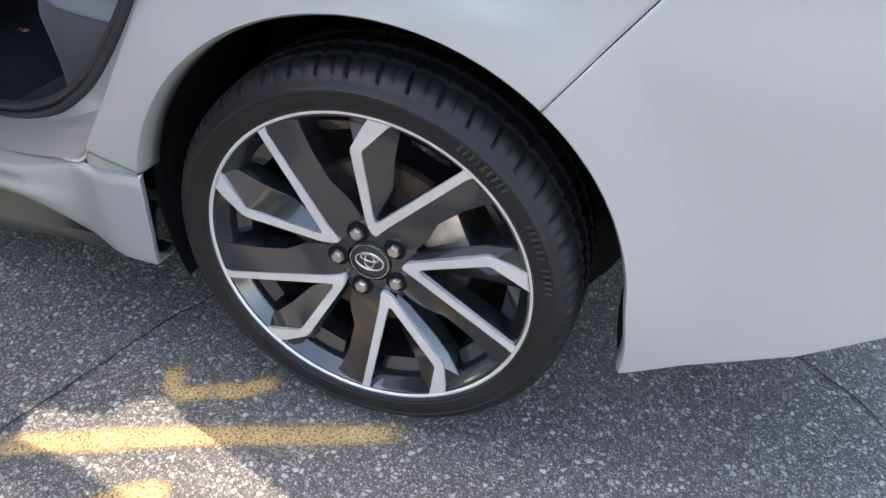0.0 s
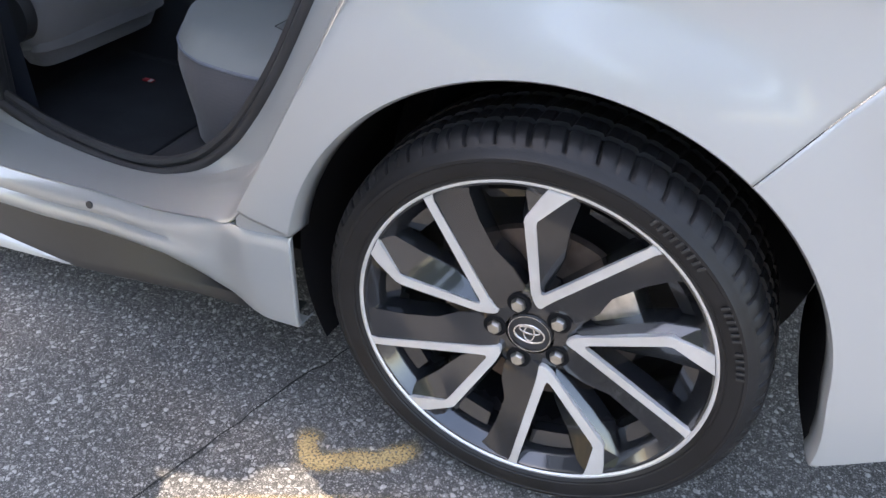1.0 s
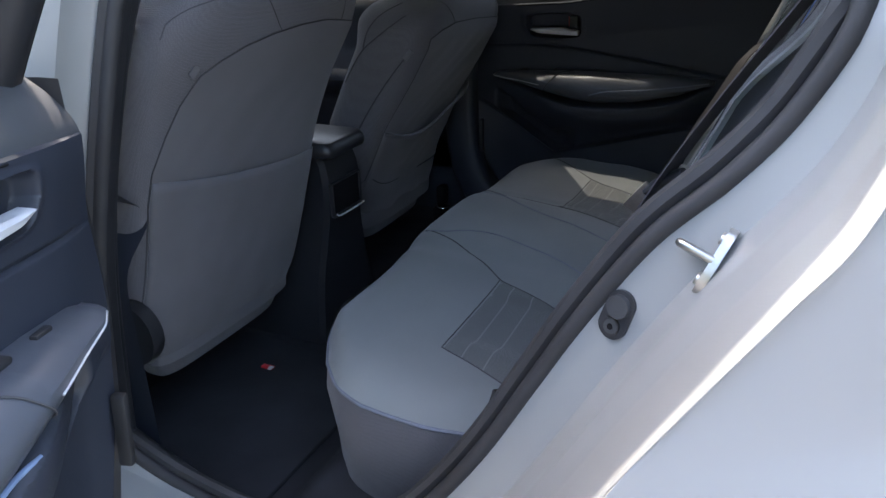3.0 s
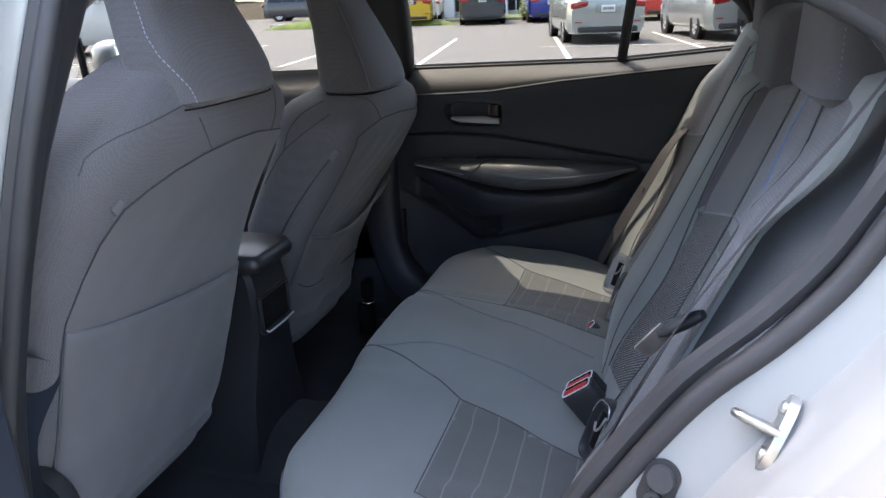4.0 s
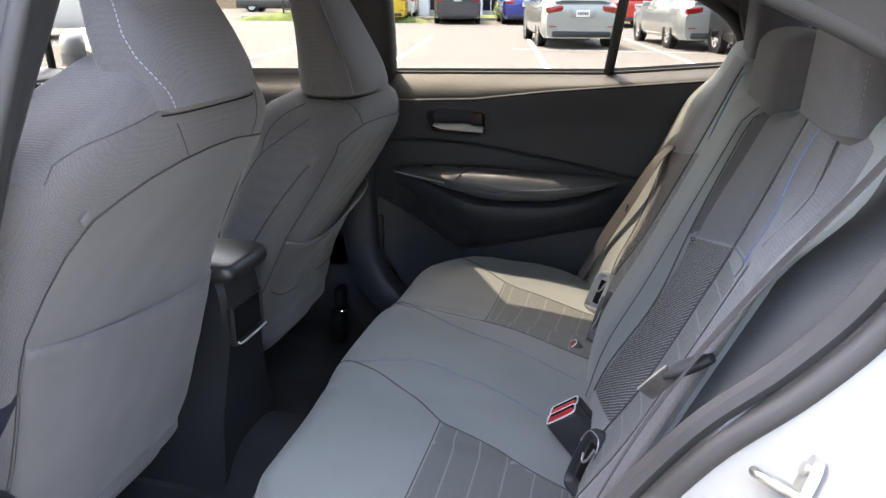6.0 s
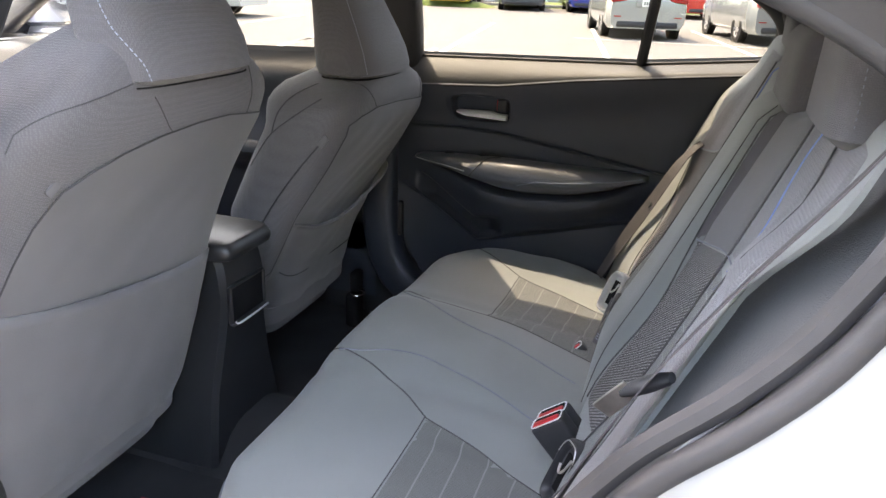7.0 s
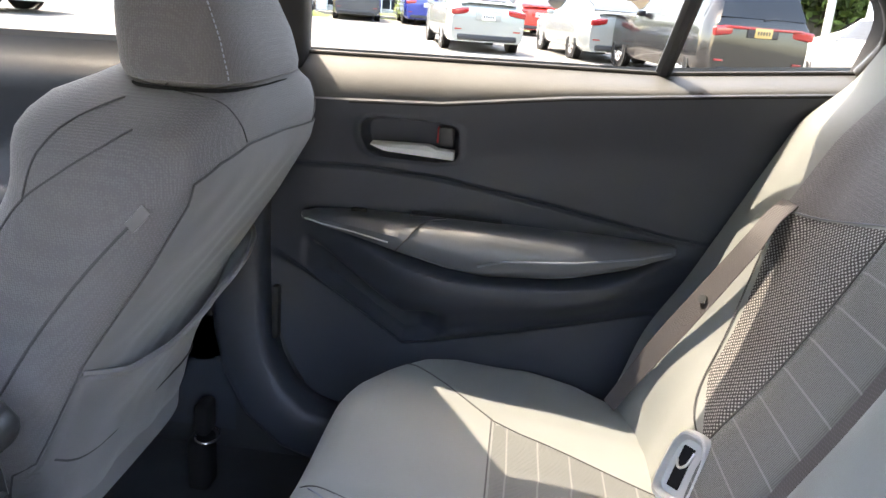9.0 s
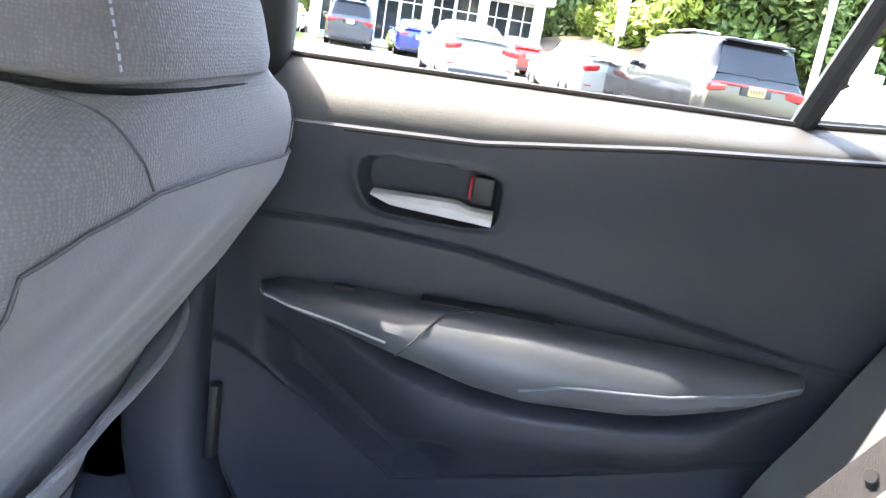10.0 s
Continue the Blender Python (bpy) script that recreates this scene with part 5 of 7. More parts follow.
    # headrest: wide below, narrower and raked above
    HS = ([(0.966, -0.965, 0.06, 0.110), (0.970, -0.946, 0.090, 0.127), (0.982, -0.939, 0.106, 0.135), (1.02, -0.948, 0.106, 0.135), (1.06, -0.964, 0.105, 0.127), (1.10, -0.983, 0.098, 0.115), (1.14, -1.004, 0.09, 0.104), (1.20, -1.030, 0.08, 0.09), (1.25, -1.05, 0.07, 0.075), (1.285, -1.065, 0.055, 0.06), (1.30, -1.08, 0.03, 0.035)] if mirror > 0 else
          [(0.991, -0.960, 0.09, 0.112), (0.995, -0.938, 0.138, 0.136), (1.008, -0.930, 0.156, 0.144), (1.05, -0.941, 0.150, 0.141), (1.09, -0.960, 0.134, 0.131), (1.14, -0.986, 0.115, 0.117), (1.20, -1.019, 0.096, 0.10), (1.25, -1.049, 0.08, 0.085), (1.285, -1.070, 0.06, 0.065), (1.30, -1.09, 0.03, 0.035)])
    rnd = 0.5 if mirror > 0 else 0.6
    if mirror < 0:
        HS = [(a - 0.012, b - 0.024, c, d) for a, b, c, d in HS]
    hz = [lerp(HS[0][0], 1.30, i / 26) for i in range(27)]
    hy = cy + (0.020 if mirror > 0 else -0.018)
    hring = lambda z: super_ring(interp(z, [(s[0], s[1]) for s in HS]) - interp(z, [(s[0], s[2]) for s in HS]) / 2, hy, interp(z, [(s[0], s[2]) for s in HS]) / 2, interp(z, [(s[0], s[3]) for s in HS]), z + dz, rnd, 64)
    head = link("headrest", *rings([hring(z) for z in hz]), CLOTH, seat, "dark grey headrest with pale stitching")
    foot = hring(HS[1][0])
    # black tube round the headrest's foot paints the shadow gap under its overhang
    link("headrest_shade_line", *tube(foot + foot[:1], 0.0012 if mirror > 0 else 0.0022, 6), VOID, head)

    path = [(0.978, -40), (1.0, -44), (1.02, -57), (1.042, -73), (1.07, -81), (1.25, -81)] if mirror > 0 else [(1.0, -50), (1.25, -52)]

    def head_at(z):
        """A point of the stitching, by its direction round the headrest's section."""
        xr, th, hw = (interp(z, [(q[0], q[i]) for q in HS]) for i in (1, 2, 3))
        a = radians(interp(z, path))
        return Vector((xr - th / 2 + th / 2 * math.cos(a) ** rnd + 0.0004, hy - hw * math.sin(-a) ** rnd - 0.0004, z + dz))
    st = [head_at(lerp(0.978 if mirror > 0 else 0.995, 1.25, i / 44)) for i in range(45)]
    for i in range(44):
        a, b = st[i], st[i].lerp(st[i + 1], 0.62)
        link("stitch", *tube([a, b], 0.0008, 5), STITCH, head)
    # cushion, seen from behind, and its rails
    link("seat_cushion", *rings([[Vector((x, cy + 0.255 * math.copysign(abs(math.cos(t)) ** 0.5, math.cos(t)), 0.45 + 0.065 * math.copysign(abs(math.sin(t)) ** 0.6, math.sin(t)))) for t in [6.2832 * k / 32 for k in range(32)]] for x in [lerp(-1.72, -1.27, i / 8) for i in range(9)]]), CLOTH, seat)
    link("lower_cover", *rings([super_ring(-1.255 + 0.10 * (z - 0.30), cy, 0.055, 0.205, z, 0.5, 32) for z in (0.395, 0.405, 0.42, 0.44)]), BACKCLOTH, seat, "dark cloth lower edge")
    link("lower_seam", *tube([rear(cy + lerp(-0.215, 0.215, i / 24) * wide, 0.512 + 0.03 * max(0, -(i / 12 - 1)) ** 6, 0.0052) for i in range(25)], 0.0016, 6), THREAD, back)
    for s in (-0.235, 0.255):
        link("seat_rail", *box((-1.58, cy + s, 0.262), (0.46, 0.04, 0.04), 0.008), BLACKPLASTIC, seat)
        link("rail_end", *box((-1.352, cy + s, 0.268), (0.045, 0.060, 0.036), 0.008), BLACKPLASTIC, seat)
        link("rail_bolt", *disc((-1.345, cy + s, 0.286), (0, 0, 1), 0.012, 0.012, 12), STEEL, seat)
        link("seat_riser", *box((-1.45, cy + s, 0.33), (0.16, 0.022, 0.11), 0.006), BLACKPLASTIC, seat)
    link("recliner_cover", *disc((-1.20, cy - mirror * 0.265, 0.50), (0, 1, 0), 0.06, 0.03, 32), BLACKPLASTIC, seat)
    return seat


front_seat("driver_seat", 0.582, 0.095, "dark grey cloth driver's seat with a map pocket", 1, 1.03)
front_seat("passenger_seat", 1.335, 0.012, "dark grey cloth passenger seat with a slack map pocket", -1, 0.93)

ring_anchor = thing("belt_anchor", "black seat belt anchor with a chrome ring beside the seat", "seat belt anchor")
link("anchor_strap", *box((-1.148, 1.505, 0.385), (0.026, 0.044, 0.060), 0.008, 3), VOID, ring_anchor)
link("anchor_foot", *box((-1.155, 1.505, 0.295), (0.040, 0.052, 0.105), 0.012, 3), VOID, ring_anchor)
link("anchor_ring", *tube([Vector((-1.140 + 0.020 * math.cos(t), 1.498 + 0.026 * math.sin(t), 0.351)) for t in [6.2832 * k / 24 for k in range(25)]], 0.0026, 8), SILVER, ring_anchor, "chrome ring")

# ---- rear bench ----
bench = thing("rear_bench", "dark grey cloth rear bench with pinstriped inserts", "car seat")


def side_edges(x):
    """Half-width of the cushion at x."""
    return interp(x, [(-0.90, 0.40), (-0.885, 0.46), (-0.86, 0.515), (-0.82, 0.58), (-0.77, 0.632), (-0.72, 0.652), (-0.6, 0.655), (-0.52, 0.635), (-0.46, 0.60), (-0.42, 0.555), (-0.36, 0.515)])


def cushion_z(x, y):
    t = (y - 0.955)
    z = 0.522 + 0.028 * math.exp(-(t / 0.20) ** 4)
    z -= 0.020 * smooth01(-0.62, -0.38, x)
    z += 0.012 * smooth01(-0.62, -0.80, x)
    z -= 0.006 * math.exp(-((abs(t) - 0.175) / 0.02) ** 2)
    # dish of the insert
    z -= 0.006 * smooth01(0.02, 0.05, min(abs(t) - 0.26, 0.50 - abs(t))) * smooth01(-0.66, -0.60, x)
    return z


def cushion(u, v):
    """u from the front roll's foot over the top to the rear; v across."""
    t = 2 * v - 1
    f = u * 1.25
    if f < 0.25:
        k = f / 0.25
        a = k * math.pi / 2
        x = -0.842 - 0.048 * math.cos(a)
        drop = 0.038 * (1 - math.sin(a))
    else:
        x = lerp(-0.842, -0.33, (f - 0.25))
        drop = 0
    hw = side_edges(x if f >= 0.25 else -0.842 - 0.048 * math.cos(f / 0.25 * math.pi / 2))
    y = 0.955 + hw * math.copysign(abs(t) ** 1.0, t)
    edge = smooth01(0.86, 1.0, abs(t))
    z = cushion_z(x, y) - math.hypot(drop, 0.036 * (1 - math.sqrt(max(1 - edge * edge, 0))))
    return Vector((x, y, z))


cu = link("cushion", *grid(cushion, 70, 90), SMOOTH, bench, "charcoal seat cushion")
rim_pts = [cushion(i / 30, 0.0) for i in range(31)][::-1] + [cushion(0.0, i / 40) for i in range(1, 41)] + [cushion(i / 30, 1.0) for i in range(1, 31)]
rim_pts = [p for p in rim_pts if p.x < -0.43]
low = [Vector((lerp(p.x, -0.62, 0.05), lerp(p.y, 0.955, 0.015), 0.25)) for p in rim_pts]
link("cushion_side", *rings([[p, p.lerp(q, 0.15) + Vector(((p.x - q.x) * 0.06, (p.y - 0.955) * 0.02, 0)), p.lerp(q, 0.55) + Vector(((p.x - q.x) * 0.1, 0, 0)), q] for p, q in zip(rim_pts, low)], closed=False), PANELCLOTH, bench, "dark cloth skirt of the cushion")
link("piping", *tube([p + Vector((0, 0, 0.0)) for p in rim_pts], 0.003, 6), BLUEGREY, bench, "blue-grey piping stitched round the edge")


def on_cushion(x, y, off=0.002):
    hw = side_edges(x)
    t = min(abs(y - 0.955) / hw, 1)
    edge = smooth01(0.86, 1.0, t)
    drop = 0.0
    if x < -0.842:
        c = min((-0.842 - x) / 0.048, 1)
        drop = 0.038 * (1 - math.sqrt(max(1 - c * c, 0)))
    return Vector((x, y, cushion_z(x, y) - math.hypot(drop, 0.036 * (1 - math.sqrt(max(1 - edge * edge, 0)))) + off))


slant = lambda x: -0.42 * max(x + 0.65, 0)


def cushion_seam(pts, mat, r, off=0.0004, name="insert_seam"):
    c = curve([(x, y, 0) for x, y in pts], 30)
    link(name, *tube([on_cushion(p.x, p.y, off) for p in c], r, 6), mat, bench)


for y0, y1 in ((0.455, 0.715), (1.095, 1.385)):
    link("insert", *grid(lambda u, v: on_cushion(lerp(-0.648, -0.37, u), lerp(y0, y1, v) + slant(lerp(-0.648, -0.37, u)), 0.0018 * min(1, 8 * min(u, 1 - u, v, 1 - v))), 24, 24), INSERT, bench, "pinstriped insert")
    cushion_seam([(-0.652, lerp(y0, y1, k / 4)) for k in range(5)], THREAD, 0.0011)
    for y in (y0, y1):
        cushion_seam([(x, y + slant(x)) for x in (-0.652, -0.58, -0.50, -0.43, -0.37)], THREAD, 0.0011)
# folds from the inserts' corners to the front edge
cushion_seam([(-0.650, 1.385), (-0.735, 1.468), (-0.80, 1.515), (-0.845, 1.54)], THREAD, 0.0014, 0.0, "front_seam")
cushion_seam([(-0.650, 1.095), (-0.74, 1.11), (-0.838, 1.148), (-0.875, 1.16)], THREAD, 0.0010, 0.0, "front_seam")
cushion_seam([(-0.650, 0.715), (-0.713, 0.765), (-0.788, 0.804), (-0.862, 0.831), (-0.882, 0.835)], THREAD, 0.0014, 0.0, "front_seam")
# stitched seams beside the middle place
cushion_seam([(-0.862, 1.150), (-0.811, 1.110), (-0.739, 1.055), (-0.679, 1.024), (-0.584, 0.983), (-0.436, 0.906)], BLUEGREY, 0.0013, 0.0006, "centre_seam")
cushion_seam([(-0.862, 0.826), (-0.82, 0.832), (-0.77, 0.852), (-0.714, 0.860), (-0.65, 0.843), (-0.577, 0.816), (-0.447, 0.767)], BLUEGREY, 0.0013, 0.0006, "centre_seam")


def back_x(z):
    return -0.42 + 0.43 * (z - 0.5)


def back_top(t):
    """Height of the backrest's upper edge, t from its middle."""
    return 1.075 + 0.060 * smooth01(0.18, 0.42, abs(t))


def back_off(y, z):
    """How far the backrest stands forward of its plane."""
    t = y - 0.955
    o = 0.028 * math.exp(-(t / lerp(0.082, 0.113, smooth01(0.48, 0.72, z))) ** 6) * (1 - smooth01(1.02, 1.08, z)) * lerp(0.1, 1, smooth01(0.47, 0.70, z))
    o += 0.030 * smooth01(0.42, 0.56, abs(t)) * (1 - smooth01(0.95, 1.06, z))
    o -= 0.008 * math.exp(-((abs(t) - 0.125) / 0.012) ** 2)
    o -= 0.030 * smooth01(back_top(t) - 0.035, back_top(t), z) ** 2
    o += 0.014 * math.exp(-((z - 0.60) / 0.08) ** 2)
    return o


def on_back(y, z, off=0.0):
    d = back_off(y, z) + off
    return Vector((back_x(z) - d * 0.92, y, z + d * 0.39))


def backrest(u, v):
    z = lerp(0.44, back_top((2 * u - 1) * 0.62), v)
    hw = interp(z, [(0.44, 0.60), (0.60, 0.615), (0.75, 0.63), (0.95, 0.625), (1.05, 0.615), (1.14, 0.595)])
    return on_back(0.955 + (2 * u - 1) * hw, z)


br = link("backrest", *grid(backrest, 130, 60), SMOOTH, bench, "charcoal backrest")
sides = [[backrest(u, v / 30), backrest(u, v / 30) + Vector((0.05, (0.03 if u else -0.03), -0.01)), backrest(u, v / 30) + Vector((0.09, (0.03 if u else -0.03), -0.02))] for u in (0.0, 1.0) for v in range(6, 31)]
link("bolster_side", *rings(sides[:25], closed=False), SMOOTH, bench)
link("bolster_side", *rings(sides[25:], closed=False), SMOOTH, bench)
link("backrest_top", *rings([[backrest(i / 60, 1.0), backrest(i / 60, 1.0) + Vector((0.05, 0, 0.008)), backrest(i / 60, 1.0) + Vector((0.14, 0, -0.03))] for i in range(61)], closed=False), SMOOTH, bench)


# trim that fills the space between the near door's seal and the backrest
fill, fold = [], []
for p in [q for q in seal_line if 0.50 < q.z < 1.17 and q.x > -0.62]:
    v = (p.z - 0.44) / 0.695
    e = backrest(0, min(v, 1.0)) + Vector((0.03, 0.03, 0.6)) * max(0, v - 1) 
    fill.append([p + Vector((0, 0.012, 0)), p + Vector((0.012, 0.04, 0)), p.lerp(e, 0.45) + Vector((0.028, 0, 0)), p.lerp(e, 0.75) + Vector((0.012, 0, 0)), e + Vector((0.004, 0, 0)), e + Vector((0.05, 0.04, 0))])
    if p.z > 0.66:
        fold.append(p.lerp(e, 0.40) + Vector((0.022 - 0.02 * smooth01(0.95, 0.66, p.z), 0, 0)))
link("quarter_trim", *rings(fill, closed=False), BOLSTER, car, "dark grey trim beside the rear seat")
link("trim_fold", *tube(fold, 0.0022, 6), BLUEGREY, car)


def band(y_lo, y_hi, z0, z1, name, mat, label="", off=0.003):
    """A panel on the backrest between two slanting edges: (y at the foot, y at the top); z0 and z1 may slope across."""
    pr = lambda q, u: lerp(q[0], q[1], u) if isinstance(q, tuple) else q
    return link(name, *grid(lambda u, v: on_back(lerp(lerp(y_lo[0], y_lo[1], v), lerp(y_hi[0], y_hi[1], v), u), lerp(pr(z0, u), pr(z1, u), v), off * min(1, 8 * min(u, 1 - u, v, 1 - v))), 24, 30), mat, bench, label)


def seam(pts, mat=THREAD, r=0.0024, n=20):
    r = r * 0.55
    c = curve([(0, y, z) for y, z in pts], n)
    link("back_seam", *tube([on_back(p.y, p.z, 0.0026) for p in c], r, 6), mat, bench)


for k, (m0, m1, i0, i1) in enumerate((((0.72, 0.845), (0.600, 0.595), (0.47, 0.40), None), ((1.36, 1.53), (1.305, 1.292), None, (1.09, 1.10)))):
    if k == 0:
        band((0.595, 0.592), (0.79, 0.838), (0.635, 0.575), (0.915, 0.850), "mesh_panel", MESH, "honeycomb mesh side panel")
        band((0.43, 0.44), (0.593, 0.590), 0.50, 0.90, "back_insert", INSERT, "pinstriped insert")
        band((0.338, 0.345), (0.428, 0.398), 0.50, (0.93, 0.935), "bolster_panel", CLOTH, "woven bolster panel")
        band((0.345, 0.385), (0.398, 0.492), (0.93, 0.935), (1.085, 1.105), "bolster_panel", CLOTH)
        band((0.597, 0.640), (0.842, 0.850), (0.918, 0.853), (1.115, 1.066), "upper_panel", PANELCLOTH, "plain dark upper panel")
        band((0.395, 0.492), (0.593, 0.634), (0.935, 0.920), (1.10, 1.112), "upper_panel", CLOTH, "plain upper panel with a blue line")
        seam([(0.79, 0.575), (0.82, 0.70), (0.84, 0.85), (0.85, 1.06)])
        seam([(0.593, 0.52), (0.592, 0.90), (0.638, 1.11)])
        seam([(0.43, 0.925), (0.59, 0.916), (0.72, 0.884), (0.838, 0.851)], BLUEGREY, 0.0018)
        seam([(0.43, 0.50), (0.40, 0.88), (0.41, 1.0), (0.467, 1.052), (0.492, 1.095)], THREAD, 0.0020)
        seam([(0.455, 0.938), (0.522, 0.986), (0.556, 1.04), (0.556, 1.085)], BLUE, 0.0036)
    else:
        band((1.252, 1.238), (1.37, 1.463), (0.60, 0.65), (0.908, 0.858), "mesh_panel", MESH, "honeycomb mesh side panel")
        band((1.085, 1.09), (1.250, 1.236), 0.50, (0.925, 0.91), "back_insert", INSERT, "pinstriped insert")
        band((1.24, 1.26), (1.463, 1.45), (0.912, 0.862), 1.09, "upper_panel", CLOTH, "plain upper panel")
        seam([(1.252, 0.60), (1.32, 0.61), (1.37, 0.65), (1.42, 0.74), (1.463, 0.858)])
        seam([(1.25, 0.52), (1.238, 0.88), (1.26, 1.08)])
        seam([(1.09, 0.93), (1.238, 0.911), (1.35, 0.885), (1.463, 0.860)], BLUEGREY, 0.0018)
        seam([(1.132, 0.90), (1.19, 0.98), (1.225, 1.075)], BLUE, 0.0024)
seam([(0.855, 0.52), (0.86, 0.8), (0.865, 1.05)], THREAD, 0.0016)
seam([(1.075, 0.52), (1.075, 0.8), (1.08, 1.05)])


def rear_headrest(cy, hw, z0, z1, x0, x1, lean=0.0, round_top=0.03, mat=PANELCLOTH):
    """An upright padded block from x0 (front) to x1, rounded at its top and foot."""
    rs = []
    for i in range(25):
        t = i / 24
        z = lerp(z0, z1, t)
        k = min(1.0, math.sqrt(max(0.0, 1 - max(0, (z - (z1 - round_top)) / round_top) ** 2)) + 0.02, 0.55 + (z - z0) / 0.020)
        shrink = (1 - k) * round_top
        rs.append(super_ring((x0 + x1) / 2 + lean * t, cy, (x1 - x0) / 2 - shrink, hw * (1 - 0.06 * t) - shrink, z, 0.40, 48))
    return link("headrest", *rings(rs), mat, bench, "dark grey headrest")


rear_headrest(0.950, 0.132, 1.040, 1.166, -0.193, -0.095, 0.012, 0.034)
near_head = rear_headrest(0.520, 0.102, 1.078, 1.33, -0.196, -0.085, 0.012, 0.03)
rear_headrest(1.360, 0.095, 1.062, 1.33, -0.158, -0.050, 0.0, 0.03, DARKCLOTH)
for k in range(9):
    z = lerp(1.10, 1.16, k / 9)
    link("stitch", *tube([(-0.176, 0.4215, z), (-0.176, 0.4213, z + 0.003)], 0.0005, 5), BLUEGREY, near_head)

# ---- centre console between the front seats ----
console = thing("centre_console", "black centre console with a rear storage pocket", "console")
def con_ring(z):
    w = interp(z, [(0.24, 0.135), (0.36, 0.115), (0.46, 0.092), (0.52, 0.080), (0.66, 0.074), (0.685, 0.07)])
    xr = interp(z, [(0.24, -1.13), (0.40, -1.135), (0.50, -1.128), (0.60, -1.118), (0.66, -1.125), (0.685, -1.14)])
    return [Vector(p) for p in ((xr - 0.01, 0.922 - w, z), (xr, 0.922 - w + 0.012, z), (xr, 0.922 + w - 0.012, z), (xr - 0.01, 0.922 + w, z), (-1.75, 0.922 + w, z), (-1.75, 0.922 - w, z))]


link("console_body", *rings([con_ring(lerp(0.24, 0.685, i / 20)) for i in range(21)]), CONSOLE, console, angle=25)
link("console_lid", *rings([super_ring(-1.295, 0.905, 0.21 * g, 0.086 * g, z, 0.22, 48) for z, g in ((0.688, 0.96), (0.691, 0.985), (0.700, 1.0), (0.708, 0.995), (0.720, 0.955), (0.722, 0.93))]), CONSOLE, console, "black padded lid")
# solid black block in the rear face, put in for the pocket's shade
link("pocket_shade_block", *box((-1.1385, 0.915, 0.583), (0.05, 0.116, 0.076), 0.003), VOID, console, "dark storage pocket")
for c, sz in (((-1.115, 0.856, 0.583), (0.012, 0.005, 0.080)), ((-1.115, 0.974, 0.583), (0.012, 0.005, 0.080)), ((-1.115, 0.915, 0.621), (0.012, 0.122, 0.005)), ((-1.111, 0.915, 0.543), (0.016, 0.124, 0.007))):
    link("pocket_frame", *box(c, sz, 0.004), CONSOLE, console)
link("pocket_lip", *tube(curve([(-1.104, 0.856, 0.552), (-1.100, 0.862, 0.547), (-1.099, 0.915, 0.546), (-1.100, 0.968, 0.547)], 20), 0.0022, 6), SATIN, console, "chrome-edged pocket lip")

# ---- belts and buckles ----
def buckle(c, m, name, label, reds):
    """A housing with a rimmed mouth, a slot and a release button for each tongue."""
    b = thing(name, label, "seat belt buckle", "seat belt buckles")

    def put(vf):
        return [m @ v + Vector(c) for v in vf[0]], vf[1]
    for k in range(reds):
        y, step = (k - (reds - 1) / 2) * 0.030, 0.006 * k
        body = link("buckle_body", *put(box((-0.003 * k, y, -step), (0.058, 0.028, 0.10), 0.006, 3)), BLACKPLASTIC, b, "black plastic housing")
        top = 0.0505 - step
        o = Vector((-0.003 * k, y, top))
        rim = [(0.0265 * math.copysign(abs(math.cos(t)) ** 0.35, math.cos(t)), 0.0118 * math.copysign(abs(math.sin(t)) ** 0.35, math.sin(t))) for t in [6.2832 * q / 40 for q in range(41)]]
        link("mouth_rim", *put(tube([o + Vector((p, q, 0.0004)) for p, q in rim], 0.0011, 6)), SATIN, body, "pale rim round the mouth")
        link("release_button", *put(box(o + Vector((0, -0.0048, 0.0006)), (0.045, 0.0115, 0.005), 0.002)), RED, body, "red release button")
        link("buckle_slot", *put(box(o + Vector((0, 0.0062, 0.0)), (0.044, 0.0085, 0.0022), 0.0008)), VOID, body)
    return b


buckle((-0.416, 0.705, 0.552), pose(0, 0, 0, 8, -38, -6), "double_buckle", "black double seat belt buckle with red buttons", 2)
buckle((-0.434, 1.050, 0.488), pose(0, 0, 0, -6, -42, 15), "single_buckle", "small black seat belt buckle with a red button", 1)


def child_anchor(label, plate, hw, hl, mat, edge):
    """A leaf-shaped bezel with a raised rim, a sunk mouth and a small hook."""
    owner = thing("child_seat_anchor", label, "anchor", "child seat anchors")
    leaf = [(hw * math.copysign(abs(math.cos(t)) ** 0.5, math.cos(t)) * (1 - 0.18 * math.sin(t)), hl * math.copysign(abs(math.sin(t)) ** 0.55, math.sin(t))) for t in [6.2832 * k / 48 for k in range(48)]]
    ringed = [[plate @ Vector((d, p * f, q * f)) for p, q in leaf] for f, d in ((1.0, 0.014), (1.02, 0.0), (0.97, -0.006), (0.88, -0.007), (0.80, -0.003), (0.76, 0.004))]
    link("bezel", *rings(ringed), mat, owner, label)
    link("mouth", *box((0, 0, 0), (0.003, hw * 0.62, hl * 1.15), 0.001, m=plate @ Matrix.Translation((0.0028, hw * 0.12, 0))), VOID, owner)
    link("guide_edge", *tube([plate @ Vector((-0.0068, p * 0.93, q * 0.93)) for p, q in leaf[2:22]], 0.0009, 6), edge, owner)
    link("guide_hook", *tube(curve([plate @ Vector(q) for q in ((0.0, -0.25 * hw, hl * 0.5), (-0.004, -0.2 * hw, hl * 0.15), (-0.005, 0.1 * hw, 0.0), (-0.003, 0.4 * hw, hl * 0.2))], 16), 0.0018, 8), STEEL, owner, "small metal hook")


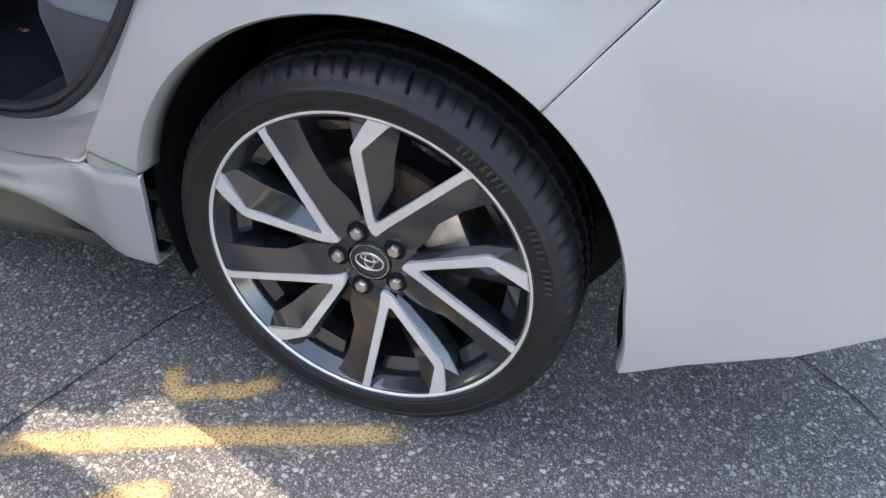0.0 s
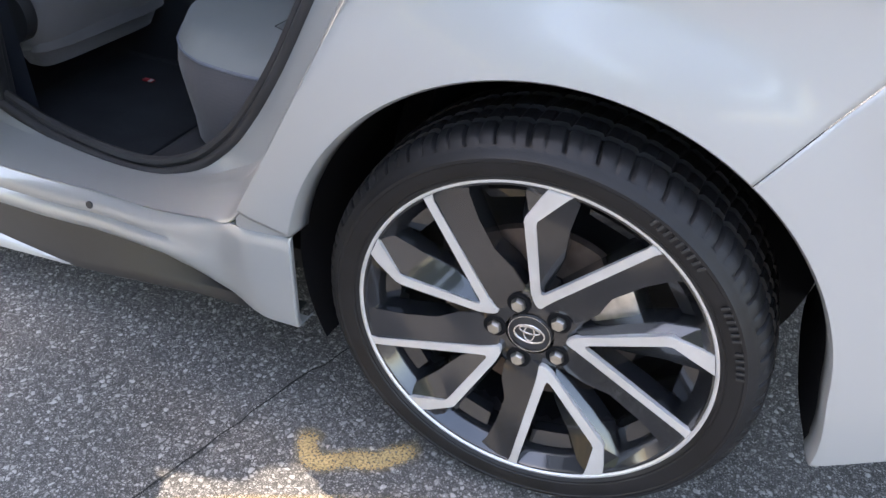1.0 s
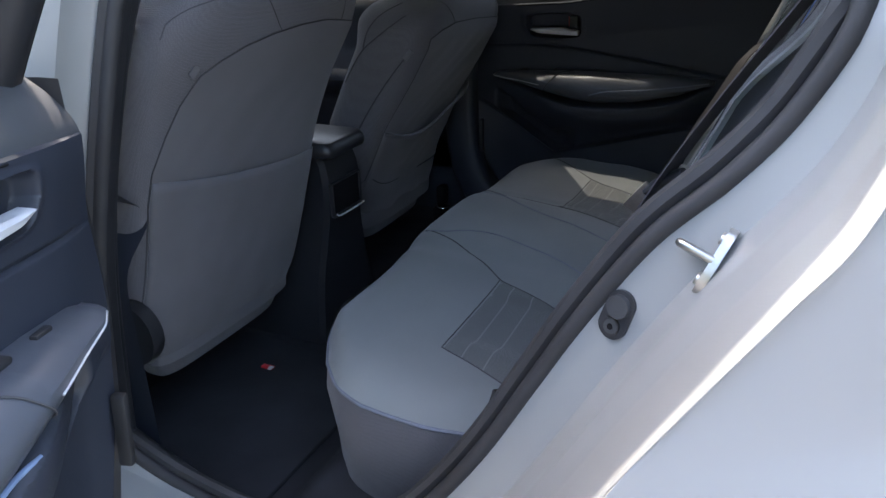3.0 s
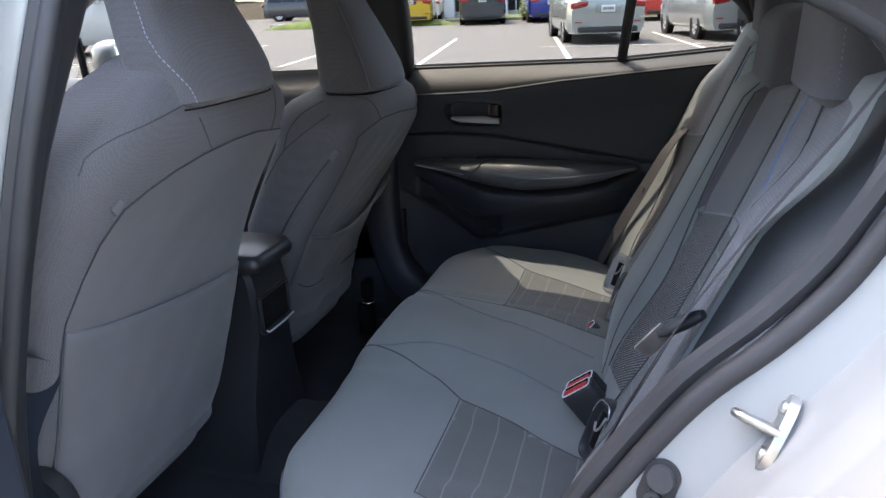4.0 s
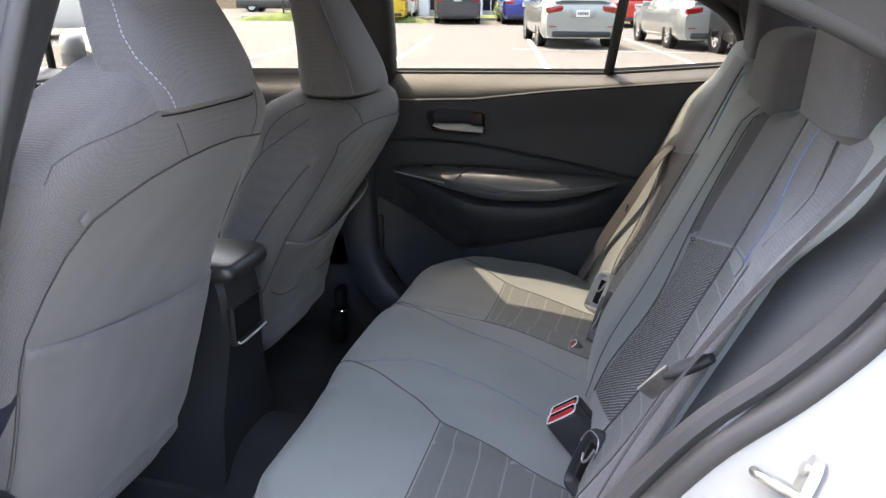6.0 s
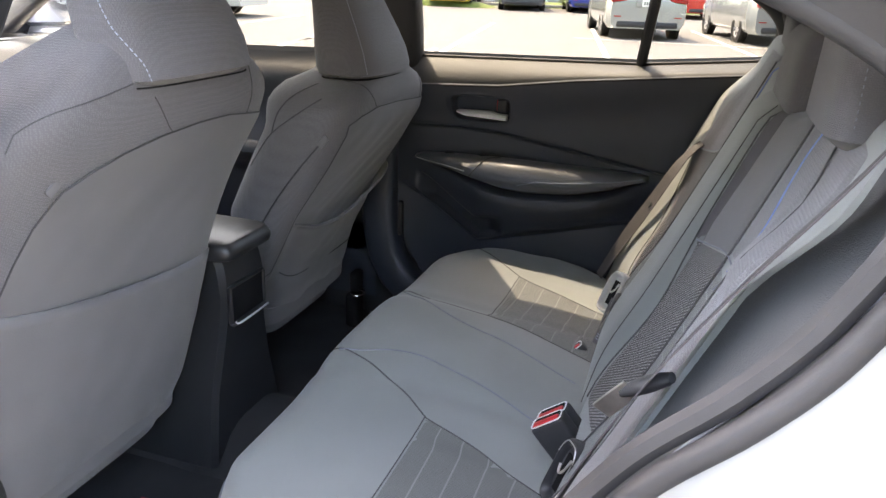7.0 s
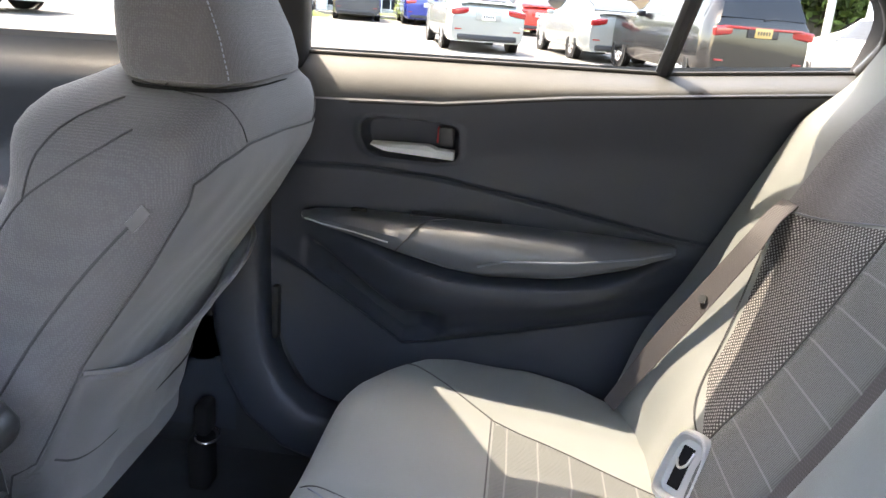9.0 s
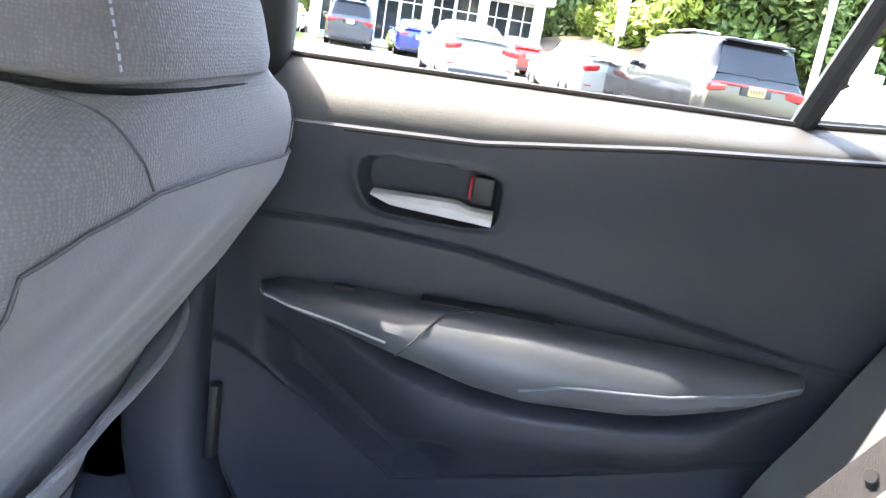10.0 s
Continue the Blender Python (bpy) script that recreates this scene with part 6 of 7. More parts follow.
child_anchor("pale grey plastic anchor guide at the foot of the backrest", pose(-0.414, 1.232, 0.583, 0, 24, 42), 0.026, 0.048, BEIGE, BEIGE)
child_anchor("black plastic anchor guide at the foot of the backrest", pose(-0.402, 0.562, 0.592, 0, 21, 32), 0.024, 0.050, BLACKPLASTIC, STEEL)

belt_near = thing("near_seat_belt", "grey lap and shoulder belt lying along the bolster", "seat belt")
bp = curve([(-0.125, 0.295, 1.20), (-0.185, 0.300, 1.09), (-0.252, 0.310, 0.985), (-0.310, 0.316, 0.885), (-0.360, 0.316, 0.78), (-0.405, 0.312, 0.66), (-0.432, 0.31, 0.55)], 40)
link("webbing", *ribbon(bp, 0.047, Vector((-0.86, 0.24, 0.43))), WEB, belt_near, "grey belt webbing")
link("belt_tongue", *tube(curve([(-0.290, 0.314, 0.896), (-0.310, 0.321, 0.881), (-0.330, 0.327, 0.865)], 12), lambda t: 0.003 + 0.008 * math.sin(math.pi * (0.12 + 0.8 * t)) ** 0.8, 14, 0.7), BLACKPLASTIC, belt_near, "black tongue grip")
link("tongue_blade", *ribbon([Vector((-0.322, 0.326, 0.872)), Vector((-0.334, 0.328, 0.857)), Vector((-0.346, 0.330, 0.841))], 0.020, (-0.35, -0.6, -0.7), 0.003), STEEL, belt_near, "chrome tongue blade")

belt_far = thing("far_seat_belt", "grey lap belt twisted at the foot of the bolster", "seat belt")
fp = curve([(-0.255, 1.47, 0.90), (-0.300, 1.446, 0.858), (-0.3246, 1.4307, 0.8235), (-0.3706, 1.4459, 0.7294), (-0.43, 1.463, 0.612), (-0.4705, 1.4774, 0.5214)], 40)
link("webbing", *ribbon(fp, lambda t: 0.036 - 0.012 * smooth01(0.6, 1.0, t), [Vector((-0.75, lerp(-0.25, -0.85, i / 40), 0.35)) for i in range(41)]), WEB, belt_far, "grey belt webbing")
link("belt_stop", *disc((-0.3690, 1.4440, 0.7290), (-0.75, -0.55, 0.3), 0.0068, 0.005, 20), BOLSTER, belt_far, "pale round belt stop")
belt_mid = thing("centre_seat_belt", "grey centre belt on the edge of the backrest", "seat belt")
mp = [on_back(y, z, 0.006) for y, z in ((1.085, 1.06), (1.075, 0.98), (1.075, 0.86), (1.078, 0.74), (1.08, 0.62), (1.075, 0.54))]
link("webbing", *ribbon(curve(mp, 30), 0.040, Vector((-0.9, 0.1, 0.4))), WEB, belt_mid, "grey belt webbing")
link("tongue_grip", *box(Vector(on_back(1.085, 0.614, 0.018)), (0.016, 0.046, 0.030), 0.006, 3, m=pose(0, 0, 0, 0, 22, 0)), BLACKPLASTIC, belt_mid, "black tongue grip")
link("belt_tongue", *box(Vector(on_back(1.085, 0.580, 0.020)), (0.004, 0.032, 0.056), 0.0015, m=pose(0, 0, 0, 0, 20, 0)), SILVER, belt_mid, "chrome belt tongue")
link("tongue_slot", *box(Vector(on_back(1.085, 0.578, 0.0225)), (0.003, 0.014, 0.020), 0.001, m=pose(0, 0, 0, 0, 20, 0)), BLACKPLASTIC, belt_mid)

tail = curve([(-0.388, 1.088, 0.625), (-0.396, 1.082, 0.600), (-0.414, 1.078, 0.530), (-0.428, 1.074, 0.492), (-0.434, 1.070, 0.470)], 30)
face = Vector((-0.62, -0.68, 0.38)).normalized()
link("belt_tail", *ribbon(tail, 0.046, face, 0.003), DARKCLOTH, belt_mid, "dark doubled belt tail")
for k in range(5):
    c0, c1 = tail[13 + k], tail[14 + k]
    across = (c1 - c0).cross(face).normalized()
    link("tail_stitch", *tube([c0 + face * 0.0022 - across * 0.019, c0 + face * 0.0022 + across * 0.019], 0.0007, 5), STITCH, belt_mid)

# ---- floor mat and its tag ----
mat_thing = tagged(link("floor_mat", *box((-1.17, 0.55, 0.221), (0.46, 0.50, 0.012), 0.005), CARPET), "black carpet floor mat on the rear floor", "floor mat")
tag = tagged(link("mat_tag", *box((-1.206, 0.669, 0.2290), (0.030, 0.014, 0.004), 0.001), RED), "small red and white tag sewn on the mat", "tag")
link("tag_end", *box((-1.194, 0.664, 0.2315), (0.010, 0.014, 0.002), 0.0005), TAG, tag)


# ---- the marks on the near asphalt ----
def sprayed(pts, width, name="paint_mark"):
    c = curve([(x, y, 0) for x, y in pts], 24)
    verts, faces, cover = [], [], []
    m = 8
    for i, p in enumerate(c):
        d = (c[min(i + 1, 24)] - c[max(i - 1, 0)]).normalized()
        a = Vector((-d.y, d.x, 0))
        w = 1.3 * width * (1 + 0.18 * noise.noise(Vector((i * 0.35, width * 40, 3))))
        for j in range(m + 1):
            s = 2 * j / m - 1
            verts.append(p + a * s * w * 0.5 + Vector((0, 0, 0.004)))
            end = min(i, 24 - i) / 3
            cover.append(min(1, 1.25 * max(0, 1 - s * s) ** 1.4) * min(1, end) ** 0.7)
    for i in range(24):
        for j in range(m):
            a = i * (m + 1) + j
            faces.append((a, a + m + 1, a + m + 2, a + 1))
    me = bpy.data.meshes.new(name)
    me.from_pydata(verts, [], faces)
    at = me.attributes.new("cover", "FLOAT", "POINT")
    at.data.foreach_set("value", cover)
    me.materials.append(YELLOW)
    ob = new(name, me)
    return tagged(ob, "faded yellow spray paint mark on the asphalt", "paint mark", "yellow paint marks", "structure")


sprayed([(-0.338, 0.015), (-0.333, -0.025), (-0.30, -0.048), (-0.255, -0.022), (-0.21, -0.005), (-0.175, 0.030), (-0.150, 0.048)], 0.042)
sprayed([(-0.53, -0.262), (-0.49, -0.240), (-0.42, -0.205), (-0.25, -0.125), (-0.08, -0.055), (0.10, 0.020)], 0.046)
sprayed([(-0.31, -0.30), (-0.25, -0.245), (-0.20, -0.225)], 0.05)
CRACK = material("crack_in_asphalt", (0.012, 0.012, 0.012), 0.95, vary=0.2, scale=20)


def crack(pts, w):
    c = curve([(x, y, 0.0035) for x, y in pts], 40)
    c = [p + Vector((0.006 * noise.noise(Vector((i * 0.6, w * 900, 0))), 0.006 * noise.noise(Vector((i * 0.6, w * 900, 5))), 0)) for i, p in enumerate(c)]
    verts, faces = [], []
    for i, p in enumerate(c):
        d = (c[min(i + 1, 40)] - c[max(i - 1, 0)]).normalized()
        a = Vector((-d.y, d.x, 0))
        ww = w * (0.6 + 0.8 * abs(noise.noise(Vector((i * 0.9, 7, 0)))))
        verts += [p - a * ww, p + a * ww]
        if i:
            faces.append((2 * i - 2, 2 * i - 1, 2 * i + 1, 2 * i))
    tagged(link("pavement_crack", verts, faces, CRACK, smooth=False), "thin dark crack in the asphalt", "crack", "asphalt cracks", "structure")


crack([(-0.62, -0.50), (-0.514, -0.192), (-0.43, 0.10), (-0.394, 0.182), (-0.33, 0.40)], 0.0022)
crack([(0.55, 0.60), (0.80, 0.43), (0.88, 0.338), (1.1, 0.0)], 0.0025)
crack([(-1.6, -0.05), (-1.2, -0.35), (-0.75, -0.45), (-0.3, -0.8)], 0.0016)

# ---- painted bay lines ----
WHITELINE = material("worn_white_line_paint", (0.62, 0.62, 0.60), 0.8, vary=0.25, scale=6, bump=0.5, bump_scale=200)


def bay_line(x0, y0, x1, y1, w=0.10):
    a, b = Vector((x0, y0, 0)), Vector((x1, y1, 0))
    d = (b - a).normalized()
    n = Vector((-d.y, d.x, 0)) * w / 2
    vs = []
    for k in range(21):
        p = a.lerp(b, k / 20)
        j = 1 + 0.1 * noise.noise(Vector((k * 0.7, x0, 1)))
        vs += [p - n * j + Vector((0, 0, 0.006)), p + n * j + Vector((0, 0, 0.006))]
    tagged(link("bay_line", vs, [(2 * k, 2 * k + 1, 2 * k + 3, 2 * k + 2) for k in range(20)], WHITELINE, smooth=False), "worn white parking bay line on asphalt", "road marking", "parking bay lines", "structure")


for k in range(-4, 5):
    bay_line(-1.80 + 2.72 * k + 0.02, 12.6 + 0.6 * k, -3.77 + 2.72 * k + 0.4, 21.7 + 0.6 * k)
bay_line(-3.1, 17.1, 8.0, 17.6, 0.08)
for k in range(7):
    bay_line(-20 + 2.7 * k, 10.5 - 0.5 * k, -21 + 2.7 * k, 15.5 - 0.5 * k)

# ---- parked cars ----
def car_paint(name, color, metal=0.3):
    return material(name, color, 0.25, metal=metal, coat=0.8, vary=0.03, scale=1.0)


TAIL = material("red_tail_lamp", (0.30, 0.012, 0.012), 0.15, vary=0.1, scale=30, spec=0.8)
HUBCAP = material("silver_wheel", (0.55, 0.55, 0.56), 0.4, metal=0.3, vary=0.1, scale=20)
PLATE = material("white_number_plate", (0.7, 0.7, 0.68), 0.4, vary=0.05, scale=40)
YPLATE = material("yellow_number_plate", (0.50, 0.34, 0.12), 0.4, vary=0.05, scale=40)
LAMP = material("clear_lamp", (0.6, 0.6, 0.62), 0.15, vary=0.05, scale=20)


def parked(name, label, paint, kind, x, y, turn, plate=None, group="parked cars", size=1.0):
    """A parked car with its rear axle's middle at x, y; turn in degrees from facing +y."""
    c = thing(name, label, "car", group)
    c.matrix_world = pose(x, y, 0, 0, 0, turn) @ Matrix.Scale(size, 4)
    if kind == "suv":
        L0, L1, wb, hw, zb, wr = -1.02, 4.05, 3.0, 0.95, 1.08, 0.36
        prof = [(-1.02, 1.0), (-1.0, 1.14), (-0.86, 1.40), (-0.70, 1.70), (-0.45, 1.775), (0.4, 1.80), (1.5, 1.775), (1.95, 1.68), (2.65, 1.16), (3.2, 1.12), (3.85, 1.02), (4.05, 0.72)]
        ttop = 0.70
    else:
        L0, L1, wb, hw, zb, wr = -1.08, 3.80, 2.82, 0.91, 0.93, 0.335
        prof = [(-1.08, 0.80), (-1.05, 0.98), (-0.95, 1.06), (-0.55, 1.09), (-0.05, 1.27), (0.45, 1.40), (1.0, 1.445), (1.6, 1.42), (2.45, 1.02), (3.3, 0.88), (3.65, 0.74), (3.80, 0.60)]
        ttop = 0.62

    def station(yy):
        zt = interp(yy, prof)
        k = smooth01(zb + 0.02, zb + 0.30, zt)
        endw = hw * (1 - 0.10 * smooth01(L0 + 0.35, L0, yy) - 0.14 * smooth01(L1 - 0.7, L1, yy))
        zbelt = min(zb, zt - 0.03)
        wt = lerp(endw - 0.06, ttop, k)
        side = [(endw - 0.08, 0.24), (endw - 0.015, 0.34), (endw, 0.55), (endw, 0.75), (endw - 0.025, zbelt), (lerp(endw - 0.04, wt, 0.5), lerp(zbelt, zt - 0.04, 0.5)), (wt, zt - 0.045), (wt - 0.08, zt - 0.012), (wt * 0.5, zt + 0.01 * k), (0, zt + 0.015 * k)]
        return side

    ys = sorted(set([round(lerp(L0, L1, i / 48), 3) for i in range(49)] + [p[0] for p in prof]))
    rs = []
    for yy in ys:
        s = station(yy)
        rs.append([(a, yy, b) for a, b in s] + [(-a, yy, b) for a, b in s[-2::-1]])
    body = link("body", *rings(rs), paint, c, angle=35)

    def spot(yy, i, f, out=0.006):
        s = station(yy)
        a, b = s[i], s[i + 1]
        return (lerp(a[0], b[0], f) + out, yy, lerp(a[1], b[1], f) + out * 0.3)
    wins = [(0.15, 0.95), (1.03, 1.85)] if kind != "suv" else [(-0.62, 0.25), (0.33, 1.15), (1.23, 2.0)]
    for y0, y1 in wins:
        for sg in (1, -1):
            def side_glass(u, v):
                yy = lerp(y0, y1, u)
                p = spot(yy, 4, lerp(0.25, 1.0, v), 0.006) if v < 0.5 else spot(yy, 5, lerp(0.0, 0.80, (v - 0.5) * 2), 0.006)
                return (sg * p[0], p[1], p[2])
            link("side_window", *grid(side_glass, 8, 8), DARKGLASS, c)
    if kind == "suv":
        r0, r1 = -0.975, -0.74
    else:
        r0, r1 = -0.46, 0.36

    def rear_glass(u, v):
        yy = lerp(r0, r1, v)
        s = station(yy)
        hwid = (s[7][0] if kind != "suv" else lerp(0.76, 0.64, v))
        return (lerp(-hwid, hwid, u), yy - 0.012, interp(yy, prof) + 0.010 + (0.0 if kind == "suv" else 0.008))
    link("rear_window", *grid(rear_glass, 8, 8), DARKGLASS, c)
    w0, w1 = (2.02, 2.58) if kind == "suv" else (1.72, 2.36)
    link("windscreen", *grid(lambda u, v: (lerp(-0.62, 0.62, u), lerp(w0, w1, v), interp(lerp(w0, w1, v), prof) + 0.014), 6, 6), DARKGLASS, c)
    zl = 0.98 if kind == "suv" else 0.88
    for sg in (1, -1):
        link("tail_lamp", *box((sg * (hw - 0.26), L0 + 0.01, zl), (0.42, 0.09, 0.13 if kind != "suv" else 0.15), 0.03, 3, m=pose(0, 0, 0, 0, sg * 6, sg * -14)), TAIL, c, "red tail lamp")
        link("bumper_reflector", *box((sg * (hw - 0.24), L0 - 0.012, 0.50), (0.16, 0.03, 0.03), 0.008), TAIL, c)
        link("head_lamp", *box((sg * (hw - 0.28), L1 - 0.14, 0.68), (0.36, 0.12, 0.12), 0.03), LAMP, c)
        link("door_mirror", *box((sg * (hw + 0.06), 1.85, zb + 0.06), (0.18, 0.10, 0.12), 0.03), paint, c)
        for yy in ((0.25, 1.12) if kind != "suv" else (0.30, 1.22)):
            link("door_handle", *box((sg * (hw - 0.008), yy, 0.84), (0.02, 0.16, 0.02), 0.006), paint, c)
        for yy in (0.0, wb):
            w = link("wheel", *lathe([(wr * 0.62, 0.02), (wr * 0.66, 0.0), (wr * 0.9, 0.0), (wr, 0.03), (wr, 0.19), (wr * 0.9, 0.21), (0.0, 0.2)], (0, 0, 0), n=40), TYRE, c)
            w.matrix_local = pose(sg * (hw - 0.005), yy, wr, 0, 0, 90 if sg > 0 else -90)
            hub = link("hubcap", *lathe([(wr * 0.64, 0.012), (wr * 0.60, 0.02), (wr * 0.30, 0.028), (0.03, 0.012), (0.0, 0.012)], (0, 0, 0), n=40), HUBCAP, w)
            for k in range(7):
                a = 6.2832 * k / 7
                link("hub_gap", *box((wr * 0.43 * math.cos(a), 0.014, wr * 0.43 * math.sin(a)), (0.075, 0.012, 0.045), 0.01, m=pose(0, 0, 0, 0, -math.degrees(a), 0)), RUBBER, w)
            link("arch", *lathe([(wr * 1.16, 0.0), (wr * 1.02, 0.0), (wr * 1.02, 0.05), (wr * 1.16, 0.05)], (0, 0, 0), n=40), RUBBER, w)
    link("lower_bumper", *box((0, L0 + 0.02, 0.33), (hw * 1.5, 0.12, 0.13), 0.04), BLACKPLASTIC, c)
    link("plate_recess", *box((0, L0 - 0.005, 0.80 if kind != "suv" else 0.98), (0.56, 0.05, 0.19), 0.02), BLACKPLASTIC if kind == "suv" else paint, c)
    link("number_plate", *box((0, L0 - 0.036, 0.79 if kind != "suv" else 0.97), (0.31, 0.008, 0.155), 0.004), plate or PLATE, c, "plate with plain bars")
    for k in range(5):
        link("plate_bar", *box((-0.10 + 0.05 * k, L0 - 0.041, 0.79 if kind != "suv" else 0.97), (0.03, 0.003, 0.06), 0), BLACKPLASTIC, c)
    if kind == "suv":
        link("light_bar", *box((0, L0 - 0.015, 1.04), (hw * 1.5, 0.04, 0.045), 0.012), TAIL, c, "red light bar")
        link("roof_spoiler", *box((0, -0.72, 1.745), (1.25, 0.22, 0.05), 0.02), paint, c)
        for sg in (1, -1):
            link("roof_rail", *tube([(sg * 0.62, -0.5, 1.80), (sg * 0.64, 0.4, 1.85), (sg * 0.62, 1.5, 1.82)], 0.018, 8), SILVER, c)
        link("rear_wiper", *tube([(0.0, -1.0, 1.18), (0.30, -0.96, 1.23)], 0.012, 6), BLACKPLASTIC, c)
    else:
        link("trunk_spoiler", *box((0, L0 + 0.10, 1.075), (1.3, 0.14, 0.025), 0.01), paint, c)
    return c


SILVERPAINT, WHITEPAINT = car_paint("silver_car_paint", (0.34, 0.36, 0.35), 0.4), car_paint("white_car_paint", (0.55, 0.55, 0.545), 0.0)
BLACKPAINT, GREYPAINT = material("black_car_paint", (0.004, 0.004, 0.005), 0.22, coat=0.5, vary=0.03, scale=1.0, spec=0.4), car_paint("dark_grey_car_paint", (0.05, 0.055, 0.065))
BLUEPAINT, REDPAINT, GOLD = car_paint("blue_car_paint", (0.02, 0.04, 0.25)), car_paint("red_car_paint", (0.5, 0.03, 0.02)), car_paint("yellow_car_paint", (0.65, 0.42, 0.04))
parked("silver_sedan", "silver sedan parked in a white-lined bay", SILVERPAINT, "sedan", -1.85, 18.75, 14)
parked("silver_sedan", "silver-white sedan parked beside another sedan", SILVERPAINT, "sedan", 1.22, 19.0, 14)
parked("black_suv", "black sport utility vehicle with a red light bar", BLACKPAINT, "suv", 2.95, 14.75, 14, YPLATE)
parked("grey_suv", "dark grey sport utility vehicle at the far kerb", GREYPAINT, "suv", -7.7, 31.4, 14)
parked("blue_sedan", "blue sedan parked behind a shrub", BLUEPAINT, "sedan", -5.0, 32.0, 14)
parked("red_sedan", "red sedan parked beyond the silver ones", REDPAINT, "sedan", -0.6, 31.0, 14)
parked("white_sedan", "white sedan parked in the far row", WHITEPAINT, "sedan", 2.3, 30.0, 14)
parked("white_sedan", "white sedan parked beside the black vehicle", WHITEPAINT, "sedan", 6.6, 14.6, 14)
parked("yellow_suv", "yellow sport utility vehicle in the far row", GOLD, "suv", -11.0, 32.0, 14)
parked("white_suv", "white sport utility vehicle standing across the lot", WHITEPAINT, "suv", -16.9, 17.3, -80, size=1.22)
parked("white_sedan", "white sedan by the building", WHITEPAINT, "sedan", -12.6, 39.0, 14)
parked("dark_suv", "dark vehicle parked far off by the road", GREYPAINT, "suv", -24.0, 45.0, -80)

# ---- verge, fence, building, signs ----
GRASS = material("dry_green_grass", (0.10, 0.14, 0.03), 0.9, vary=0.4, scale=2, bump=1.0, bump_scale=60)
EARTH = material("brown_embankment", (0.055, 0.042, 0.026), 0.95, vary=0.35, scale=1.0, bump=1.0, bump_scale=15)
WHITEWALL = material("white_wall_paint", (0.78, 0.78, 0.77), 0.7, vary=0.04, scale=1)
IRON = material("black_painted_iron", (0.02, 0.02, 0.02), 0.5, vary=0.1, scale=10)
KERB = material("pale_concrete", (0.42, 0.41, 0.38), 0.85, vary=0.15, scale=3, bump=0.4, bump_scale=80)


def mound(cx, cy, sx, sy, h, mat, name, label, turn=0):
    def f(u, v):
        a, b = 2 * u - 1, 2 * v - 1
        z = h * (1 - abs(a) ** 4) * (1 - abs(b) ** 4) * (1 + 0.25 * noise.noise(Vector((a * 4 + cx, b * 3, 0)))) - 0.02
        return pose(cx, cy, 0, 0, 0, turn) @ Vector((a * sx, b * sy, z))
    return tagged(link(name, *grid(f, 40, 16), mat), label, name.replace("_", " "), kind="structure")


mound(-13.5, 32.0, 4.5, 1.0, 0.38, GRASS, "grass_verge", "mown grass verge along the lot", 4)
mound(-2.5, 36.5, 9.0, 1.2, 0.25, GRASS, "grass_verge", "grass strip before the building", 6)
mound(9.0, 46.0, 12.0, 6.0, 2.2, EARTH, "embankment", "brown earth embankment below the trees", 8)
mound(-30.0, 60.0, 20.0, 8.0, 1.2, EARTH, "embankment", "pale earth bank beyond the road", 0)
tagged(link("kerb", *box((-8.0, 34.9, 0.07), (22.0, 0.16, 0.15), 0.02, m=pose(0, 0, 0, 0, 0, 6)), KERB), "pale concrete kerb along the verge", "kerb", kind="structure")

fence = thing("iron_fence", "low black iron railing on the grass verge", "fence")
fx0, fx1, fy = -15.6, -12.3, 31.4
for k in range(23):
    xx = lerp(fx0, fx1, k / 22)
    big = k % 11 == 0
    link("post" if big else "baluster", *box((xx, fy, 0.30 + 0.62), (0.07 if big else 0.022, 0.07 if big else 0.022, 1.30 if big else 1.1), 0.004), IRON, fence)
for zz in (0.48, 1.42):
    link("rail", *box(((fx0 + fx1) / 2, fy, zz), (fx1 - fx0, 0.04, 0.045), 0.005), IRON, fence)

building = thing("showroom_building", "white single-storey showroom with tall dark windows", "building")
bm4 = pose(-6.0, 42.0, 0, 0, 0, 6)


def bl(name, c, s, mat, bevel=0.0, par=building, label=""):
    v, f = box(c, s, bevel)
    return link(name, [bm4 @ p for p in v], f, mat, par, label, smooth=False)


bl("wall", (0, 3.0, 2.6), (12.6, 5.0, 5.2), WHITEWALL)
bl("fascia", (0, 0.1, 4.3), (13.2, 1.6, 1.9), WHITEWALL, 0.03, label="white roof fascia")
bl("plinth", (0, 0.4, 0.12), (12.8, 0.5, 0.24), KERB)
for k in range(5):
    bl("column", (-5.9 + 2.95 * k, 0.0, 1.7), (0.55, 0.55, 3.4), WHITEWALL, 0.03, label="white square column")
for k in range(8):
    w = bl("window", (-5.2 + 1.48 * k, 0.46, 1.75), (1.30, 0.08, 2.9), DARKGLASS, 0.0, label="tall dark shop window")
    bl("mullion", (-5.2 + 1.48 * k, 0.41, 1.75), (0.05, 0.06, 2.9), WHITEWALL, 0, w)
    bl("transom", (-5.2 + 1.48 * k, 0.41, 2.4), (1.30, 0.05, 0.05), WHITEWALL, 0, w)


def sign(x, y, z0, z1, w, turn, label):
    s = thing("post_sign", label, "sign", "white post signs")
    link("sign_panel", *(lambda vf: ([pose(x, y, 0, 0, 0, turn) @ p for p in vf[0]], vf[1]))(box((0, 0, (z0 + z1) / 2), (w, 0.05, z1 - z0), 0.01)), WHITEWALL, s)
    link("sign_post", *tube([(x, y + 0.05, 0), (x, y + 0.05, z1 - 0.1)], 0.04, 8), SILVER, s)


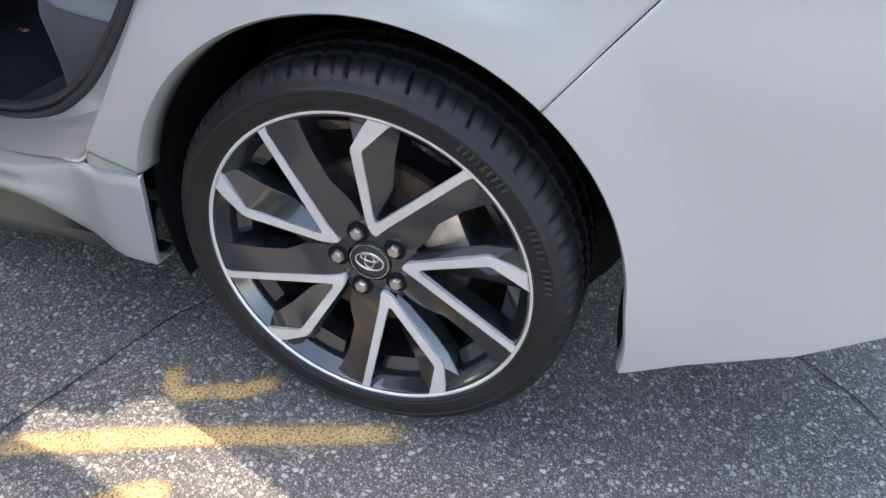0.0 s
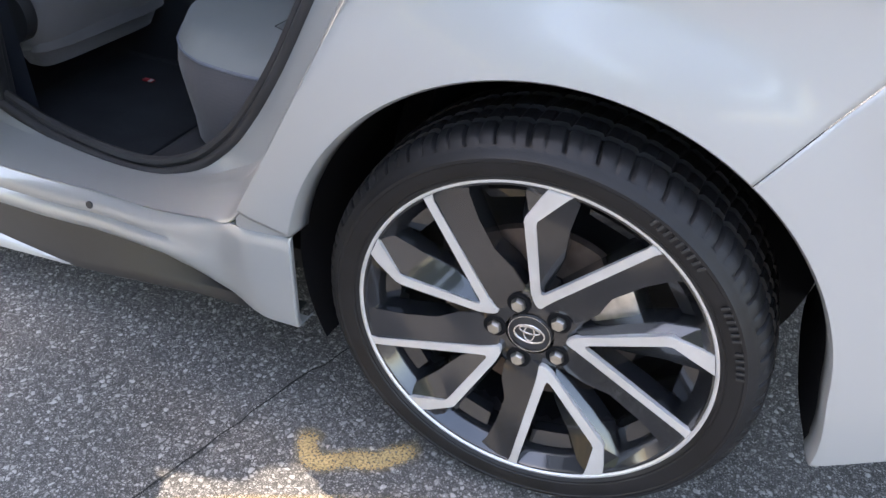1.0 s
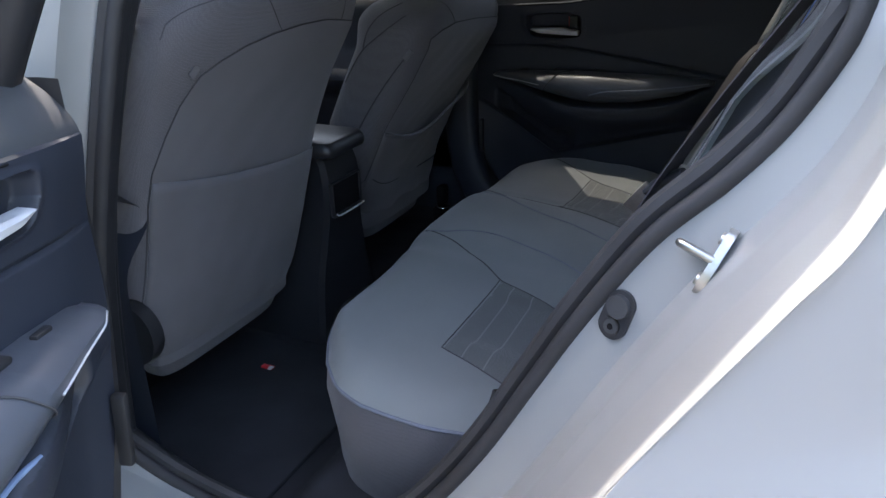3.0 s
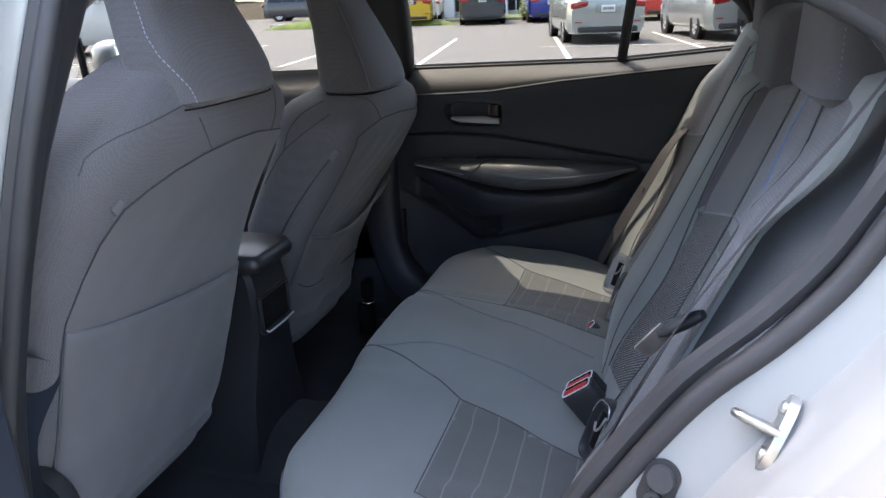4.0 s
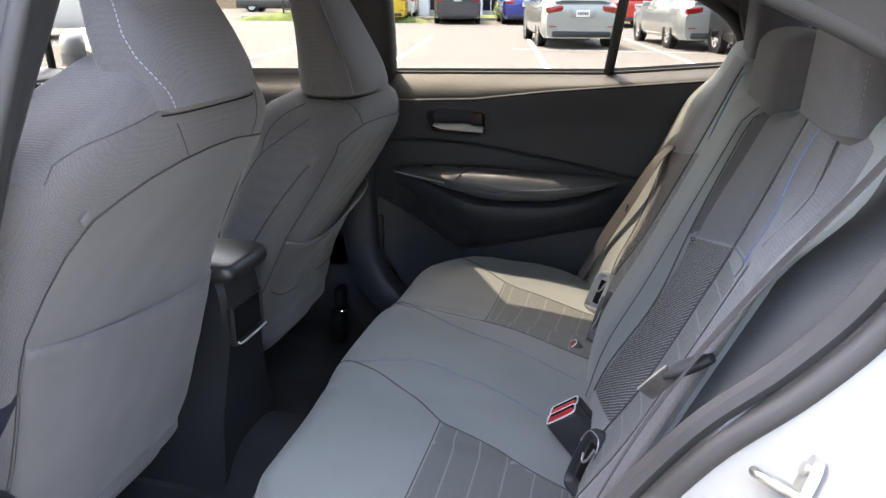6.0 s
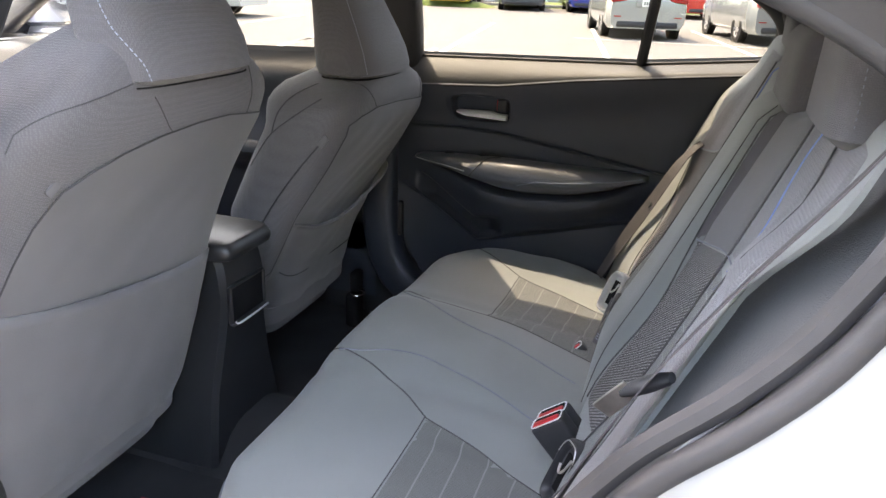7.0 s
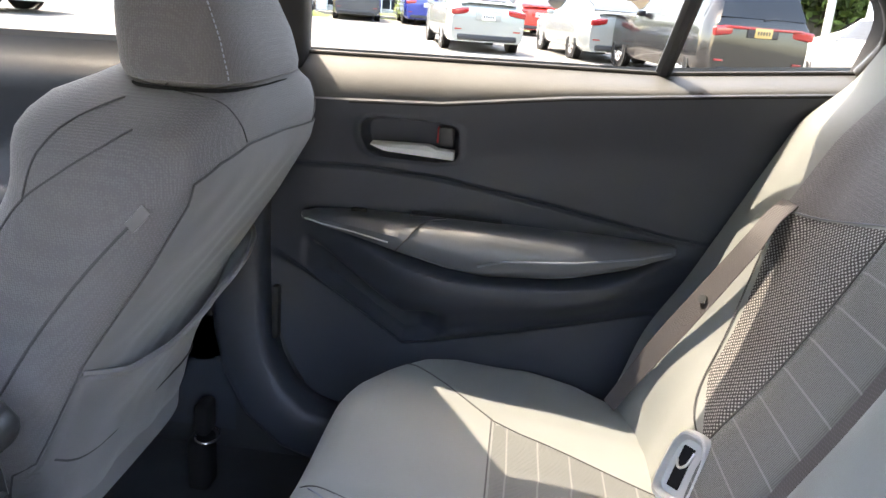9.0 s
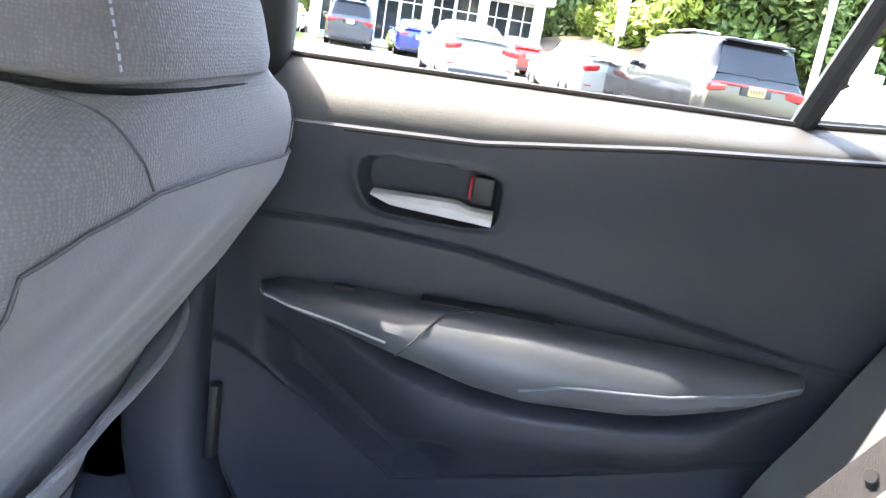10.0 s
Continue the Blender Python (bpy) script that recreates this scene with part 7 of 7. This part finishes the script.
sign(2.13, 25.0, 1.9, 3.1, 0.32, 10, "narrow white blank sign on a post")
sign(11.7, 30.0, 1.5, 3.1, 0.75, 5, "white blank sign board on a post")
sign(12.7, 31.0, 1.2, 2.2, 0.5, 5, "small white blank sign board on a post")
pole = tagged(link("utility_pole", *tube([(11.2, 33.0, 0), (11.0, 33.0, 9.0)], lambda t: 0.17 - 0.05 * t, 12), KERB), "pale grey utility pole beside the trees", "pole")

# ---- trees and shrubs ----
def leaf_material(name, color):
    def add(m, n, l, b, co, mul):
        g = n.new("ShaderNodeNewGeometry")
        mr = n.new("ShaderNodeMapRange")
        mr.inputs["To Min"].default_value, mr.inputs["To Max"].default_value = 0.55, 1.5
        l.new(g.outputs["Random Per Island"], mr.inputs["Value"])
        s2 = n.new("ShaderNodeVectorMath")
        s2.operation = "SCALE"
        l.new(mul.outputs[0], s2.inputs[0])
        l.new(mr.outputs[0], s2.inputs["Scale"])
        l.new(s2.outputs[0], b.inputs["Base Color"])
        b.inputs["Transmission Weight"].default_value = 0.0
    return material(name, color, 0.6, vary=0.2, scale=1.0, extra=add)


LEAF, LEAF2 = leaf_material("green_leaves", (0.075, 0.12, 0.025)), leaf_material("yellow_green_leaves", (0.17, 0.22, 0.03))
BARK = material("grey_bark", (0.12, 0.09, 0.07), 0.9, vary=0.3, scale=6, bump=0.8, bump_scale=40)


def leaves(rng, clumps, per, size):
    verts, faces = [], []
    for cx, cy, cz, r in clumps:
        for _ in range(per):
            d = Vector((rng.gauss(0, 1), rng.gauss(0, 1), rng.gauss(0, 0.8))).normalized() * r * rng.random() ** 0.4
            p = Vector((cx, cy, cz)) + d
            a = Vector((rng.gauss(0, 1), rng.gauss(0, 1), rng.gauss(0, 1))).normalized()
            b = a.orthogonal().normalized()
            s = size * rng.uniform(0.6, 1.3)
            o = len(verts)
            verts += [p - a * s, p + b * s * 0.45, p + a * s, p - b * s * 0.45]
            faces.append((o, o + 1, o + 2, o + 3))
    return verts, faces


def raw(name, vf, mat, parent):
    me = bpy.data.meshes.new(name)
    me.from_pydata(vf[0], [], vf[1])
    me.materials.append(mat)
    ob = new(name, me)
    ob.parent = parent
    return ob


def tree(seed, h, mat):
    rng = random.Random(seed)
    t = thing("tree", "leafy green tree round the lot; those at negative y added unseen", "tree", "trees behind the lot")
    trunk = curve([(0, 0, 0), (0.1, 0.05, h * 0.25), (-0.05, 0.1, h * 0.55), (0.1, 0, h * 0.85)], 12)
    parts = [tube(trunk, lambda q: 0.16 * (1 - 0.75 * q), 8)]
    clumps = []
    for k in range(20):
        q = rng.uniform(0.12, 0.95)
        a = rng.uniform(0, 6.28)
        reach = h * 0.34 * (1 - 0.6 * abs(q - 0.5)) * rng.uniform(0.6, 1.1)
        base = trunk[int(q * 12)]
        end = base + Vector((math.cos(a) * reach, math.sin(a) * reach, h * 0.10 * rng.uniform(0.2, 1)))
        parts.append(tube(curve([base, base.lerp(end, 0.5) + Vector((0, 0, 0.15)), end], 6), lambda s: 0.05 * (1 - 0.7 * s), 5))
        clumps.append((*end, h * rng.uniform(0.09, 0.16)))
        clumps.append((*base.lerp(end, 0.55), h * rng.uniform(0.08, 0.14)))
    link("trunk", *join(*parts), BARK, t)
    raw("crown", leaves(rng, clumps, 210, 0.17), mat, t)
    return t


protos = [tree(3, 7.0, LEAF), tree(8, 6.0, LEAF2), tree(15, 8.5, LEAF)]
# the last eight, at negative y, are unseen, added to screen the low sky
spots = [(2.0, 50), (5.0, 47), (8.0, 49), (11.0, 46), (13.5, 49), (16.5, 45), (19.5, 48), (23.0, 46), (27.0, 49), (31.0, 47), (7.0, 54), (15.0, 55), (22.0, 55), (29.0, 56), (-4.0, 56), (-13.0, 58), (-20.0, 60), (-28, 66), (-38, 62), (-47, 66), (37, 50), (44, 54), (6.5, 45), (9.8, 44.5), (12.4, 44), (14.8, 46.5), (18.0, 44), (20.8, 45), (24.8, 44), (28.5, 45.5), (4.0, 52), (10.0, 53), (-14, -24), (-8, -27), (-2, -25), (4, -28), (10, -25), (17, -27), (-21, -28), (24, -24)]
rs_ = random.Random(4)
for k, (x, y) in enumerate(spots):
    m = pose(x, y, 0, 0, 0, rs_.uniform(0, 360)) @ Matrix.Scale(rs_.uniform(1.2, 1.55), 4)
    if k < 3:
        protos[k].matrix_world = m
    else:
        copy_thing(protos[k % 3], m)
shrub = thing("shrub", "yellow-green clipped shrub by the kerb", "shrub")
raw("foliage", leaves(random.Random(9), [(-6.1 + 0.35 * i, 33.6 + 0.2 * (i % 2), 0.55 + 0.25 * (i % 3), 0.5) for i in range(4)], 420, 0.06), LEAF2, shrub)
link("stems", *tube([(-5.6, 33.6, 0), (-5.6, 33.6, 0.9)], 0.05, 6), BARK, shrub)
